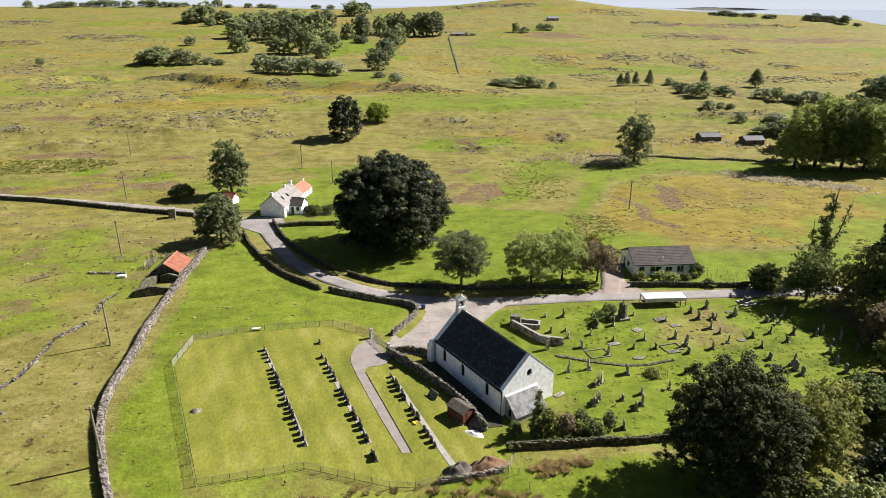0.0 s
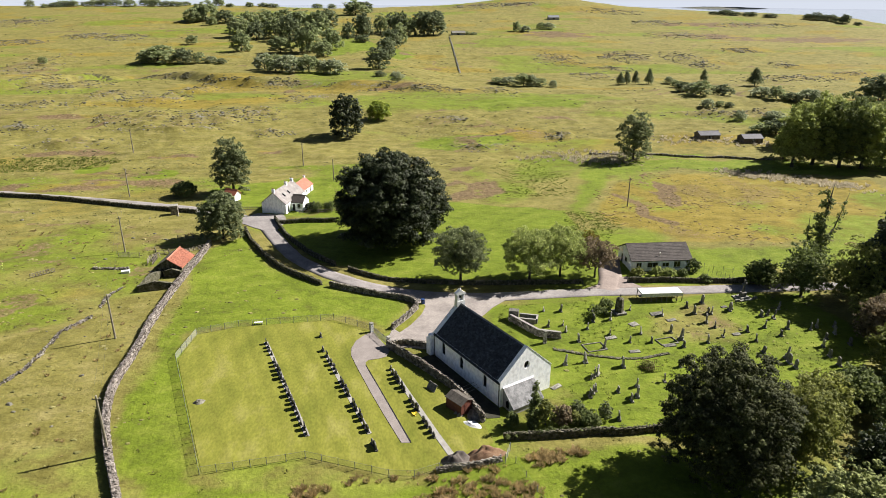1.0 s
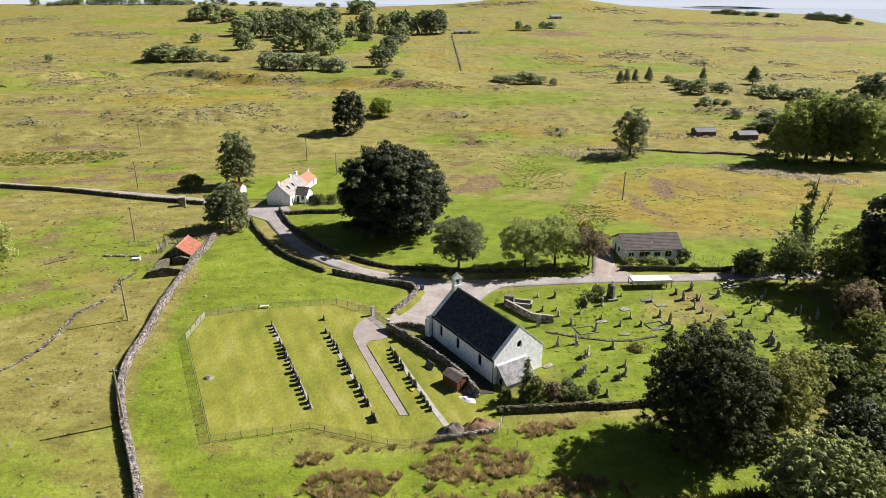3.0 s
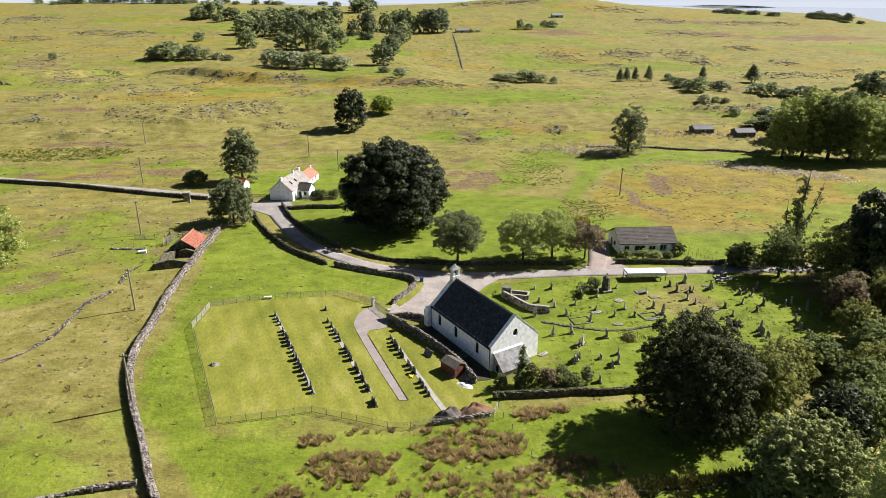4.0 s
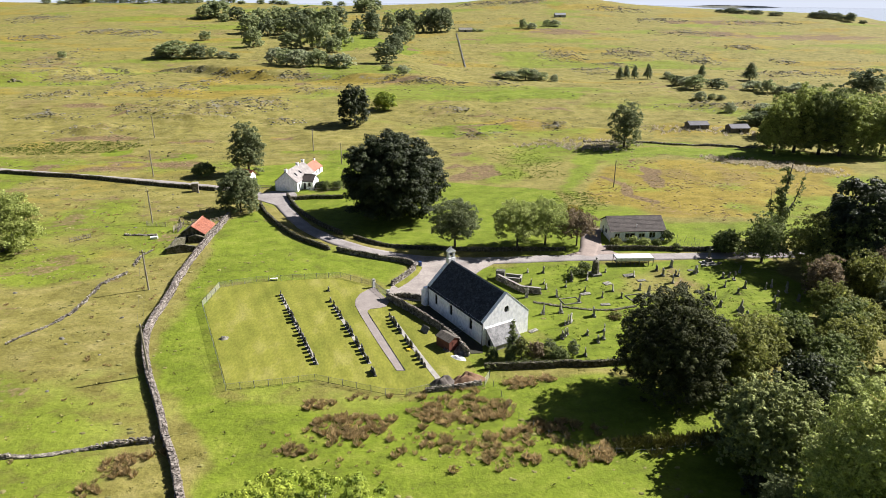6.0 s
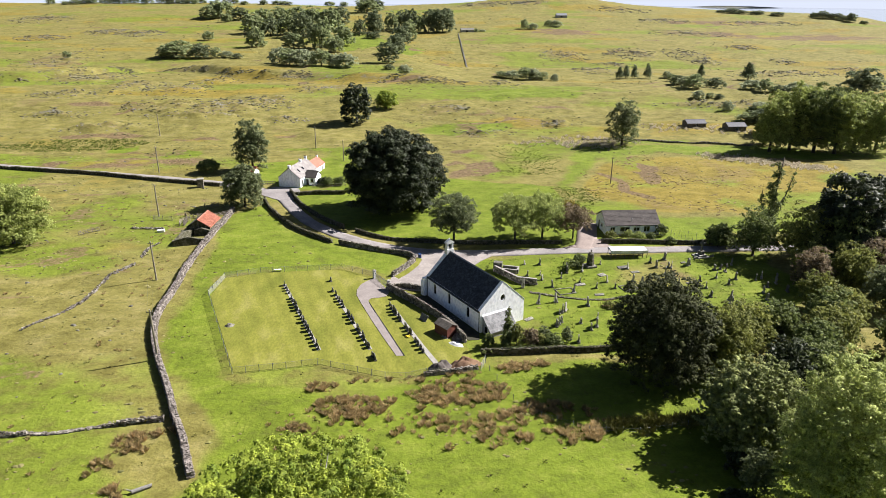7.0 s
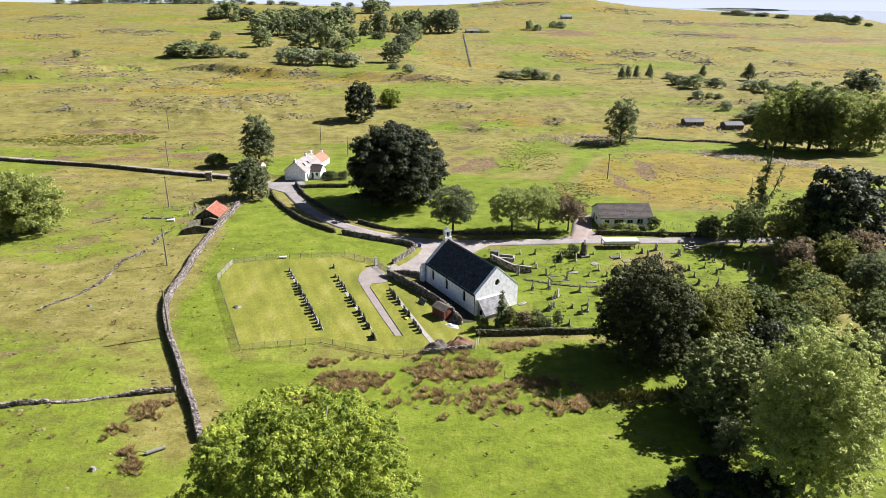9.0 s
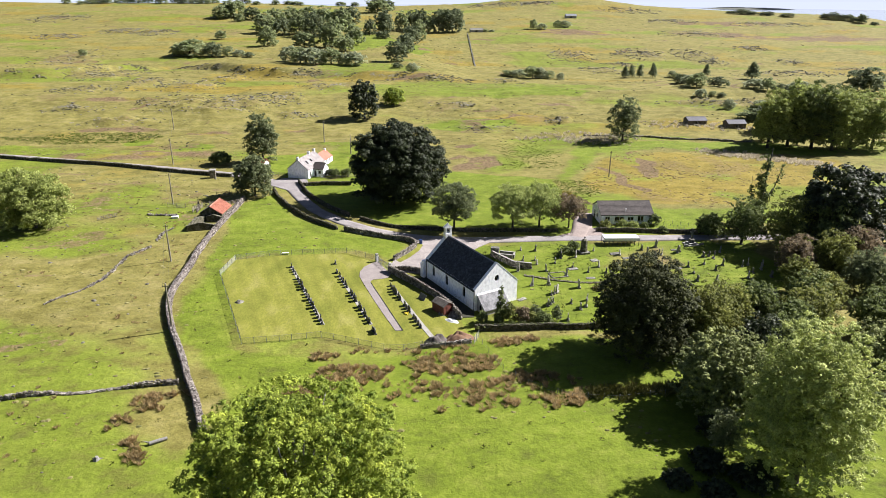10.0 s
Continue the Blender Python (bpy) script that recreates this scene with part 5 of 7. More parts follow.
# a narrow conifer against the gable
spire = thing("conifer", 23.9, 65.6, None, 0, "narrow dark conifer beside the church gable", "tree")
rs = np.random.default_rng(61)
rows = [(0.35 * (1 - h / 7.2) * math.cos(h * 5), 0.35 * (1 - h / 7.2) * math.sin(h * 5), h, 0.25 + 0.85 * (1 - h / 7.2) ** 0.8) for h in np.arange(0.6, 6.9, 0.28)]
v, f = leaves(rs, rows, 0.1, 330, 0.7, 0.5)
mesh_of("crown", v, f, L["mid"], spire)
part("trunk", tube(blank(), (0, 0, -0.3), (0, 0, 6.6), 0.13, 0.03), M["bark"], spire, smooth=True)
for k, (x, y, h, w) in enumerate(((-9.8, 164.8, 2.6, 3.6), (-6.6, 165.2, 2.4, 4.0), (45.8, 77.4, 0.9, 2.6))):
    tree("shrub", x, y, h, w, "mid" if k < 2 else "olive", "round green shrub in the cottage garden" if k < 2 else "low scrub growing inside a railed grave", 190 + k, 40, 0.13, 200, 0.34, -0.95, 0.0, category="shrub", limbs=4)
# far woodland: a few shapes, repeated at their own sizes
def unit_tree(leaf, seed, label, group, category="tree", narrow=False, clumps=60, share=0.24, size=0.5, per=16, loose=0.6):
    """A tree ten metres high and as wide, to be copied and scaled."""
    if not narrow:
        return tree("far_tree" if category == "tree" else "far_bush", 0, 500, 10, 10, leaf, label, seed, clumps, size, per, share, -0.97, 0.0, group=group, category=category, limbs=4, loose=loose)
    rng = np.random.default_rng(seed)
    ob = thing("far_conifer", 0, 500, None, 0, label, "conifer", group)
    bo = [(rng.uniform(-1, 1) * 0.5, rng.uniform(-1, 1) * 0.5, h, 0.5 + 4.0 * (1 - h / 10.5) ** 0.8 * rng.uniform(0.8, 1.1)) for h in np.arange(1.2, 9.8, 0.4)]
    v, f = leaves(rng, bo, 0.34, 16, 0.6, 0.3)
    mesh_of("crown", v, f, L[leaf], ob)
    part("trunk", tube(blank(), (0, 0, -0.5), (0, 0, 9.5), 0.35, 0.05), M["bark"], ob, smooth=True)
    return ob


def plant(models, rows, rng):
    """Copies of the models: place, height and width of each; the models themselves take the last places."""
    for k, (x, y, h, w) in enumerate(rows):
        c = copy_thing(models[k % len(models)], pose(x, y, gz(x, y) - 0.03 * h, 0, 0, rng.uniform(0, 360)))
        c.scale = (w / 10 * rng.uniform(1.1, 1.35), w / 10 * rng.uniform(1.05, 1.3), h / 10 * rng.uniform(0.8, 0.98))


def retire(models):
    for m in models:
        for o in (*m.children_recursive, m):
            bpy.data.objects.remove(o)


rng2 = random.Random(5)
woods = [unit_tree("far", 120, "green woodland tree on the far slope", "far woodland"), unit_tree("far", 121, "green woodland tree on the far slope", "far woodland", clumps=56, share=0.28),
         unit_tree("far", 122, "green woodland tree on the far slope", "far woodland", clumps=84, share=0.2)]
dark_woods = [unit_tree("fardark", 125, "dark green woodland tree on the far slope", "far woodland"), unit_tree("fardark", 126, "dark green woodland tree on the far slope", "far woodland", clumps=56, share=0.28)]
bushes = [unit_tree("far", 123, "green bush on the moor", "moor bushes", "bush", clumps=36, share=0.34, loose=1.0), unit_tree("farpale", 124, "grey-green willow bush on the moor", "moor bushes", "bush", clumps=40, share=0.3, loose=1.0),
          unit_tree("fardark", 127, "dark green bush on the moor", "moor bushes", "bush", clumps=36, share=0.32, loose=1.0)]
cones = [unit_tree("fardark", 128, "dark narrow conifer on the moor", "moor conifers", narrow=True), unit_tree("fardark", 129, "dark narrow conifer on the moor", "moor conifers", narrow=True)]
SKYLINE = [(-506, 1195, 13.0, 14.6), (-476, 1176, 6.9, 13.2), (-463, 1187, 9.3, 22.0), (-455, 1199, 11.6, 28.8), (-438, 1190, 10.4, 17.5), (-502, 1433, 11.0, 23.6), (-409, 1199, 11.5, 24.1), (-391, 1198, 13.7, 24.0), (-376, 1202, 11.4, 19.6), (-351, 1187, 12.4, 21.4), (-329, 1206, 14.8, 25.9), (-312, 1189, 13.4, 23.4), (-293, 1188, 11.1, 23.3), (-279, 1189, 10.0, 23.2), (-269, 1208, 10.1, 19.3), (-213, 1200, 13.3, 25.3), (-191, 1172, 7.5, 14.4), (-161, 1181, 8.7, 14.4), (-139, 1191, 8.7, 18.7), (-125, 1186, 7.6, 20.6), (-52, 1209, 8.8, 20.9), (-27, 1189, 8.6, 16.5)]
WEST_WOOD = [(-204, 945, 22.0, 25.1), (-190, 960, 32.1, 39.0), (-174, 915, 14.4, 14.5), (-160, 936, 21.6, 24.7), (-123, 792, 27.8, 25.1), (-103, 671, 22.3, 17.7), (-116, 835, 27.7, 24.9), (-101, 771, 25.5, 20.3), (-104, 899, 26.4, 31.4), (-82, 785, 27.3, 24.7), (-85, 928, 25.4, 29.1), (-64, 761, 31.4, 26.5), (-58, 849, 34.9, 29.6), (-38, 657, 30.1, 25.8), (-36, 787, 35.9, 30.8), (-29, 910, 26.5, 31.6), (-17, 678, 24.8, 21.2), (-24, 626, 17.2, 16.4), (-65, 657, 18.1, 23.0)]
WILLOWS = [(-55, 446, 12.4, 12.6), (-47, 434, 12.1, 13.8), (-39, 424, 12.6, 13.5), (-34, 433, 12.0, 11.4), (-25, 418, 13.1, 13.2), (-16, 416, 10.7, 9.5), (-9, 410, 11.4, 13.0)]
EAST_WOOD = [(-1, 788, 21.6, 13.7), (16, 812, 31.1, 25.4), (11, 1050, 28.6, 41.8), (27, 1097, 21.9, 26.6), (14, 748, 10.9, 16.9), (38, 834, 27.4, 17.4), (52, 854, 28.1, 19.3), (61, 827, 30.2, 20.2), (72, 826, 27.2, 17.3), (83, 813, 29.8, 19.9), (100, 810, 31.2, 26.9), (105, 954, 17.5, 21.6), (122, 951, 19.2, 18.3), (42, 688, 22.7, 21.6), (53, 732, 24.1, 20.4), (19, 439, 18.6, 16.2), (33, 611, 20.2, 17.1)]
RIDGE_BUSHES = [(-162, 599, 18.2, 29.8), (-170, 602, 14.3, 16.4), (-141, 595, 14.6, 19.2), (-128, 596, 10.1, 9.6), (-118, 595, 6.7, 11.6), (-108, 590, 5.5, 9.4), (-251, 593, 7.1, 7.3), (26, 369, 6.8, 7.8), (18, 396, 4.4, 7.0), (-161, 730, 11.6, 13.0)]
MID_BUSHES = [(91, 402, 4.6, 9.4), (97, 397, 6.0, 9.3), (104, 389, 8.9, 9.9), (109, 388, 8.2, 7.8), (114, 388, 6.7, 7.1), (121, 384, 5.6, 5.0), (206, 829, 14.0, 11.1), (216, 824, 9.3, 13.3), (243, 853, 10.5, 10.8), (254, 852, 9.7, 15.4), (141, 812, 4.5, 8.6), (149, 810, 3.8, 7.1)]
CONIFERS = [(166, 391, 7.8, 5.6), (171, 393, 8.7, 5.6), (178, 396, 10.0, 5.3), (186, 394, 11.2, 6.1), (228, 404, 8.5, 5.7), (228, 347, 12.2, 9.1)]
BOG_BUSHES = [(202, 399, 5.8, 5.5), (185, 356, 5.2, 4.9), (176, 329, 6.2, 7.9), (174, 316, 7.3, 8.2), (175, 309, 9.2, 10.6), (189, 312, 6.7, 10.3), (203, 301, 7.4, 11.5), (204, 290, 7.9, 6.9), (210, 288, 4.6, 8.1), (217, 284, 7.9, 11.3), (223, 283, 6.0, 8.2), (250, 280, 16.6, 19.7), (164, 281, 5.4, 5.8), (171, 283, 2.8, 4.1), (175, 281, 2.8, 4.1), (167, 258, 6.3, 5.4), (166, 240, 6.0, 9.3), (172, 239, 8.2, 10.4), (183, 258, 4.7, 8.4)]
COAST = [(588, 1056, 6.6, 16.7), (597, 1036, 10.8, 26.9), (606, 1021, 7.5, 18.5), (622, 1008, 7.5, 24.6), (643, 986, 6.4, 20.3), (687, 959, 9.6, 14.3), (696, 952, 15.0, 16.3), (705, 949, 10.7, 14.3), (713, 943, 11.8, 16.3), (718, 918, 14.8, 16.1), (714, 930, 8.5, 12.2), (730, 906, 6.3, 10.1)]
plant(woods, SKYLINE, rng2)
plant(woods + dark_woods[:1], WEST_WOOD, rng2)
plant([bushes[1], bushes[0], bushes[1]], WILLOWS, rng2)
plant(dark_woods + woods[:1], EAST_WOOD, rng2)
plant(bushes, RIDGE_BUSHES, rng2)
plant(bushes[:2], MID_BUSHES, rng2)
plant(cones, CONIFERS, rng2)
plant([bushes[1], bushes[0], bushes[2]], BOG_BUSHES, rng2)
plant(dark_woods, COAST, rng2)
retire(woods + dark_woods + bushes + cones)


# ---- dry-stone walls ----
def stone_block(rng, s):
    """An uneven stone of eight corners."""
    out = []
    for dx in (-1, 1):
        for dy in (-1, 1):
            for dz in (-1, 1):
                out.append((dx * s[0] / 2 * rng.uniform(0.7, 1), dy * s[1] / 2 * rng.uniform(0.7, 1), dz * s[2] / 2 * rng.uniform(0.75, 1)))
    return out


CUBE = [(0, 1, 3, 2), (4, 6, 7, 5), (0, 4, 5, 1), (2, 3, 7, 6), (0, 2, 6, 4), (1, 5, 7, 3)]


def dry_wall(name, line, height, width, seed, label, ruin=0.15, size=0.34, material="stone", cap=True):
    """A wall of piled stones along a line on the land."""
    rng = random.Random(seed)
    verts, faces = [], []
    pts = steps(line, size)
    zs = ground_z(np.array([p[0] for p in pts]), np.array([p[1] for p in pts]))
    rows = max(1, round(height / (size * 0.62)))

    def lay(x, y, z, a, s):
        ca, sa = math.cos(a), math.sin(a)
        k = len(verts)
        for px, py, pz in stone_block(rng, s):
            verts.append((x + ca * px - sa * py, y + sa * px + ca * py, z + pz))
        faces.extend(tuple(k + i for i in f) for f in CUBE)

    for (x, y, a), z in zip(pts, zs):
        wave = float(rough(np.array(x), np.array(y), 5, seed, 3))
        dip = 1 - ruin * max(0.0, 1.6 * float(rough(np.array(x), np.array(y), 6, seed, 2)) + 0.4 * rng.random()) + 0.1 * wave
        x, y = x - math.sin(a) * 0.16 * wave, y + math.cos(a) * 0.16 * wave
        for r in range(rows):
            w = width * (1 - 0.3 * r / rows)
            zc = z + (r + 0.5) * size * 0.62 * dip
            for side in (-1, 1):
                if ruin > 0.9 and (wave > 0.15 or rng.random() < 0.4) or ruin > 0.7 and rng.random() < 0.4:
                    continue
                off, slip = side * w * 0.25 + rng.uniform(-0.06, 0.06), rng.uniform(-0.14, 0.14)
                lay(x + math.cos(a) * slip - math.sin(a) * off, y + math.sin(a) * slip + math.cos(a) * off, zc, a + rng.uniform(-0.25, 0.25),
                    (size * rng.uniform(0.75, 1.4), w * rng.uniform(0.45, 0.66), size * 0.62 * rng.uniform(0.8, 1.3)))
        if cap:
            # loose coping, small stones lying any way
            for _ in range(3):
                off, slip = rng.uniform(-0.34, 0.34) * width, rng.uniform(-0.5, 0.5) * size
                lay(x + math.cos(a) * slip - math.sin(a) * off, y + math.sin(a) * slip + math.cos(a) * off, z + rows * size * 0.62 * dip + rng.uniform(-0.03, 0.1), rng.uniform(0, 3.14),
                    (size * rng.uniform(0.5, 1.0), size * rng.uniform(0.4, 0.8), size * rng.uniform(0.35, 0.75)))
    ob = mesh_of(name, verts, faces, M[material])
    return tagged(ob, label, "wall", group="dry-stone walls")


FIELD = curved([(-33.6, 142.0), (-34.0, 130.7), (-34.8, 119.1), (-36.0, 101.6), (-35.4, 90.3), (-36.0, 82.4), (-35.2, 76.0), (-32.9, 68.4), (-29.1, 59.2), (-25.5, 50.5), (-22.4, 43.5), (-20.5, 38)], 1)
dry_wall("field_wall", FIELD, 1.1, 1.0, 1, "long grey dry-stone field wall with tumbled coping", 0.15, 0.3, "lichen")
dry_wall("field_wall", [(-92, 44), (-70, 45.6), (-50.2, 47.0), (-46, 47.8), (-39.2, 47.9), (-31.6, 48.7), (-26.6, 49.2)], 0.62, 0.7, 2, "low half-fallen dry-stone field wall", 0.75)
dry_wall("ruined_wall", curved([(-57, 77), (-51.5, 85.5), (-50.3, 92.0), (-50.2, 99.5), (-46.9, 104.5)], 1), 0.24, 0.9, 3, "tumbled remains of a low stone wall in grass", 0.95)
dry_wall("ruined_wall", [(-46.8, 108.3), (-46.9, 113.0), (-45.2, 116.6)], 0.26, 0.8, 4, "tumbled remains of a low stone wall in grass", 0.95)
dry_wall("ruined_wall", [(-54.5, 128.2), (-51, 127.6), (-47.4, 127.0)], 0.4, 0.9, 24, "tumbled remains of a low stone wall in grass", 0.8)
dry_wall("lane_wall", curved([(-150, 207.0), (-112, 194.0), (-101, 190.2), (-83, 184.6), (-65, 176.4), (-50, 170.4), (-42, 167.4)], 1), 0.95, 0.7, 5, "dark dry-stone wall beside the lane", 0.2, 0.34, "mossy")
dry_wall("lane_wall", curved([(-26.9, 151.5), (-25.2, 145), (-22.7, 138.8), (-17.9, 127.7), (-13.3, 121.0), (-7.0, 115.2)], 1), 1.0, 0.65, 6, "dark dry-stone wall beside the lane", 0.2, 0.34, "mossy")
dry_wall("lane_wall", curved([(-5.0, 114.2), (2.2, 110.3), (8.2, 107.6), (11.2, 105.6), (11.3, 103.0), (9.4, 99.7), (6.3, 95.4)], 2), 1.1, 0.65, 7, "curved dry-stone wall round the corner of the field", 0.1)
dry_wall("lane_wall", curved([(-20.6, 159.4), (-18.6, 152), (-15.6, 144.0), (-10.3, 132.2), (-4.3, 125.0)], 1), 0.95, 0.6, 8, "mossy dry-stone wall beside the lane", 0.2, 0.34, "mossy")
dry_wall("lane_wall", curved([(-1.4, 122.3), (3.0, 118.6), (8.1, 115.9), (19.3, 112.9), (32, 111.3), (46.0, 110.2)], 1), 0.9, 0.6, 9, "mossy dry-stone wall below the trees", 0.15, 0.34, "mossy")
dry_wall("garden_wall", [(55.6, 109.4), (63, 108.7), (69.7, 107.6), (85.2, 105.6), (96, 104.4)], 0.95, 0.55, 10, "dark garden wall in front of the bungalow", 0.1, 0.34, "mossy")
dry_wall("garden_wall", [(-19.0, 155.6), (-12.0, 156.2), (-5.0, 155.4)], 1.0, 0.8, 11, "dark garden wall in front of the cottage", 0.15, 0.34, "mossy")
dry_wall("churchyard_wall", [(5.0, 88.8), (9.6, 82.7), (13.9, 75.9), (15.6, 71.4), (17.0, 67.0)], 1.5, 0.6, 12, "tall stone wall between church and cemetery", 0.08)
dry_wall("churchyard_wall", curved([(5.2, 89.2), (7.6, 89.8), (10.4, 88.8), (12.2, 87.2)], 1), 0.95, 0.55, 13, "curved stone wall by the cemetery gate", 0.1)
dry_wall("churchyard_wall", [(19.2, 62.7), (28.4, 62.3), (36.4, 61.8), (42.2, 62.0), (50, 62.4)], 0.95, 0.6, 14, "ivied stone wall on the south side of the churchyard", 0.15, 0.34, "mossy")
dry_wall("churchyard_wall", [(27.6, 96.0), (31.2, 89.7), (34.6, 88.4)], 1.1, 0.42, 15, "stone churchyard wall with pale coping", 0.0, 0.3)
dry_wall("bank_wall", curved([(32.6, 84.9), (37.8, 82.3), (44.5, 80.2), (50.9, 81.3)], 1), 0.22, 0.6, 16, "low mossy retaining bank across the graveyard", 0.4, 0.34, "mossy", False)
dry_wall("moor_wall", [(86, 219), (106.8, 215), (126, 210), (148, 204)], 0.55, 0.6, 17, "grey field wall on the moor", 0.5, 0.5)
dry_wall("moor_wall", [(116.5, 789), (110, 730), (101, 650), (92, 560), (86, 505)], 1.0, 1.1, 18, "straight pale wall climbing the far slope", 0.2, 1.2, "palestone", False)
dry_wall("heap_wall", [(9.4, 57.6), (11.5, 57.9), (14.5, 58.0), (17.6, 58.8)], 0.7, 0.6, 19, "rubble wall holding a spoil heap", 0.2)

# ivy and weeds over the south wall
ri = np.random.default_rng(91)
bo = []
for x, y, a in steps([(19.4, 62.7), (28.4, 62.3), (36.4, 61.8), (42.2, 62.0), (50, 62.4)], 0.62):
    if ri.random() < 0.72:
        bo.append((x + ri.normal() * 0.2, y + ri.normal() * 0.35, gz(x, y) + ri.uniform(0.35, 1.05), ri.uniform(0.3, 0.62)))
v, f = leaves(ri, bo, 0.075, 420, 0.7, 0.4)
tagged(mesh_of("wall_ivy", v, f, L["mid"]), "dark green ivy growing over the churchyard wall", "ivy", kind="stuff")

# pale coping stones along the east churchyard wall
cope = thing("wall_coping", 31, 91, 0, 0, "pale coping slabs on the churchyard wall", "coping")
cope.matrix_world = Matrix()
for (x, y, a) in steps([(27.6, 96.0), (31.2, 89.7), (34.6, 88.4)], 1.0)[:-1]:
    ob = part("coping_slab", box(blank(), -0.48, 0.48, -0.24, 0.24, 0, 0.09, 0.02), M["concrete"], cope)
    ob.matrix_basis = pose(x + 0.5 * math.cos(a), y + 0.5 * math.sin(a), gz(x, y) + 1.28, 0, 0, math.degrees(a))
enc = thing("burial_enclosure", 28.4, 96.6, None, -20, "small roofless stone burial enclosure", "enclosure")
part("wall", box(blank(), -0.9, 0.9, -0.6, 0.6, -0.3, 1.9, 0.06), M["oldstone"], enc)
for a in ((1.0, 4.4, 0.6, 0.9), (4.1, 4.4, -0.9, 0.598), (1.0, 4.098, -1.2, -0.902)):
    part("low_wall", box(blank(), *a, -0.2, 0.85, 0.04), M["oldstone"], enc)
    part("coping", box(blank(), a[0] - 0.03, a[1] + 0.03, a[2] - 0.03, a[3] + 0.03, 0.852, 0.93, 0.015), M["concrete"], enc)
part("end_pier", box(blank(), 5.9, 6.5, -7.9, -7.4, -0.3, 2.3, 0.04), M["oldstone"], enc)

# ---- ruin and byre beside the field wall ----
# dark stone colour stands in for the shade on the ruin's walls
ruin = thing("ruined_steading", -40.0, 118.0, None, 0, "roofless stone ruin built against the field wall", "ruin")
for (x0, y0, x1, y1, h) in ((-1.8, -3.8, 4.6, -2.6, 1.7), (-1.2, -3.0, 1.0, 4.2, 1.5), (1.2, 3.4, 4.8, 2.9, 1.6)):
    bm = blank()
    a = math.atan2(y1 - y0, x1 - x0)
    n = math.hypot(x1 - x0, y1 - y0)
    wall_with(bm, n, -0.3, h * 0.7, 0.65, [], h * 1.25)
    for v in bm.verts:
        v.co += Vector((0, 0, 0.18 * math.sin(v.co.x * 5.1 + h)))
    bmesh.ops.transform(bm, matrix=pose(x0, y0, 0, 0, 0, math.degrees(a)), verts=bm.verts)
    part("wall", bm, M["mossy"], ruin)
# byre walls take the same dark stone, moss with shade painted in
shed = thing("red_roofed_byre", -35.2, 121.9, None, 82, "low stone byre with a red corrugated iron roof", "byre")
gabled(shed, 6.8, 5.4, 1.75, 3.5, M["mossy"], M["rust"], [(3.0, 0.0, 1.0, 1.7)], roof_label="orange-red corrugated iron roof", over=0.2)
old_roof = [c for c in shed.children if c.name.startswith("roof")][1]
old_roof.data.materials[0] = M["mossy"]
old_roof["label"] = "dark far slope of the byre roof"
for k in range(25):
    x = -0.1 + k * 0.29
    part("corrugation", tube(blank(), (x, -0.2, 1.79), (x, 2.7, 3.67), 0.05, sides=5), M["rust"], shed)

# ---- cemetery fence ----
mesh_m = bpy.data.materials.new("wire_mesh")
mesh_m.use_nodes = True
nt = mesh_m.node_tree
nb = nt.nodes["Principled BSDF"]
nb.inputs["Base Color"].default_value, nb.inputs["Roughness"].default_value = (0.50, 0.52, 0.45, 1), 0.6
nb.inputs["Alpha"].default_value = 0.24
M["wire"] = mat("galvanised_wire", [(0.138, 0.149, 0.143), (0.209, 0.22, 0.215)], 0.5, 0.5, metal=0.3)


def fence(name, line, gap, height, label, panel=True, thick=0.045, wires=0, material="wire"):
    ob = thing(name, line[0][0], line[0][1], 0, 0, label, "fence")
    ob.matrix_world = Matrix()
    pts = steps(line, gap)
    for k, (x, y, a) in enumerate(pts):
        z = gz(x, y)
        post = part("post", tube(blank(), (x, y, z - 0.3), (x + RNG.normal() * 0.02, y + RNG.normal() * 0.02, z + height + 0.08), thick, sides=6), M[material], ob)
        if k + 1 < len(pts):
            x2, y2, _ = pts[k + 1]
            z2 = gz(x2, y2)
            if panel:
                bm = blank()
                v = [bm.verts.new(p) for p in ((x, y, z + 0.04), (x2, y2, z2 + 0.04), (x2, y2, z2 + height), (x, y, z + height))]
                bm.faces.new(v)
                part("mesh_panel", bm, mesh_m, ob)
                part("rail", tube(blank(), (x, y, z + height), (x2, y2, z2 + height), 0.014, sides=5), M[material], ob)
            for w in range(wires):
                h = height * (w + 0.7) / wires
                part("wire", tube(blank(), (x, y, z + h), (x2, y2, z2 + h), 0.012 if material == "wire" else 0.05, sides=4), M[material], ob)
    return ob


fence("wire_fence", [(13.4, 57.5), (9.7, 57.9), (6.5, 56.9), (3.4, 57.3), (-6.9, 61.8), (-11.6, 61.0), (-19.5, 60.0), (-28.6, 87.7), (-27.1, 95.9), (-20.5, 98.3), (-4.1, 99.8), (2.2, 95.4)], 2.25, 1.15, "grey wire mesh fence round the cemetery lawn")
fence("post_fence", [(-45.0, 138.6), (-43.2, 133.4), (-43.0, 128.9)], 0.45, 1.3, "grey timber stock pen fence", False, 0.07, 2, "wood")
fence("post_fence", [(-44.6, 136.4), (-38.0, 136.0), (-33.0, 141.0)], 1.1, 1.0, "grey timber stock pen fence", False, 0.06, 3, "wood")
fence("post_fence", [(-65.6, 124.6), (-62.0, 127.4)], 0.5, 1.0, "grey timber field gate standing open", False, 0.05, 3, "wood")
fence("post_fence", [(72.4, 113.5), (78.0, 108.0)], 0.9, 1.0, "thin grey garden fence beside the bungalow", False, 0.03, 1)
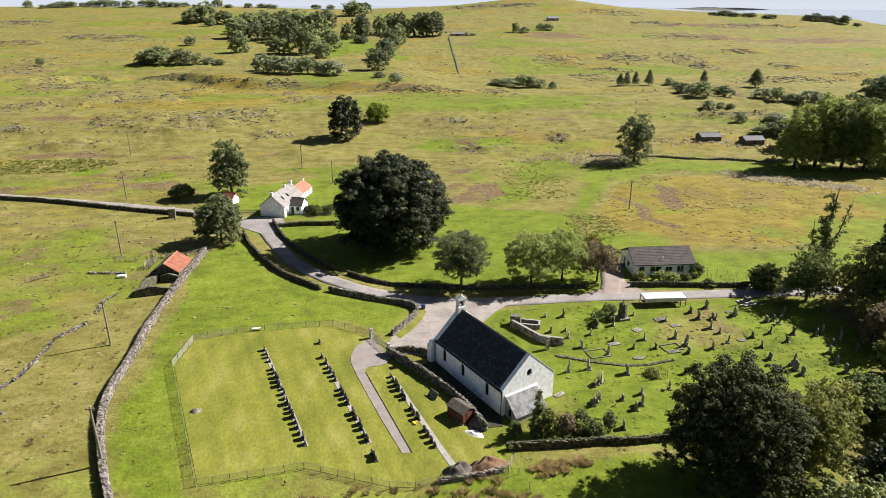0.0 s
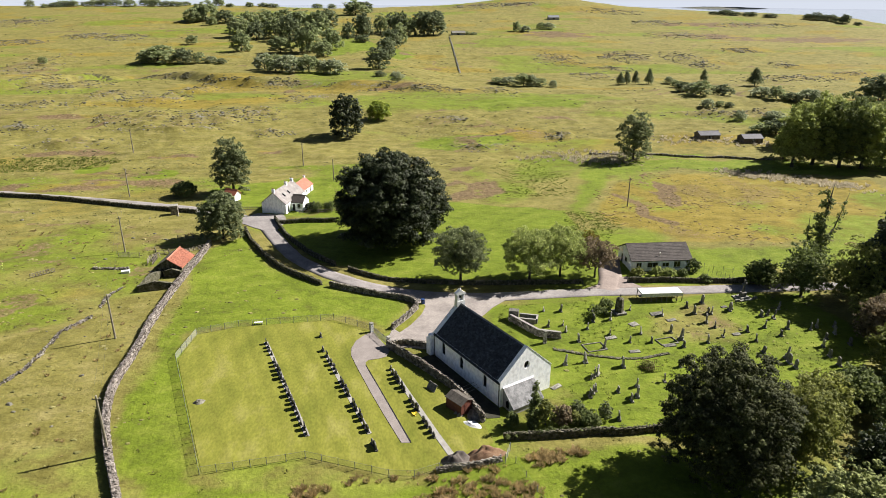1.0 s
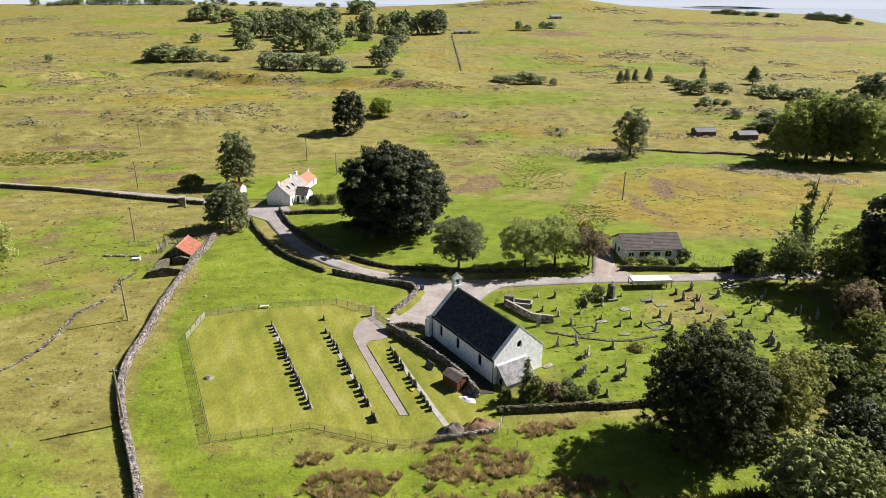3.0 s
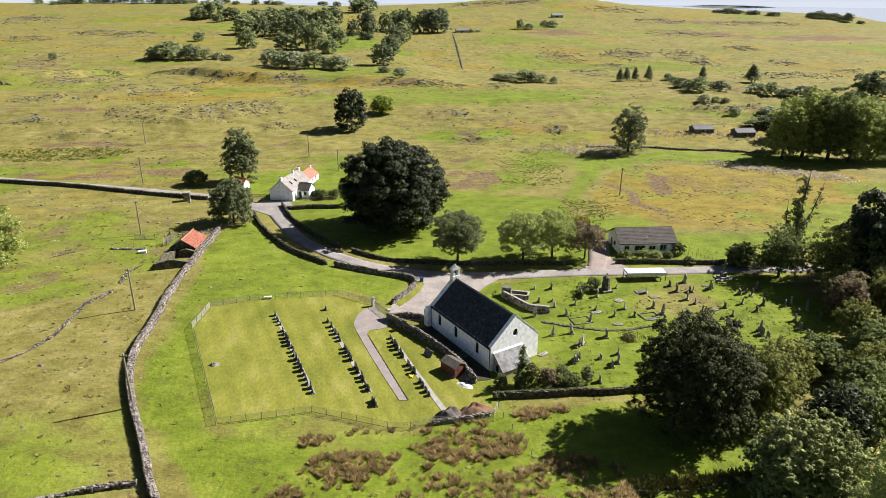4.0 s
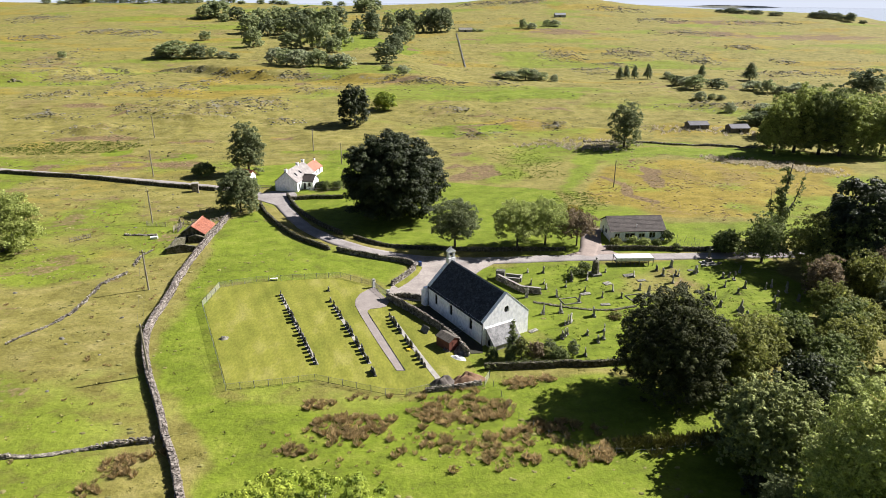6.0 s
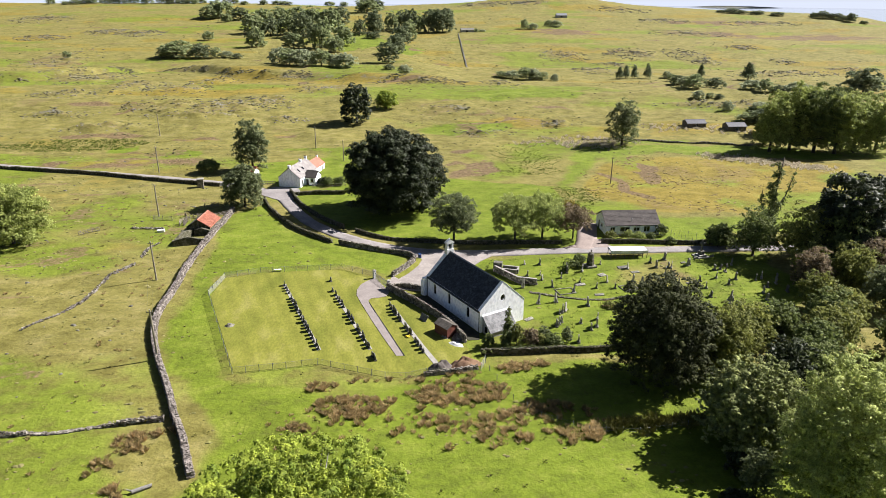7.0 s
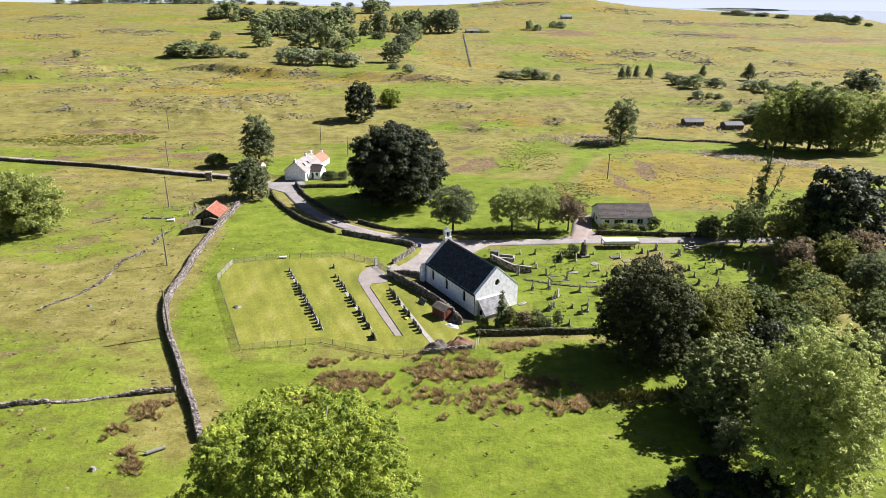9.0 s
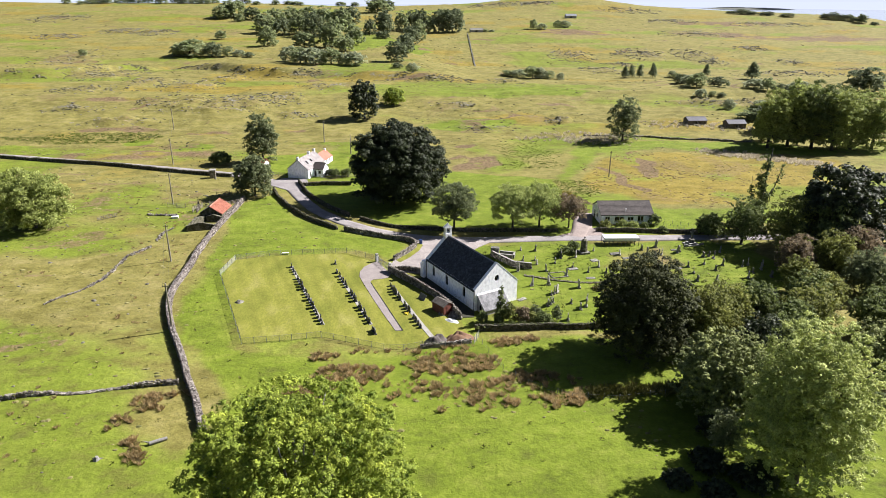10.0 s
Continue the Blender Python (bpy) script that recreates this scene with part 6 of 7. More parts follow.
fence("post_fence", [(84.5, 108.0), (73.5, 116), (73.0, 124)], 2.0, 1.0, "thin field fence behind the bungalow", False, 0.04, 1)
fence("post_fence", [(-31, 168), (-25.6, 167.2)], 0.5, 1.2, "grey garden fence by the cottage", False, 0.06, 2, "wood")
fence("post_fence", [(-14.5, 163.2), (-6, 163.5), (-1, 167)], 1.6, 1.1, "grey garden fence by the cottage", False, 0.05, 2, "wood")
fence("post_fence", [(18.2, 58.2), (19.3, 60.4)], 1.2, 1.3, "short piece of wire fence at the heap", True)
fence("field_fence", [(19.5, 58), (21.5, 50), (24.5, 45.5), (30.0, 41.6), (36.5, 40.4), (46, 41.5)], 2.6, 0.9, "old thin field fence in rough grass", False, 0.05, 2)

# gate of the cemetery
gate = thing("cemetery_gate", 3.9, 91.9, None, -63, "grey iron gate standing between white pillars", "gate")
for x in (-3.0, 2.9):
    p = part("pillar", box(blank(), x - 0.26, x + 0.26, -0.26, 0.26, -0.3, 1.75, 0.03), M["white"], gate)
    part("pillar_cap", box(blank(), x - 0.33, x + 0.33, -0.33, 0.33, 1.752, 1.9, 0.05), M["palestone"], p)
for s in (-1, 1):
    leafg = new("gate_leaf")
    leafg.parent = gate
    leafg.matrix_basis = pose(-2.7 if s < 0 else 2.6, 0, 0.1)
    for k in range(15):
        part("bar", tube(blank(), (-s * (0.1 + k * 0.17), 0, 0), (-s * (0.1 + k * 0.17), 0, 1.35), 0.022, sides=5), M["wire"], leafg)
    for z in (0.15, 1.2):
        part("rail", tube(blank(), (0, 0, z), (-s * 2.55, 0, z), 0.03, sides=5), M["wire"], leafg)

# ---- poles and their cable ----
def pole(x, y, h, lean_x=0.0, arm=True, label="weathered timber utility pole"):
    ob = thing("utility_pole", x, y, None, 0, label, "pole", "utility poles")
    part("shaft", tube(blank(), (0, 0, -0.6), (lean_x, 0, h), 0.19, 0.13, 8), M["pole"], ob)
    if arm:
        part("crossarm", box(blank(), lean_x - 0.5, lean_x + 0.5, -0.12, -0.02, h - 0.5, h - 0.38), M["pole"], ob)
        for dx in (-0.42, 0.0, 0.42):
            part("insulator", tube(blank(), (lean_x + dx, -0.07, h - 0.38), (lean_x + dx, -0.07, h - 0.22), 0.05, 0.035, 6), M["palestone"], ob)
    return (x + lean_x, y, gz(x, y) + h - 0.25)


tops = [pole(-31.6, 65.2, 8.6), pole(-40.3, 96.0, 8.2), pole(-51.6, 138.9, 8.6), pole(-64.2, 185.2, 8.5), pole(-77.2, 235.2, 8.5)]
pole(75.6, 158.6, 8.2), pole(-16.5, 214.0, 8.0), pole(-6, 196, 7.0, 0, False)
for a, b in zip(tops, tops[1:]):
    for dx in (-0.42, 0.42):
        bm = blank()
        n = 10
        q = [Vector(a).lerp(Vector(b), k / n) + Vector((dx, 0, -2.4 * (k / n) * (1 - k / n))) for k in range(n + 1)]
        for s, e in zip(q, q[1:]):
            tube(bm, s, e, 0.012, sides=4)
        tagged(part("cable", bm, M["black"]), "thin sagging overhead cable", "cable", "overhead cables")


# ---- stock pen by the byre ----
def hurdle(x, y, turn, length, bend=0.0, label="grey wooden stock hurdle", rails=5, height=1.3):
    ob = thing("hurdle", x, y, None, turn, label, "hurdle", "stock pen")
    n = 6
    for r in range(rails):
        z = 0.25 + (height - 0.3) * r / (rails - 1)
        bm = blank()
        m = n if bend else 1
        q = [Vector((length * k / m, bend * math.sin(math.pi * k / m), z)) for k in range(m + 1)]
        for s_, e_ in zip(q, q[1:]):
            tube(bm, s_, e_, 0.045, sides=5)
        part("rail", bm, M["pole"], ob)
    for k in (0, 3, 6):
        part("post", tube(blank(), (length * k / n, bend * math.sin(math.pi * k / n) + 0.07, -0.2), (length * k / n, bend * math.sin(math.pi * k / n) + 0.07, height + 0.15), 0.06, sides=6), M["pole"], ob)


hurdle(-43.8, 128.6, 72, 4.6, 0.9, "bent grey stock hurdle beside the byre")
hurdle(-41.4, 136.0, -4, 4.6)
hurdle(-38.4, 147.2, 200, 3.6)
hurdle(-52.0, 135.6, -14, 5.0)
trough = thing("water_trough", -47.2, 124.9, None, 8, "white enamel trough lying in the pasture", "trough")
part("tub", box(blank(), -0.8, 0.8, -0.4, 0.4, -0.05, 0.5, 0.08), M["white"], trough)
part("rim", box(blank(), -0.86, 0.86, -0.46, 0.46, 0.502, 0.56, 0.02), M["white"], trough)

# ---- headstones ----
def headstone(kind, w, h, t, material, label, group):
    """An upright stone on a plinth, built once at the origin, facing +y."""
    ob = new("headstone")
    tagged(ob, label, "headstone", group)
    bm = blank()
    z0 = 0.16
    if kind == "round":
        o = [(-w / 2, z0), (w / 2, z0)] + [(w / 2 * math.cos(a), h - w / 2 * 0.7 + w / 2 * 0.7 * math.sin(a)) for a in np.linspace(0, math.pi, 9)]
    elif kind == "ogee":
        o = [(-w / 2, z0), (w / 2, z0), (w / 2, h * 0.86), (w * 0.32, h * 0.9), (w * 0.16, h * 0.97), (0, h), (-w * 0.16, h * 0.97), (-w * 0.32, h * 0.9), (-w / 2, h * 0.86)]
    else:
        o = [(-w / 2, z0), (w / 2, z0), (w / 2, h), (-w / 2, h)]
    if kind in ("round", "ogee", "flat"):
        prism(bm, o, -t / 2, t / 2)
    elif kind == "cross":
        prism(bm, [(-w * 0.15, z0), (w * 0.15, z0), (w * 0.1, h), (-w * 0.1, h)], -t / 2, t / 2)
        box(bm, -w / 2, w / 2, -t * 0.45, t * 0.45, h * 0.68, h * 0.8)
        n = 14
        for k in range(n):
            a0, a1 = 2 * math.pi * k / n, 2 * math.pi * (k + 1) / n
            prism(bm, [(w * r * math.cos(a), h * 0.74 + w * r * math.sin(a)) for r, a in ((0.3, a0), (0.4, a0), (0.4, a1), (0.3, a1))], -t * 0.3, t * 0.3)
    elif kind == "obelisk":
        tube(bm, (0, 0, z0 + 0.5), (0, 0, h * 0.93), w * 0.42, w * 0.26, 4)
        tube(bm, (0, 0, h * 0.93), (0, 0, h), w * 0.26, 0.02, 4)
        box(bm, -w * 0.42, w * 0.42, -w * 0.42, w * 0.42, z0, z0 + 0.55, 0.03)
    part("slab", bm, material, ob)
    part("plinth", box(blank(), -w * 0.62, w * 0.62, -t * 1.1 - 0.05, t * 1.1 + 0.05, -0.15, z0 + 0.02, 0.015), material, ob)
    return ob


def set_out(models, spots, rng, facing, wobble=6, tilt=2.5, size=(0.85, 1.15)):
    """Copies of the models at the given places; the first of each moves to its own place."""
    used = set()
    for k, spot in enumerate(spots):
        x, y = spot[:2]
        m = models[int(spot[2]) if len(spot) > 2 else rng.randrange(len(models))]
        s = rng.uniform(*size)
        p = pose(x, y, gz(x, y) + 0.03, rng.uniform(-tilt, tilt), rng.uniform(-tilt, tilt), facing + rng.uniform(-wobble, wobble))
        ob = copy_thing(m, p) if m in used else m
        used.add(m)
        ob.matrix_basis = p @ Matrix.Diagonal((s, s, s * rng.uniform(0.9, 1.1), 1))
    for m in models:
        if m not in used:
            for o in (*m.children_recursive, m):
                bpy.data.objects.remove(o)


G = "rows in the new cemetery"
new_stones = lambda: [headstone("round", 0.78, 1.08, 0.13, M["granite"], "polished dark granite headstone with a rounded top", G),
                      headstone("ogee", 0.82, 1.12, 0.13, M["granite"], "polished dark granite headstone with a shaped top", G),
                      headstone("flat", 0.75, 0.98, 0.14, M["granite"], "square dark granite headstone", G),
                      headstone("round", 0.72, 0.95, 0.12, M["oldstone"], "grey granite headstone with a rounded top", G)]
rg = random.Random(21)


def row(ax, ay, bx, by, n, gaps=()):
    """n places along a row, without the gaps."""
    return [(ax + (bx - ax) * k / (n - 1) + rg.uniform(-0.12, 0.12), ay + (by - ay) * k / (n - 1) + rg.uniform(-0.15, 0.15)) for k in range(n) if k not in gaps]


set_out(new_stones(), row(-15.0, 91.6, -7.1, 66.7, 22, (4,)), rg, 107)
set_out(new_stones(), [(-6.2, 93.4), (-5.6, 88.6)] + row(-4.9, 86.7, 1.1, 66.5, 17, (5, 10)) + [(1.6, 63.7), (2.0, 62.7), (1.9, 63.2)], rg, 107)
set_out(new_stones(), row(5.1, 81.9, 9.9, 64.4, 15, (6, 10)), rg, 107)

# kerbs under the rows, plain concrete strips
for name, a, b in (("plinth_strip", (-15.2, 92.3), (-6.9, 66.2)), ("plinth_strip", (-5.1, 87.3), (1.3, 66.0))):
    d = math.atan2(b[1] - a[1], b[0] - a[0])
    nx_, ny_ = -math.sin(d) * 0.32, math.cos(d) * 0.32
    sheet(name, [(a[0] + nx_, a[1] + ny_), (a[0] - nx_, a[1] - ny_), (b[0] - nx_, b[1] - ny_), (b[0] + nx_, b[1] + ny_)], M["concrete"], 0.09, "narrow concrete strip under a row of headstones", "strip", 4)

O = "old graveyard stones"
old = lambda: [headstone("round", 0.72, 1.25, 0.14, M["oldstone"], "weathered lichened headstone leaning in the grass", O),
               headstone("flat", 0.66, 1.05, 0.15, M["oldstone"], "weathered square headstone in the grass", O),
               headstone("ogee", 0.8, 1.5, 0.16, M["palestone"], "tall pale headstone with a shaped top", O),
               headstone("obelisk", 0.62, 2.1, 0.3, M["palestone"], "pale stone obelisk grave marker", O),
               headstone("cross", 0.9, 1.7, 0.16, M["oldstone"], "ringed stone cross grave marker", O)]
north = [(34.7, 98.9, 1), (37.9, 98.5, 0), (33.9, 93.0, 1), (36.6, 93.1, 1), (36.4, 90.7, 1), (40.6, 91.3, 2), (42.5, 93.8, 0), (43.0, 95.4, 4), (45.9, 94.1, 2), (37.6, 87.1, 2), (41.1, 84.4, 3), (43.7, 88.7, 1), (46.2, 85.8, 0),
         (49.3, 88.4, 2), (49.8, 85.2, 1), (54.7, 88.2, 2), (55.3, 85.5, 3), (54.6, 83.1, 0), (56.1, 94.5, 2), (51.0, 97.4, 1)]
east = [(62.1, 97.0, 0), (62.4, 94.5, 2), (65.9, 98.4, 2), (64.9, 94.2, 0), (65.4, 93.9, 2), (62.8, 90.8, 2), (63.4, 88.9, 0), (59.5, 84.0, 2), (63.1, 85.6, 4), (69.5, 94.8, 2), (70.3, 95.3, 0), (68.3, 86.7, 1), (67.9, 83.3, 0), (75.5, 92.1, 0),
        (74.1, 91.8, 1), (76.0, 90.9, 4), (79.1, 94.2, 2), (72.3, 87.8, 0), (73.2, 84.4, 1), (79.8, 85.8, 2), (81.6, 86.7, 2), (80.3, 82.4, 0)]
south = [(32.9, 80.0, 3), (36.4, 80.3, 3), (35.7, 75.5, 1), (36.4, 76.1, 2), (37.1, 76.6, 2), (33.8, 70.8, 1), (34.6, 71.6, 2), (35.2, 72.3, 2), (42.0, 78.3, 2), (51.1, 77.2, 2), (46.6, 73.3, 4), (41.8, 72.6, 2), (38.4, 71.5, 1), (39.5, 68.9, 2), (40.8, 70.0, 2), (36.0, 65.0, 0)]
shade = [(82.9, 83.8, 2), (82.9, 80.0, 0), (69.5, 77.3, 3), (69.0, 75.9, 2), (69.1, 74.4, 2), (76.8, 76.8, 2), (76.4, 74.0, 0), (78.3, 71.1, 2), (76, 86.8, 0), (78, 80, 2), (84.5, 86, 0), (53.2, 77.0, 1), (66.8, 79.5, 0)]
for spots in (north, east, south, shade):
    set_out(old(), spots, rg, 75, 16, 6, (0.85, 1.25))
# fallen slabs and kerbed lairs
for x, y, w, d, a in ((43.5, 87.6, 2.0, 0.9, 10), (55.3, 95.2, 2.4, 1.2, 5), (56.9, 92.5, 1.8, 0.8, 12), (52.4, 83.8, 2.2, 0.9, 4), (45.7, 82.6, 1.8, 0.8, 0), (49.4, 91.8, 1.6, 1.3, 20), (65.8, 86.0, 1.4, 0.8, 5), (29.6, 74.0, 1.8, 0.8, 30), (69.2, 96.2, 1.2, 0.7, 10)):
    tagged(part("grave_slab", box(blank(), -w / 2, w / 2, -d / 2, d / 2, -0.1, 0.16, 0.03), M["oldstone"]), "lichened flat grave slab lying in the grass", "grave slab", "flat slabs").matrix_basis = pose(x, y, gz(x, y), 2, -2, a)
for x, y, w, d, a in ((39.6, 84.9, 3.6, 2.6, 8), (52.6, 85.2, 3.4, 2.2, 8)):
    ob = thing("kerbed_lair", x, y, None, a, "grave plot edged with pale stone kerbs", "grave plot")
    for b in ((-w / 2, w / 2, -d / 2, -d / 2 + 0.16), (-w / 2, w / 2, d / 2 - 0.16, d / 2), (-w / 2, -w / 2 + 0.16, -d / 2 + 0.161, d / 2 - 0.161), (w / 2 - 0.16, w / 2, -d / 2 + 0.161, d / 2 - 0.161)):
        part("kerb", box(blank(), *b, -0.1, 0.17, 0.02), M["oldstone"], ob)
lair = thing("railed_lair", 45.8, 77.2, None, 4, "rusty iron railing round an old overgrown grave", "railing")
for k in range(11):
    for y in (-1.0, 1.0):
        part("bar", tube(blank(), (-1.8 + k * 0.36, y, -0.1), (-1.8 + k * 0.36, y, 1.1), 0.025, sides=5), M["clay"], lair)
for y in (-1.0, 1.0):
    part("rail", tube(blank(), (-1.8, y, 0.95), (1.8, y, 0.95), 0.03, sides=5), M["clay"], lair)
for x in (-1.8, 1.8):
    part("rail", tube(blank(), (x, -1.0, 0.95), (x, 1.0, 0.95), 0.03, sides=5), M["clay"], lair)
monument = thing("monument", 48.4, 96.4, None, 10, "tall dark stone monument with a pointed top and ivy", "monument")
part("shaft", tube(tube(blank(), (0, 0, 0.3), (0, 0, 3.0), 0.85, 0.68, 8), (0, 0, 3.0), (0, 0, 3.3), 0.68, 0.3, 8), M["mossy"], monument)
part("base", box(blank(), -1.1, 1.1, -1.1, 1.1, -0.3, 0.45, 0.06), M["oldstone"], monument)
part("finial", box(box(blank(), -0.06, 0.06, -0.06, 0.06, 3.25, 3.9), -0.2, 0.2, -0.05, 0.05, 3.6, 3.7), M["oldstone"], monument)
for k, (x, y, h, w) in enumerate(((43.8, 96.6, 1.9, 3.0), (45.6, 96.2, 1.5, 2.4), (42.6, 94.6, 1.5, 1.6))):
    tree("shrub", x, y, h, w, "mid", "dark ivy and briars over old graves", 140 + k, 18, 0.15, 60, 0.36, -0.9, 0.0, category="shrub", limbs=3)
war = thing("war_memorial", 74.8, 99.4, None, 10, "grey stone cross memorial on a stepped base", "memorial")
part("step", box(blank(), -1.5, 1.5, -1.3, 1.3, -0.2, 0.22, 0.03), M["palestone"], war)
part("step", box(blank(), -1.0, 1.0, -0.85, 0.85, 0.224, 0.5, 0.03), M["palestone"], war)
part("plinth", box(blank(), -0.55, 0.55, -0.45, 0.45, 0.504, 1.35, 0.05), M["oldstone"], war)
bm = blank()
prism(bm, [(-0.24, 1.354), (0.24, 1.354), (0.16, 3.9), (-0.16, 3.9)], -0.13, 0.13)
box(bm, -0.62, 0.62, -0.12, 0.12, 2.95, 3.25)
part("cross", bm, M["oldstone"], war)
for s in (-1, 1):
    part("side_wall", box(blank(), s * 1.55 if s > 0 else -2.6, 2.6 if s > 0 else s * 1.55, -1.2, -0.9, -0.2, 0.5, 0.03), M["palestone"], war)

slab = thing("leaning_slab", 10.6, 75.6, None, -57, "grey stone slab leaning on the cemetery wall", "slab")
part("slab", box(blank(), -0.9, 0.9, -0.06, 0.06, 0, 1.3, 0.02), M["oldstone"], slab).matrix_basis = pose(0, 0, -0.05, -34, 0, 0)
for k in range(3):
    rail = thing("iron_rail", 15.2 + 0.28 * k, 74.6 - 0.7 * k, None, 30, "thin pale iron rail in the church's shade", "rail", "rails beside the church")
    part("bar", tube(blank(), (0, 0, 0.75), (3.0, 0, 0.75), 0.03, sides=6), M["concrete"], rail)
    for x in (0.1, 2.9):
        part("post", tube(blank(), (x, 0, -0.1), (x, 0, 0.76), 0.03, sides=6), M["concrete"], rail)

# long low shelter with a white roof by the lane
sh = thing("shelter", 58.5, 101.2, None, -4, "long low shelter with a white roof and fringed front", "shelter")
part("roof", prism(blank(), [(-4.1, 1.62), (4.1, 1.62), (4.0, 1.82), (-4.0, 1.82)], -1.3, 1.3), M["white"], sh)
for k in range(46):
    x = -4.0 + k * 0.178
    part("fringe", box(blank(), x - 0.075, x + 0.075, -1.325, -1.295, 1.12 + 0.06 * math.sin(k * 2.3), 1.61), M["white"], sh)
for k in range(9):
    x = -4.0 + k * 1.0
    part("leg", box(blank(), x - 0.06, x + 0.06, -1.28, -1.16, -0.2, 1.6), M["wood"], sh)
    part("leg", box(blank(), x - 0.06, x + 0.06, 1.16, 1.28, -0.2, 1.6), M["wood"], sh)
part("bench", box(blank(), -3.9, 3.9, 0.2, 0.9, 0.4, 0.5), M["black"], sh)

# ---- red shed and clutter by the cemetery wall ----
rs = thing("garden_shed", 12.4, 71.2, None, -56, "small red-stained timber shed with a felt roof", "shed")
part("wall", wall_with(blank(), 3.2, -0.1, 1.75, 0.06, []), M["redwood"], rs)
bm = wall_with(blank(), 3.2, -0.1, 1.75, 0.06, [])
bmesh.ops.translate(bm, vec=(0, 2.2, 0), verts=bm.verts)
part("wall", bm, M["redwood"], rs)
for x in (0.003, 3.137):
    bm = wall_with(blank(), 2.26, -0.1, 1.75, 0.06, [], 2.3)
    bmesh.ops.transform(bm, matrix=Matrix(((0, 1, 0, x), (1, 0, 0, 0), (0, 0, 1, 0), (0, 0, 0, 1))), verts=bm.verts)
    bmesh.ops.recalc_face_normals(bm, faces=bm.faces[:])
    part("end_wall", bm, M["redwood"], rs)
for s in (0, 1):
    y0 = -0.12 if s == 0 else 2.38
    bm = prism(blank(), [(y0, 1.70), (1.13, 2.33), (1.13, 2.39), (y0, 1.76)], -0.12, 3.32)
    bmesh.ops.transform(bm, matrix=Matrix(((0, 1, 0, 0), (1, 0, 0, 0), (0, 0, 1, 0), (0, 0, 0, 1))), verts=bm.verts)
    bmesh.ops.recalc_face_normals(bm, faces=bm.faces[:])
    part("roof", bm, M["bark"], rs, "brown felt roof")
part("door", box(blank(), 3.2, 3.23, 0.7, 1.5, 0.0, 1.7), M["redwood"], rs)
mound("soil_mound", 12.0, 59.2, gz(12, 59.2), 2.0, 1.5, 1.5, M["soil"], 10, 1, "grey heap of soil and ash", "heap")
mound("spoil_mound", 15.8, 59.9, gz(15.8, 59.9), 2.7, 1.3, 1.3, M["clay"], 8, 2, "reddish heap of spoil and turf", "heap")
mound("tarpaulin", 15.5, 66.6, gz(15.5, 66.6), 1.5, 0.8, 0.35, M["white"], -40, 3, "crumpled white tarpaulin on the grass", "tarpaulin")
mound("rubble", 16.2, 68.5, gz(16.2, 68.5), 1.2, 1.6, 0.9, M["stone"], 20, 4, "heap of tumbled wall stones", "rubble")
for x, y, s in ((14.1, 68.9, 0.5), (13.6, 69.4, 0.35)):
    mound("bag", x, y, gz(x, y) + 0.05, s, s * 0.8, s, M["palestone"], 30, 5, "pale rubble bag beside the shed", "bag")
fl = thing("flowers", 7.6, 69.8, None, 0, "yellow flowers laid at a grave", "flowers")
bm = blank()
for k in range(40):
    a, r = RNG.uniform(0, 6.28), RNG.random() * 0.45
    bmesh.ops.create_icosphere(bm, subdivisions=1, radius=0.08, matrix=pose(r * math.cos(a), r * math.sin(a), 0.12 + 0.18 * RNG.random()))
part("bloom", bm, M["petal"], fl)
bench = thing("table_grave", -17.2, 98.9, None, 5, "pale flat bench at the cemetery fence", "bench")
part("top", box(blank(), -0.75, 0.75, -0.25, 0.25, 0.38, 0.47, 0.02), M["white"], bench)
for x in (-0.6, 0.6):
    part("leg", box(blank(), x - 0.06, x + 0.06, -0.2, 0.2, -0.1, 0.38), M["palestone"], bench)
mound("boulder", -22.6, 75.4, gz(-22.6, 75.4), 0.9, 0.6, 0.55, M["rock"], 20, 6, "pale boulder on the cemetery lawn", "boulder")
binb = thing("wheelie_bin", 12.6, 104.8, None, 20, "blue wheeled rubbish bin by the wall", "bin")
part("body", box(blank(), -0.28, 0.28, -0.34, 0.34, 0.08, 0.98, 0.04), M["blue"], binb)
part("lid", box(blank(), -0.3, 0.3, -0.37, 0.37, 0.982, 1.05, 0.02), M["blue"], binb)
for x in (-0.25, 0.25):
    part("wheel", tube(blank(), (x - 0.03, 0.3, 0.1), (x + 0.03, 0.3, 0.1), 0.1, sides=10), M["black"], binb)
# capped stone block standing in for a small stone hut
st = thing("stone_pillar", -47.4, 167.2, None, 10, "square stone block standing in for a small hut beside the lane", "pillar")
part("shaft", box(blank(), -0.9, 0.9, -0.9, 0.9, -0.3, 2.3, 0.08), M["stone"], st)
part("cap", box(blank(), -1.0, 1.0, -1.0, 1.0, 2.302, 2.6, 0.08), M["palestone"], st)
log = thing("fallen_log", -25.6, 36.3, None, 24, "pale dead log lying in the pasture", "log")
part("trunk", tube(blank(), (-1.1, 0, 0.25), (1.1, 0, 0.3), 0.26, 0.2, 9), M["paleb"], log)
part("stub", tube(blank(), (-1.0, 0, 0.3), (-1.6, 0.4, 0.5), 0.15, 0.05, 6), M["paleb"], log)
stump = thing("tree_stump", -32.2, 33.6, None, 0, "pale rotten stump in the pasture", "stump")
part("roots", tube(tube(tube(blank(), (0, 0, -0.1), (0.1, 0, 0.5), 0.45, 0.2, 7), (0, 0, 0.1), (0.7, 0.3, 0.0), 0.2, 0.05, 6), (0, 0, 0.1), (-0.6, 0.4, 0.0), 0.2, 0.05, 6), M["paleb"], stump)

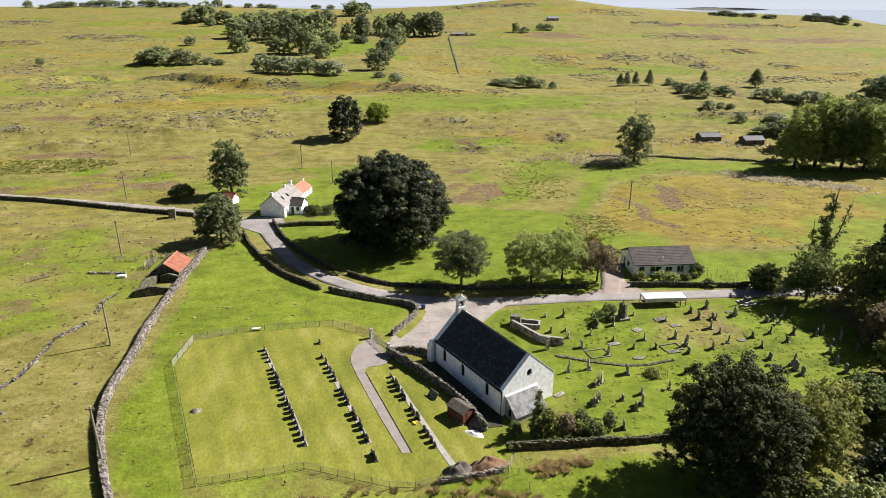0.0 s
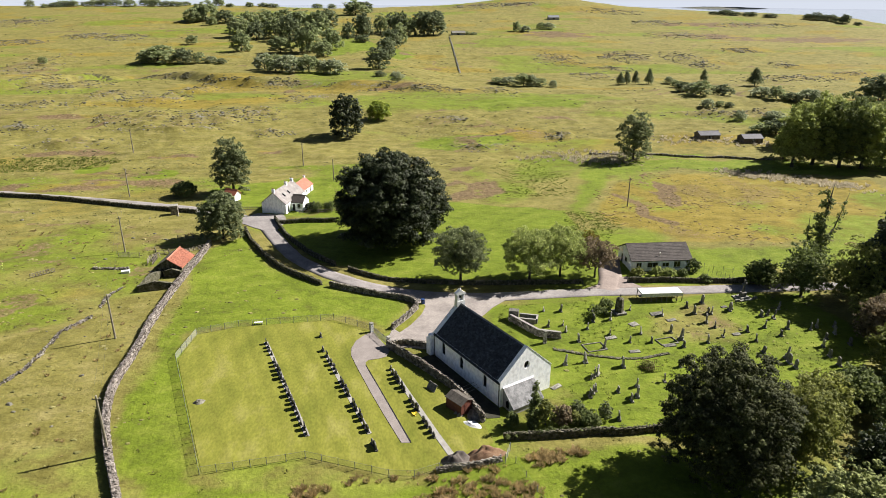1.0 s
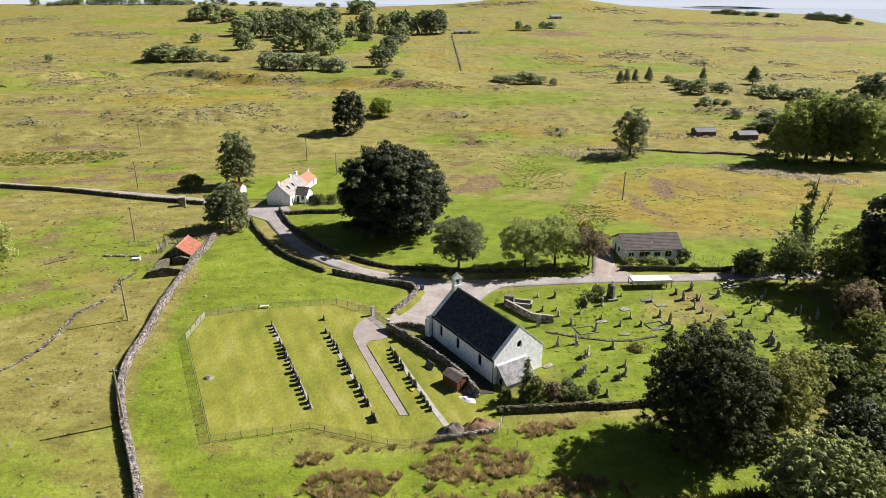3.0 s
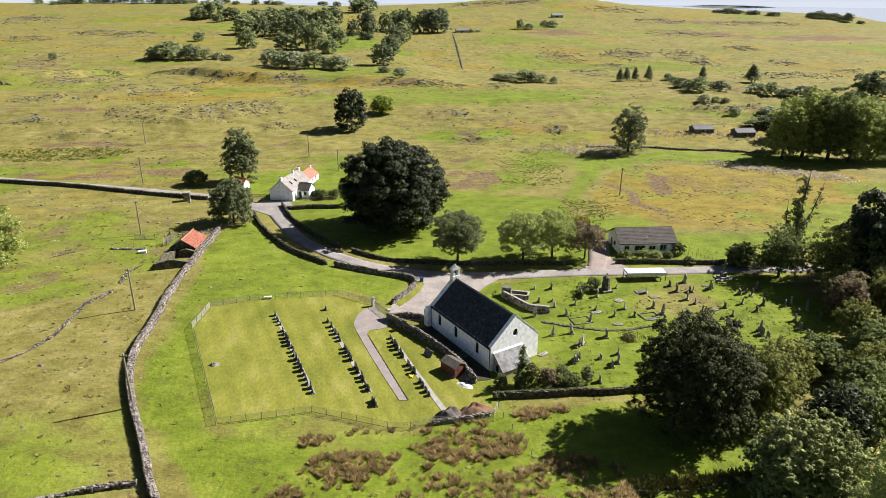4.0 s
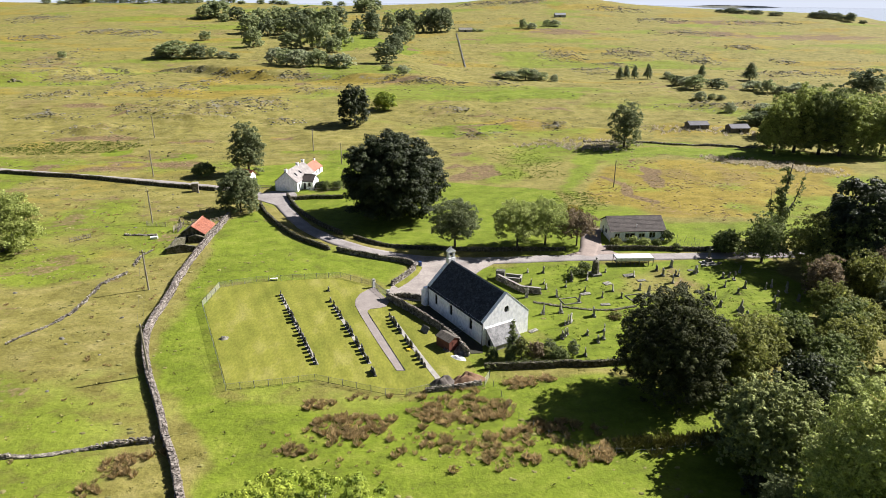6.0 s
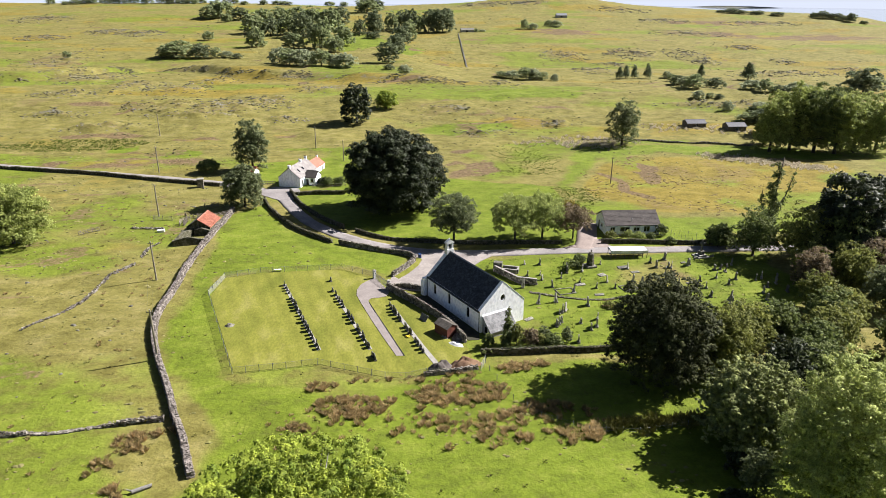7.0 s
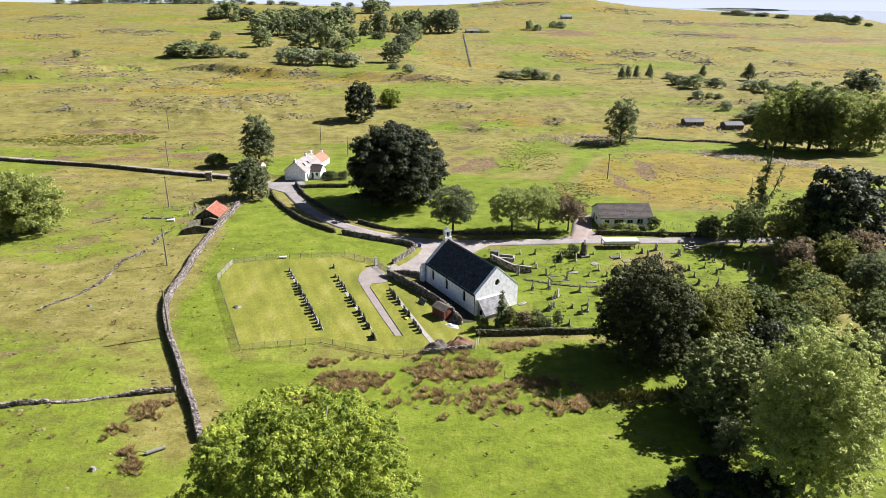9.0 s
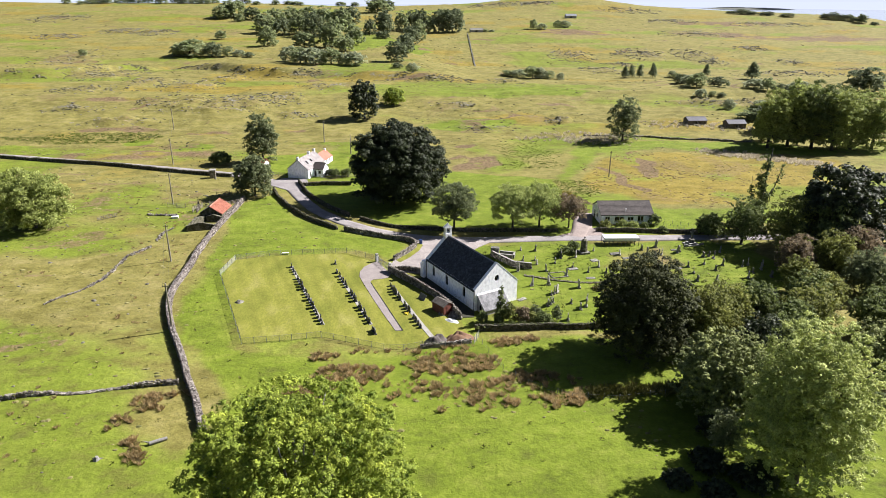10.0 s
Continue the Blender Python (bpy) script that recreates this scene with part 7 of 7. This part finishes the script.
# rushes in the foreground and briars on the moor edge
def tussocks(name, spots, material, label, height, rng, blades=26, wide=0.055):
    v = []
    for x, y, s in spots:
        n = int(blades * s)
        a, r = rng.random(n) * 6.283, np.sqrt(rng.random(n)) * 0.42 * s
        bx, by = x + r * np.cos(a), y + r * np.sin(a)
        bz = np.full(n, gz(x, y) - 0.05)
        h = height * s * (0.55 + 0.6 * rng.random(n))
        out = 0.25 + 0.5 * rng.random(n)
        tx, ty = bx + np.cos(a) * h * out + rng.normal(size=n) * 0.06, by + np.sin(a) * h * out + rng.normal(size=n) * 0.06
        w = wide * s * (0.7 + rng.random(n))
        px, py = -np.sin(a) * w, np.cos(a) * w
        b = np.stack([bx, by, bz], -1)
        m = np.stack([(bx * 0.55 + tx * 0.45), (by * 0.55 + ty * 0.45), bz + h * 0.72], -1)
        t = np.stack([tx, ty, bz + h], -1)
        side = np.stack([px, py, 0 * px], -1)
        v.append(np.stack([b - side, b + side, m + side, t, m - side], 1))
    v = np.concatenate(v).reshape(-1, 3)
    f = np.arange(len(v)).reshape(-1, 5)
    return tagged(mesh_of(name, v, f, material), label, "rushes", kind="stuff")


rt = np.random.default_rng(9)
spots = []
for cx, cy, ax, ay, n in ((-1.2, 50.5, 5.4, 2.8, 105), (-6, 55.6, 2.4, 1.2, 18), (14.5, 52.6, 7.0, 3.2, 130), (24.0, 46.6, 5.0, 2.2, 42), (29.5, 41.6, 3.6, 1.6, 28), (15, 44.6, 4.5, 2.2, 30), (9, 46.5, 2.4, 1.4, 14), (18, 42, 4, 2, 16), (-8, 48, 5, 3, 10),
                          (24.6, 58.6, 3.4, 1.4, 30), (8, 57, 12, 1, 22), (-4, 44, 9, 5, 8), (12, 46, 17, 6, 26), (24, 44, 10, 5, 22), (-29.6, 44.6, 1.6, 2.6, 22), (-32, 40.9, 1.6, 1.2, 9), (-29.2, 36.3, 1.3, 0.8, 8), (-26.6, 46.4, 3.2, 0.6, 9), (-27.4, 33.6, 2.0, 1.0, 10), (-9, 46.2, 2.2, 1.0, 14)):
    n = int(n * 1.9)
    a, r = rt.random(n) * 6.283, np.sqrt(rt.random(n))
    spots += [(cx + 1.05 * ax * p * math.cos(q) + rt.normal() * 0.5, cy + 0.95 * ay * p * math.sin(q) + rt.normal() * 0.3, 0.36 + 0.75 * w ** 2) for p, q, w in zip(r, a, rt.random(n))]
for _ in range(900):
    x, y = rt.uniform(-105, -37), rt.uniform(26, 160)
    if rough(np.array(x), np.array(y) * 1.5, 12, 6, 3) > 0.12:
        spots.append((x, y, 0.28 + 0.4 * rt.random()))
tussocks("rushes", spots, L["rush"], "brown tussocks of dry rushes in green grass", 0.62, rt, 70, 0.026)
M["greenrush"] = mat("green_tussock", [(0.09, 0.095, 0.02), (0.15, 0.145, 0.035), (0.22, 0.2, 0.065)], 2.0, 0.9, island=0.35)
spots = []
for _ in range(2000):
    x, y = rt.uniform(-95, 40), rt.uniform(18, 200)
    if inside(np.array(x), np.array(y), LAWN) > -1 or along(np.array(x), np.array(y), ROAD_W) < 4 or inside(np.array(x), np.array(y), GREEN) > -1 or np.hypot(x - 18, y - 85) < 22 or (x > -30 and y > 92):
        continue
    spots.append((x, y, 0.35 + 0.5 * rt.random()))
tussocks("grass_tussocks", spots, M["greenrush"], "coarse tussocks in the rough pasture", 0.28, rt, 18)
spots = []
for _ in range(2600):
    x, y = rt.uniform(22, 88), rt.uniform(61, 103)
    if inside(np.array(x), np.array(y), YARD_OLD) > 0.5 and np.hypot(x - 20, y - 80) > 13 and rough(np.array(x), np.array(y), 7, 2, 3) > -0.15:
        spots.append((x, y, 0.3 + 0.45 * rt.random()))
M["gravegrass"] = mat("long_churchyard_grass", [(0.058, 0.08, 0.009), (0.095, 0.125, 0.014), (0.135, 0.15, 0.03)], 2.0, 0.9, island=0.35)
tussocks("churchyard_grass", spots, M["gravegrass"], "uneven long grass among the old graves", 0.26, rt, 26, 0.03)
spots = []
for (ax, ay), (bx, by), n in (((122, 190), (155, 168), 420), ((74, 212), (98, 209), 160), ((89, 217), (105, 212.5), 90), ((60, 214), (86, 221), 60), ((118, 235), (160, 226), 160)):
    for _ in range(n):
        w = rt.random()
        spots.append((ax + (bx - ax) * w + rt.normal() * 1.5, ay + (by - ay) * w + rt.normal() * 2.8, 0.8 + 0.6 * rt.random()))
BOG = leaf_mat("green_rush_blades", (0.07, 0.10, 0.016), (0.17, 0.21, 0.04), 0.35, 0.9, 3)
for poly, n in (([(56.5, 155), (70.5, 152), (62.5, 133.5), (52.5, 134.5)], 1500), ([(48, 204), (62, 210), (69, 190), (60, 171), (45, 172)], 1300)):
    bog = []
    for _ in range(n):
        x, y = rt.uniform(min(p[0] for p in poly) - 2, max(p[0] for p in poly) + 2), rt.uniform(min(p[1] for p in poly) - 2, max(p[1] for p in poly) + 2)
        if inside(np.array(x), np.array(y), poly) + 4 * rough(np.array(x), np.array(y), 8, 2, 3) + 2 * rt.random() > 1.0:
            bog.append((x, y, 0.5 + 0.4 * rt.random()))
    if bog:
        tussocks("bog_rushes", bog, BOG, "dense patch of dark green rushes", 0.24, rt, 16)
bog = []
for _ in range(2600):
    x, y = rt.uniform(-140, -68), rt.uniform(214, 234)
    if stretch(np.array([x]), np.array([y]), [(-104, 224, 28, 7)])[0] > 0.4:
        bog.append((x, y, 0.5 + 0.4 * rt.random()))
tussocks("bog_rushes", bog, BOG, "dense band of dark green rushes", 0.5, rt, 10)
PALE = leaf_mat("pale_reeds", (0.27, 0.24, 0.165), (0.55, 0.49, 0.37), 0.55, 0.9, 1.6)
tussocks("pale_reeds", spots, PALE, "bank of pale dry reeds on the bog edge", 0.62, rt, 11)
spots = [(rt.uniform(33, 47), 42.2 + rt.normal() * 0.6, 0.7 + 0.4 * rt.random()) for _ in range(110)]
tussocks("long_grass", spots, M["greenrush"], "tall pale grass along the shaded bank", 1.1, rt, 26)


# ---- heather, scrub and loose rock on the moor ----
def clods(name, xs, ys, sizes, flat, material, label, rng, category, lift=0.0):
    """Many small uneven lumps in one mesh."""
    n, sides = len(xs), 6
    zs = ground_z(xs, ys)
    ring = np.linspace(0, 2 * np.pi, sides, endpoint=False)
    v = np.zeros((n, 2 * sides + 1, 3))
    turn = rng.random(n)[:, None] * 6.28
    for lvl, (rr, hh) in enumerate(((1.0, -0.15), (0.62, 0.75))):
        r = sizes[:, None] * rr * (0.7 + 0.6 * rng.random((n, sides)))
        v[:, lvl * sides:(lvl + 1) * sides, 0] = xs[:, None] + r * np.cos(ring + turn) * 1.25
        v[:, lvl * sides:(lvl + 1) * sides, 1] = ys[:, None] + r * np.sin(ring + turn) * 0.85
        v[:, lvl * sides:(lvl + 1) * sides, 2] = zs[:, None] + lift + sizes[:, None] * flat * hh * (0.7 + 0.6 * rng.random((n, sides)))
    v[:, -1, 0], v[:, -1, 1], v[:, -1, 2] = xs, ys, zs + sizes * flat * 1.05
    f = []
    for k in range(sides):
        k2 = (k + 1) % sides
        f += [(k, k2, sides + k2), (k, sides + k2, sides + k), (sides + k, sides + k2, 2 * sides)]
    faces = (np.arange(n)[:, None, None] * (2 * sides + 1) + np.array(f)[None]).reshape(-1, 3)
    return tagged(mesh_of(name, v.reshape(-1, 3), faces, material), label, category, kind="stuff")


rm = np.random.default_rng(31)
M["heath"] = mat("heather", [(0.06, 0.06, 0.026), (0.105, 0.098, 0.05), (0.165, 0.148, 0.09)], 6.0, 0.95, island=0.3, fine=0.5)
M["rushy"] = mat("moor_rush", [(0.05, 0.052, 0.018), (0.085, 0.08, 0.03), (0.12, 0.105, 0.05)], 5.0, 0.95, island=0.3, fine=0.5)
M["ochretuft"] = mat("ochre_tuft", [(0.105, 0.078, 0.022), (0.15, 0.112, 0.034), (0.19, 0.145, 0.055)], 5.0, 0.95, island=0.3, fine=0.5)
M["scrub"] = mat("rank_grass", [(0.085, 0.088, 0.022), (0.14, 0.132, 0.04), (0.20, 0.18, 0.075)], 5.0, 0.95, island=0.3, fine=0.5)
def strewn(rows, dense, most):
    """Random places within uneven ovals."""
    xs, ys = [], []
    for cx, cy, rx, ry in rows:
        n = int(min(most, 40 + rx * ry * dense))
        a, r = rm.random(n) * 6.283, rm.random(n) ** 0.75 * 1.4
        xs.append(cx + rx * r * np.cos(a)), ys.append(cy + ry * r * np.sin(a))
    return np.concatenate(xs), np.concatenate(ys)


def reach(x, y):
    return np.hypot(x, y) / 700 + 0.4


hx, hy = strewn(ROCKY_WEST + ROCKY_EAST, 1.4, 560)
ok = (rough(hx, hy * 1.6, 9, 4, 3) > 0.12)
bx_ = rm.uniform(-225, 62, 3600)
by_ = ridge_line(bx_) + 6 * rough(bx_, ridge_line(bx_) * 0.5, 30, 2) - 4 + rm.normal(size=3600) * 4.0
okb = rough(bx_, by_ * 1.6, 11, 4, 3) > 0.05
hx, hy = np.concatenate([hx[ok], bx_[okb]]), np.concatenate([hy[ok], by_[okb]])
clods("heather", hx, hy, (0.24 + 0.62 * rm.random(len(hx)) ** 2) * reach(hx, hy), 0.6, M["heath"], "dark clumps of heather and bracken on the moor", rm, "heather")
hx, hy = strewn(ROCKY_WEST + ROCKY_EAST, 0.6, 260)
clods("outcrop_stones", hx, hy, (0.2 + 0.5 * rm.random(len(hx)) ** 2) * reach(hx, hy), 0.55, M["rock"], "pale grey loose stones on the moor", rm, "stones")
n = 90000
d = 205 * (1000 / 205) ** rm.random(n)
a = rm.uniform(-0.62, 0.80, n)
px, py = d * np.sin(a), d * np.cos(a)
s = (0.35 + 0.9 * rm.random(n) ** 2) * (0.5 + d / 700)
ok = (rough(px, py * 1.8, 30, 1, 3) > 0.15) & (rm.random(n) < 0.12) & (py > 205)
clods("moor_rushes", px[ok], py[ok], s[ok] * 0.5, 0.55, M["rushy"], "dark flecks of rushes scattered over the moor", rm, "rushes")
keep3 = (rough(px, py * 2.2, 26, 2, 3) > 0.12) & (rm.random(n) < 0.22 - 0.12 * ease(px, 30, 110)) & (py > 200)
clods("rank_grass", px[keep3], py[keep3], s[keep3] * 0.62, 0.22, M["scrub"], "coarse tufts of rank moor grass", rm, "grass")
# the near pastures
n = 26000
px, py = rm.uniform(-120, 140, n), rm.uniform(20, 212, n)
out = np.minimum.reduce([-inside(px, py, LAWN) - 0.5, -inside(px, py, YARD) - 0.5, along(px, py, ROAD_W) - 3.2, along(px, py, ROAD_E) - 2.8, along(px, py, DRIVE) - 3, np.hypot(px - 20, py - 80) - 12, np.hypot(px - 65, py - 118) - 10, np.hypot(px + 19, py - 172) - 12, -inside(px, py, GREEN)])
patch = rough(px, py * 1.6, 12, 3, 3)
ok = (out > 0) & (patch > 0.0 + 0.25 * (px > -34) * (py < 150)) & (rm.random(n) < 0.28)
clods("pasture_tufts", px[ok], py[ok], (0.16 + 0.3 * rm.random(n) ** 2)[ok], 0.4, M["scrub"], "small tufts of coarse pasture grass", rm, "grass")
ok = (out > 0) & (rm.random(n) < 0.012 + 0.05 * (rough(px, py * 1.5, 14, 7, 3) > 0.3)) & (px < -36)
clods("pasture_stones", px[ok], py[ok], (0.15 + 0.35 * rm.random(n) ** 2)[ok], 0.6, M["rock"], "small grey stones lying in the pasture", rm, "stones")
ok = (out > 0) & (inside(px, py, OCHRE) > -3) & (rough(px, py, 10, 1, 2) > 0.1) & (rm.random(n) < 0.5)
clods("bog_tufts", px[ok], py[ok], (0.25 + 0.3 * rm.random(n))[ok], 0.35, M["ochretuft"], "coarse tufts in ochre bog grass", rm, "grass")
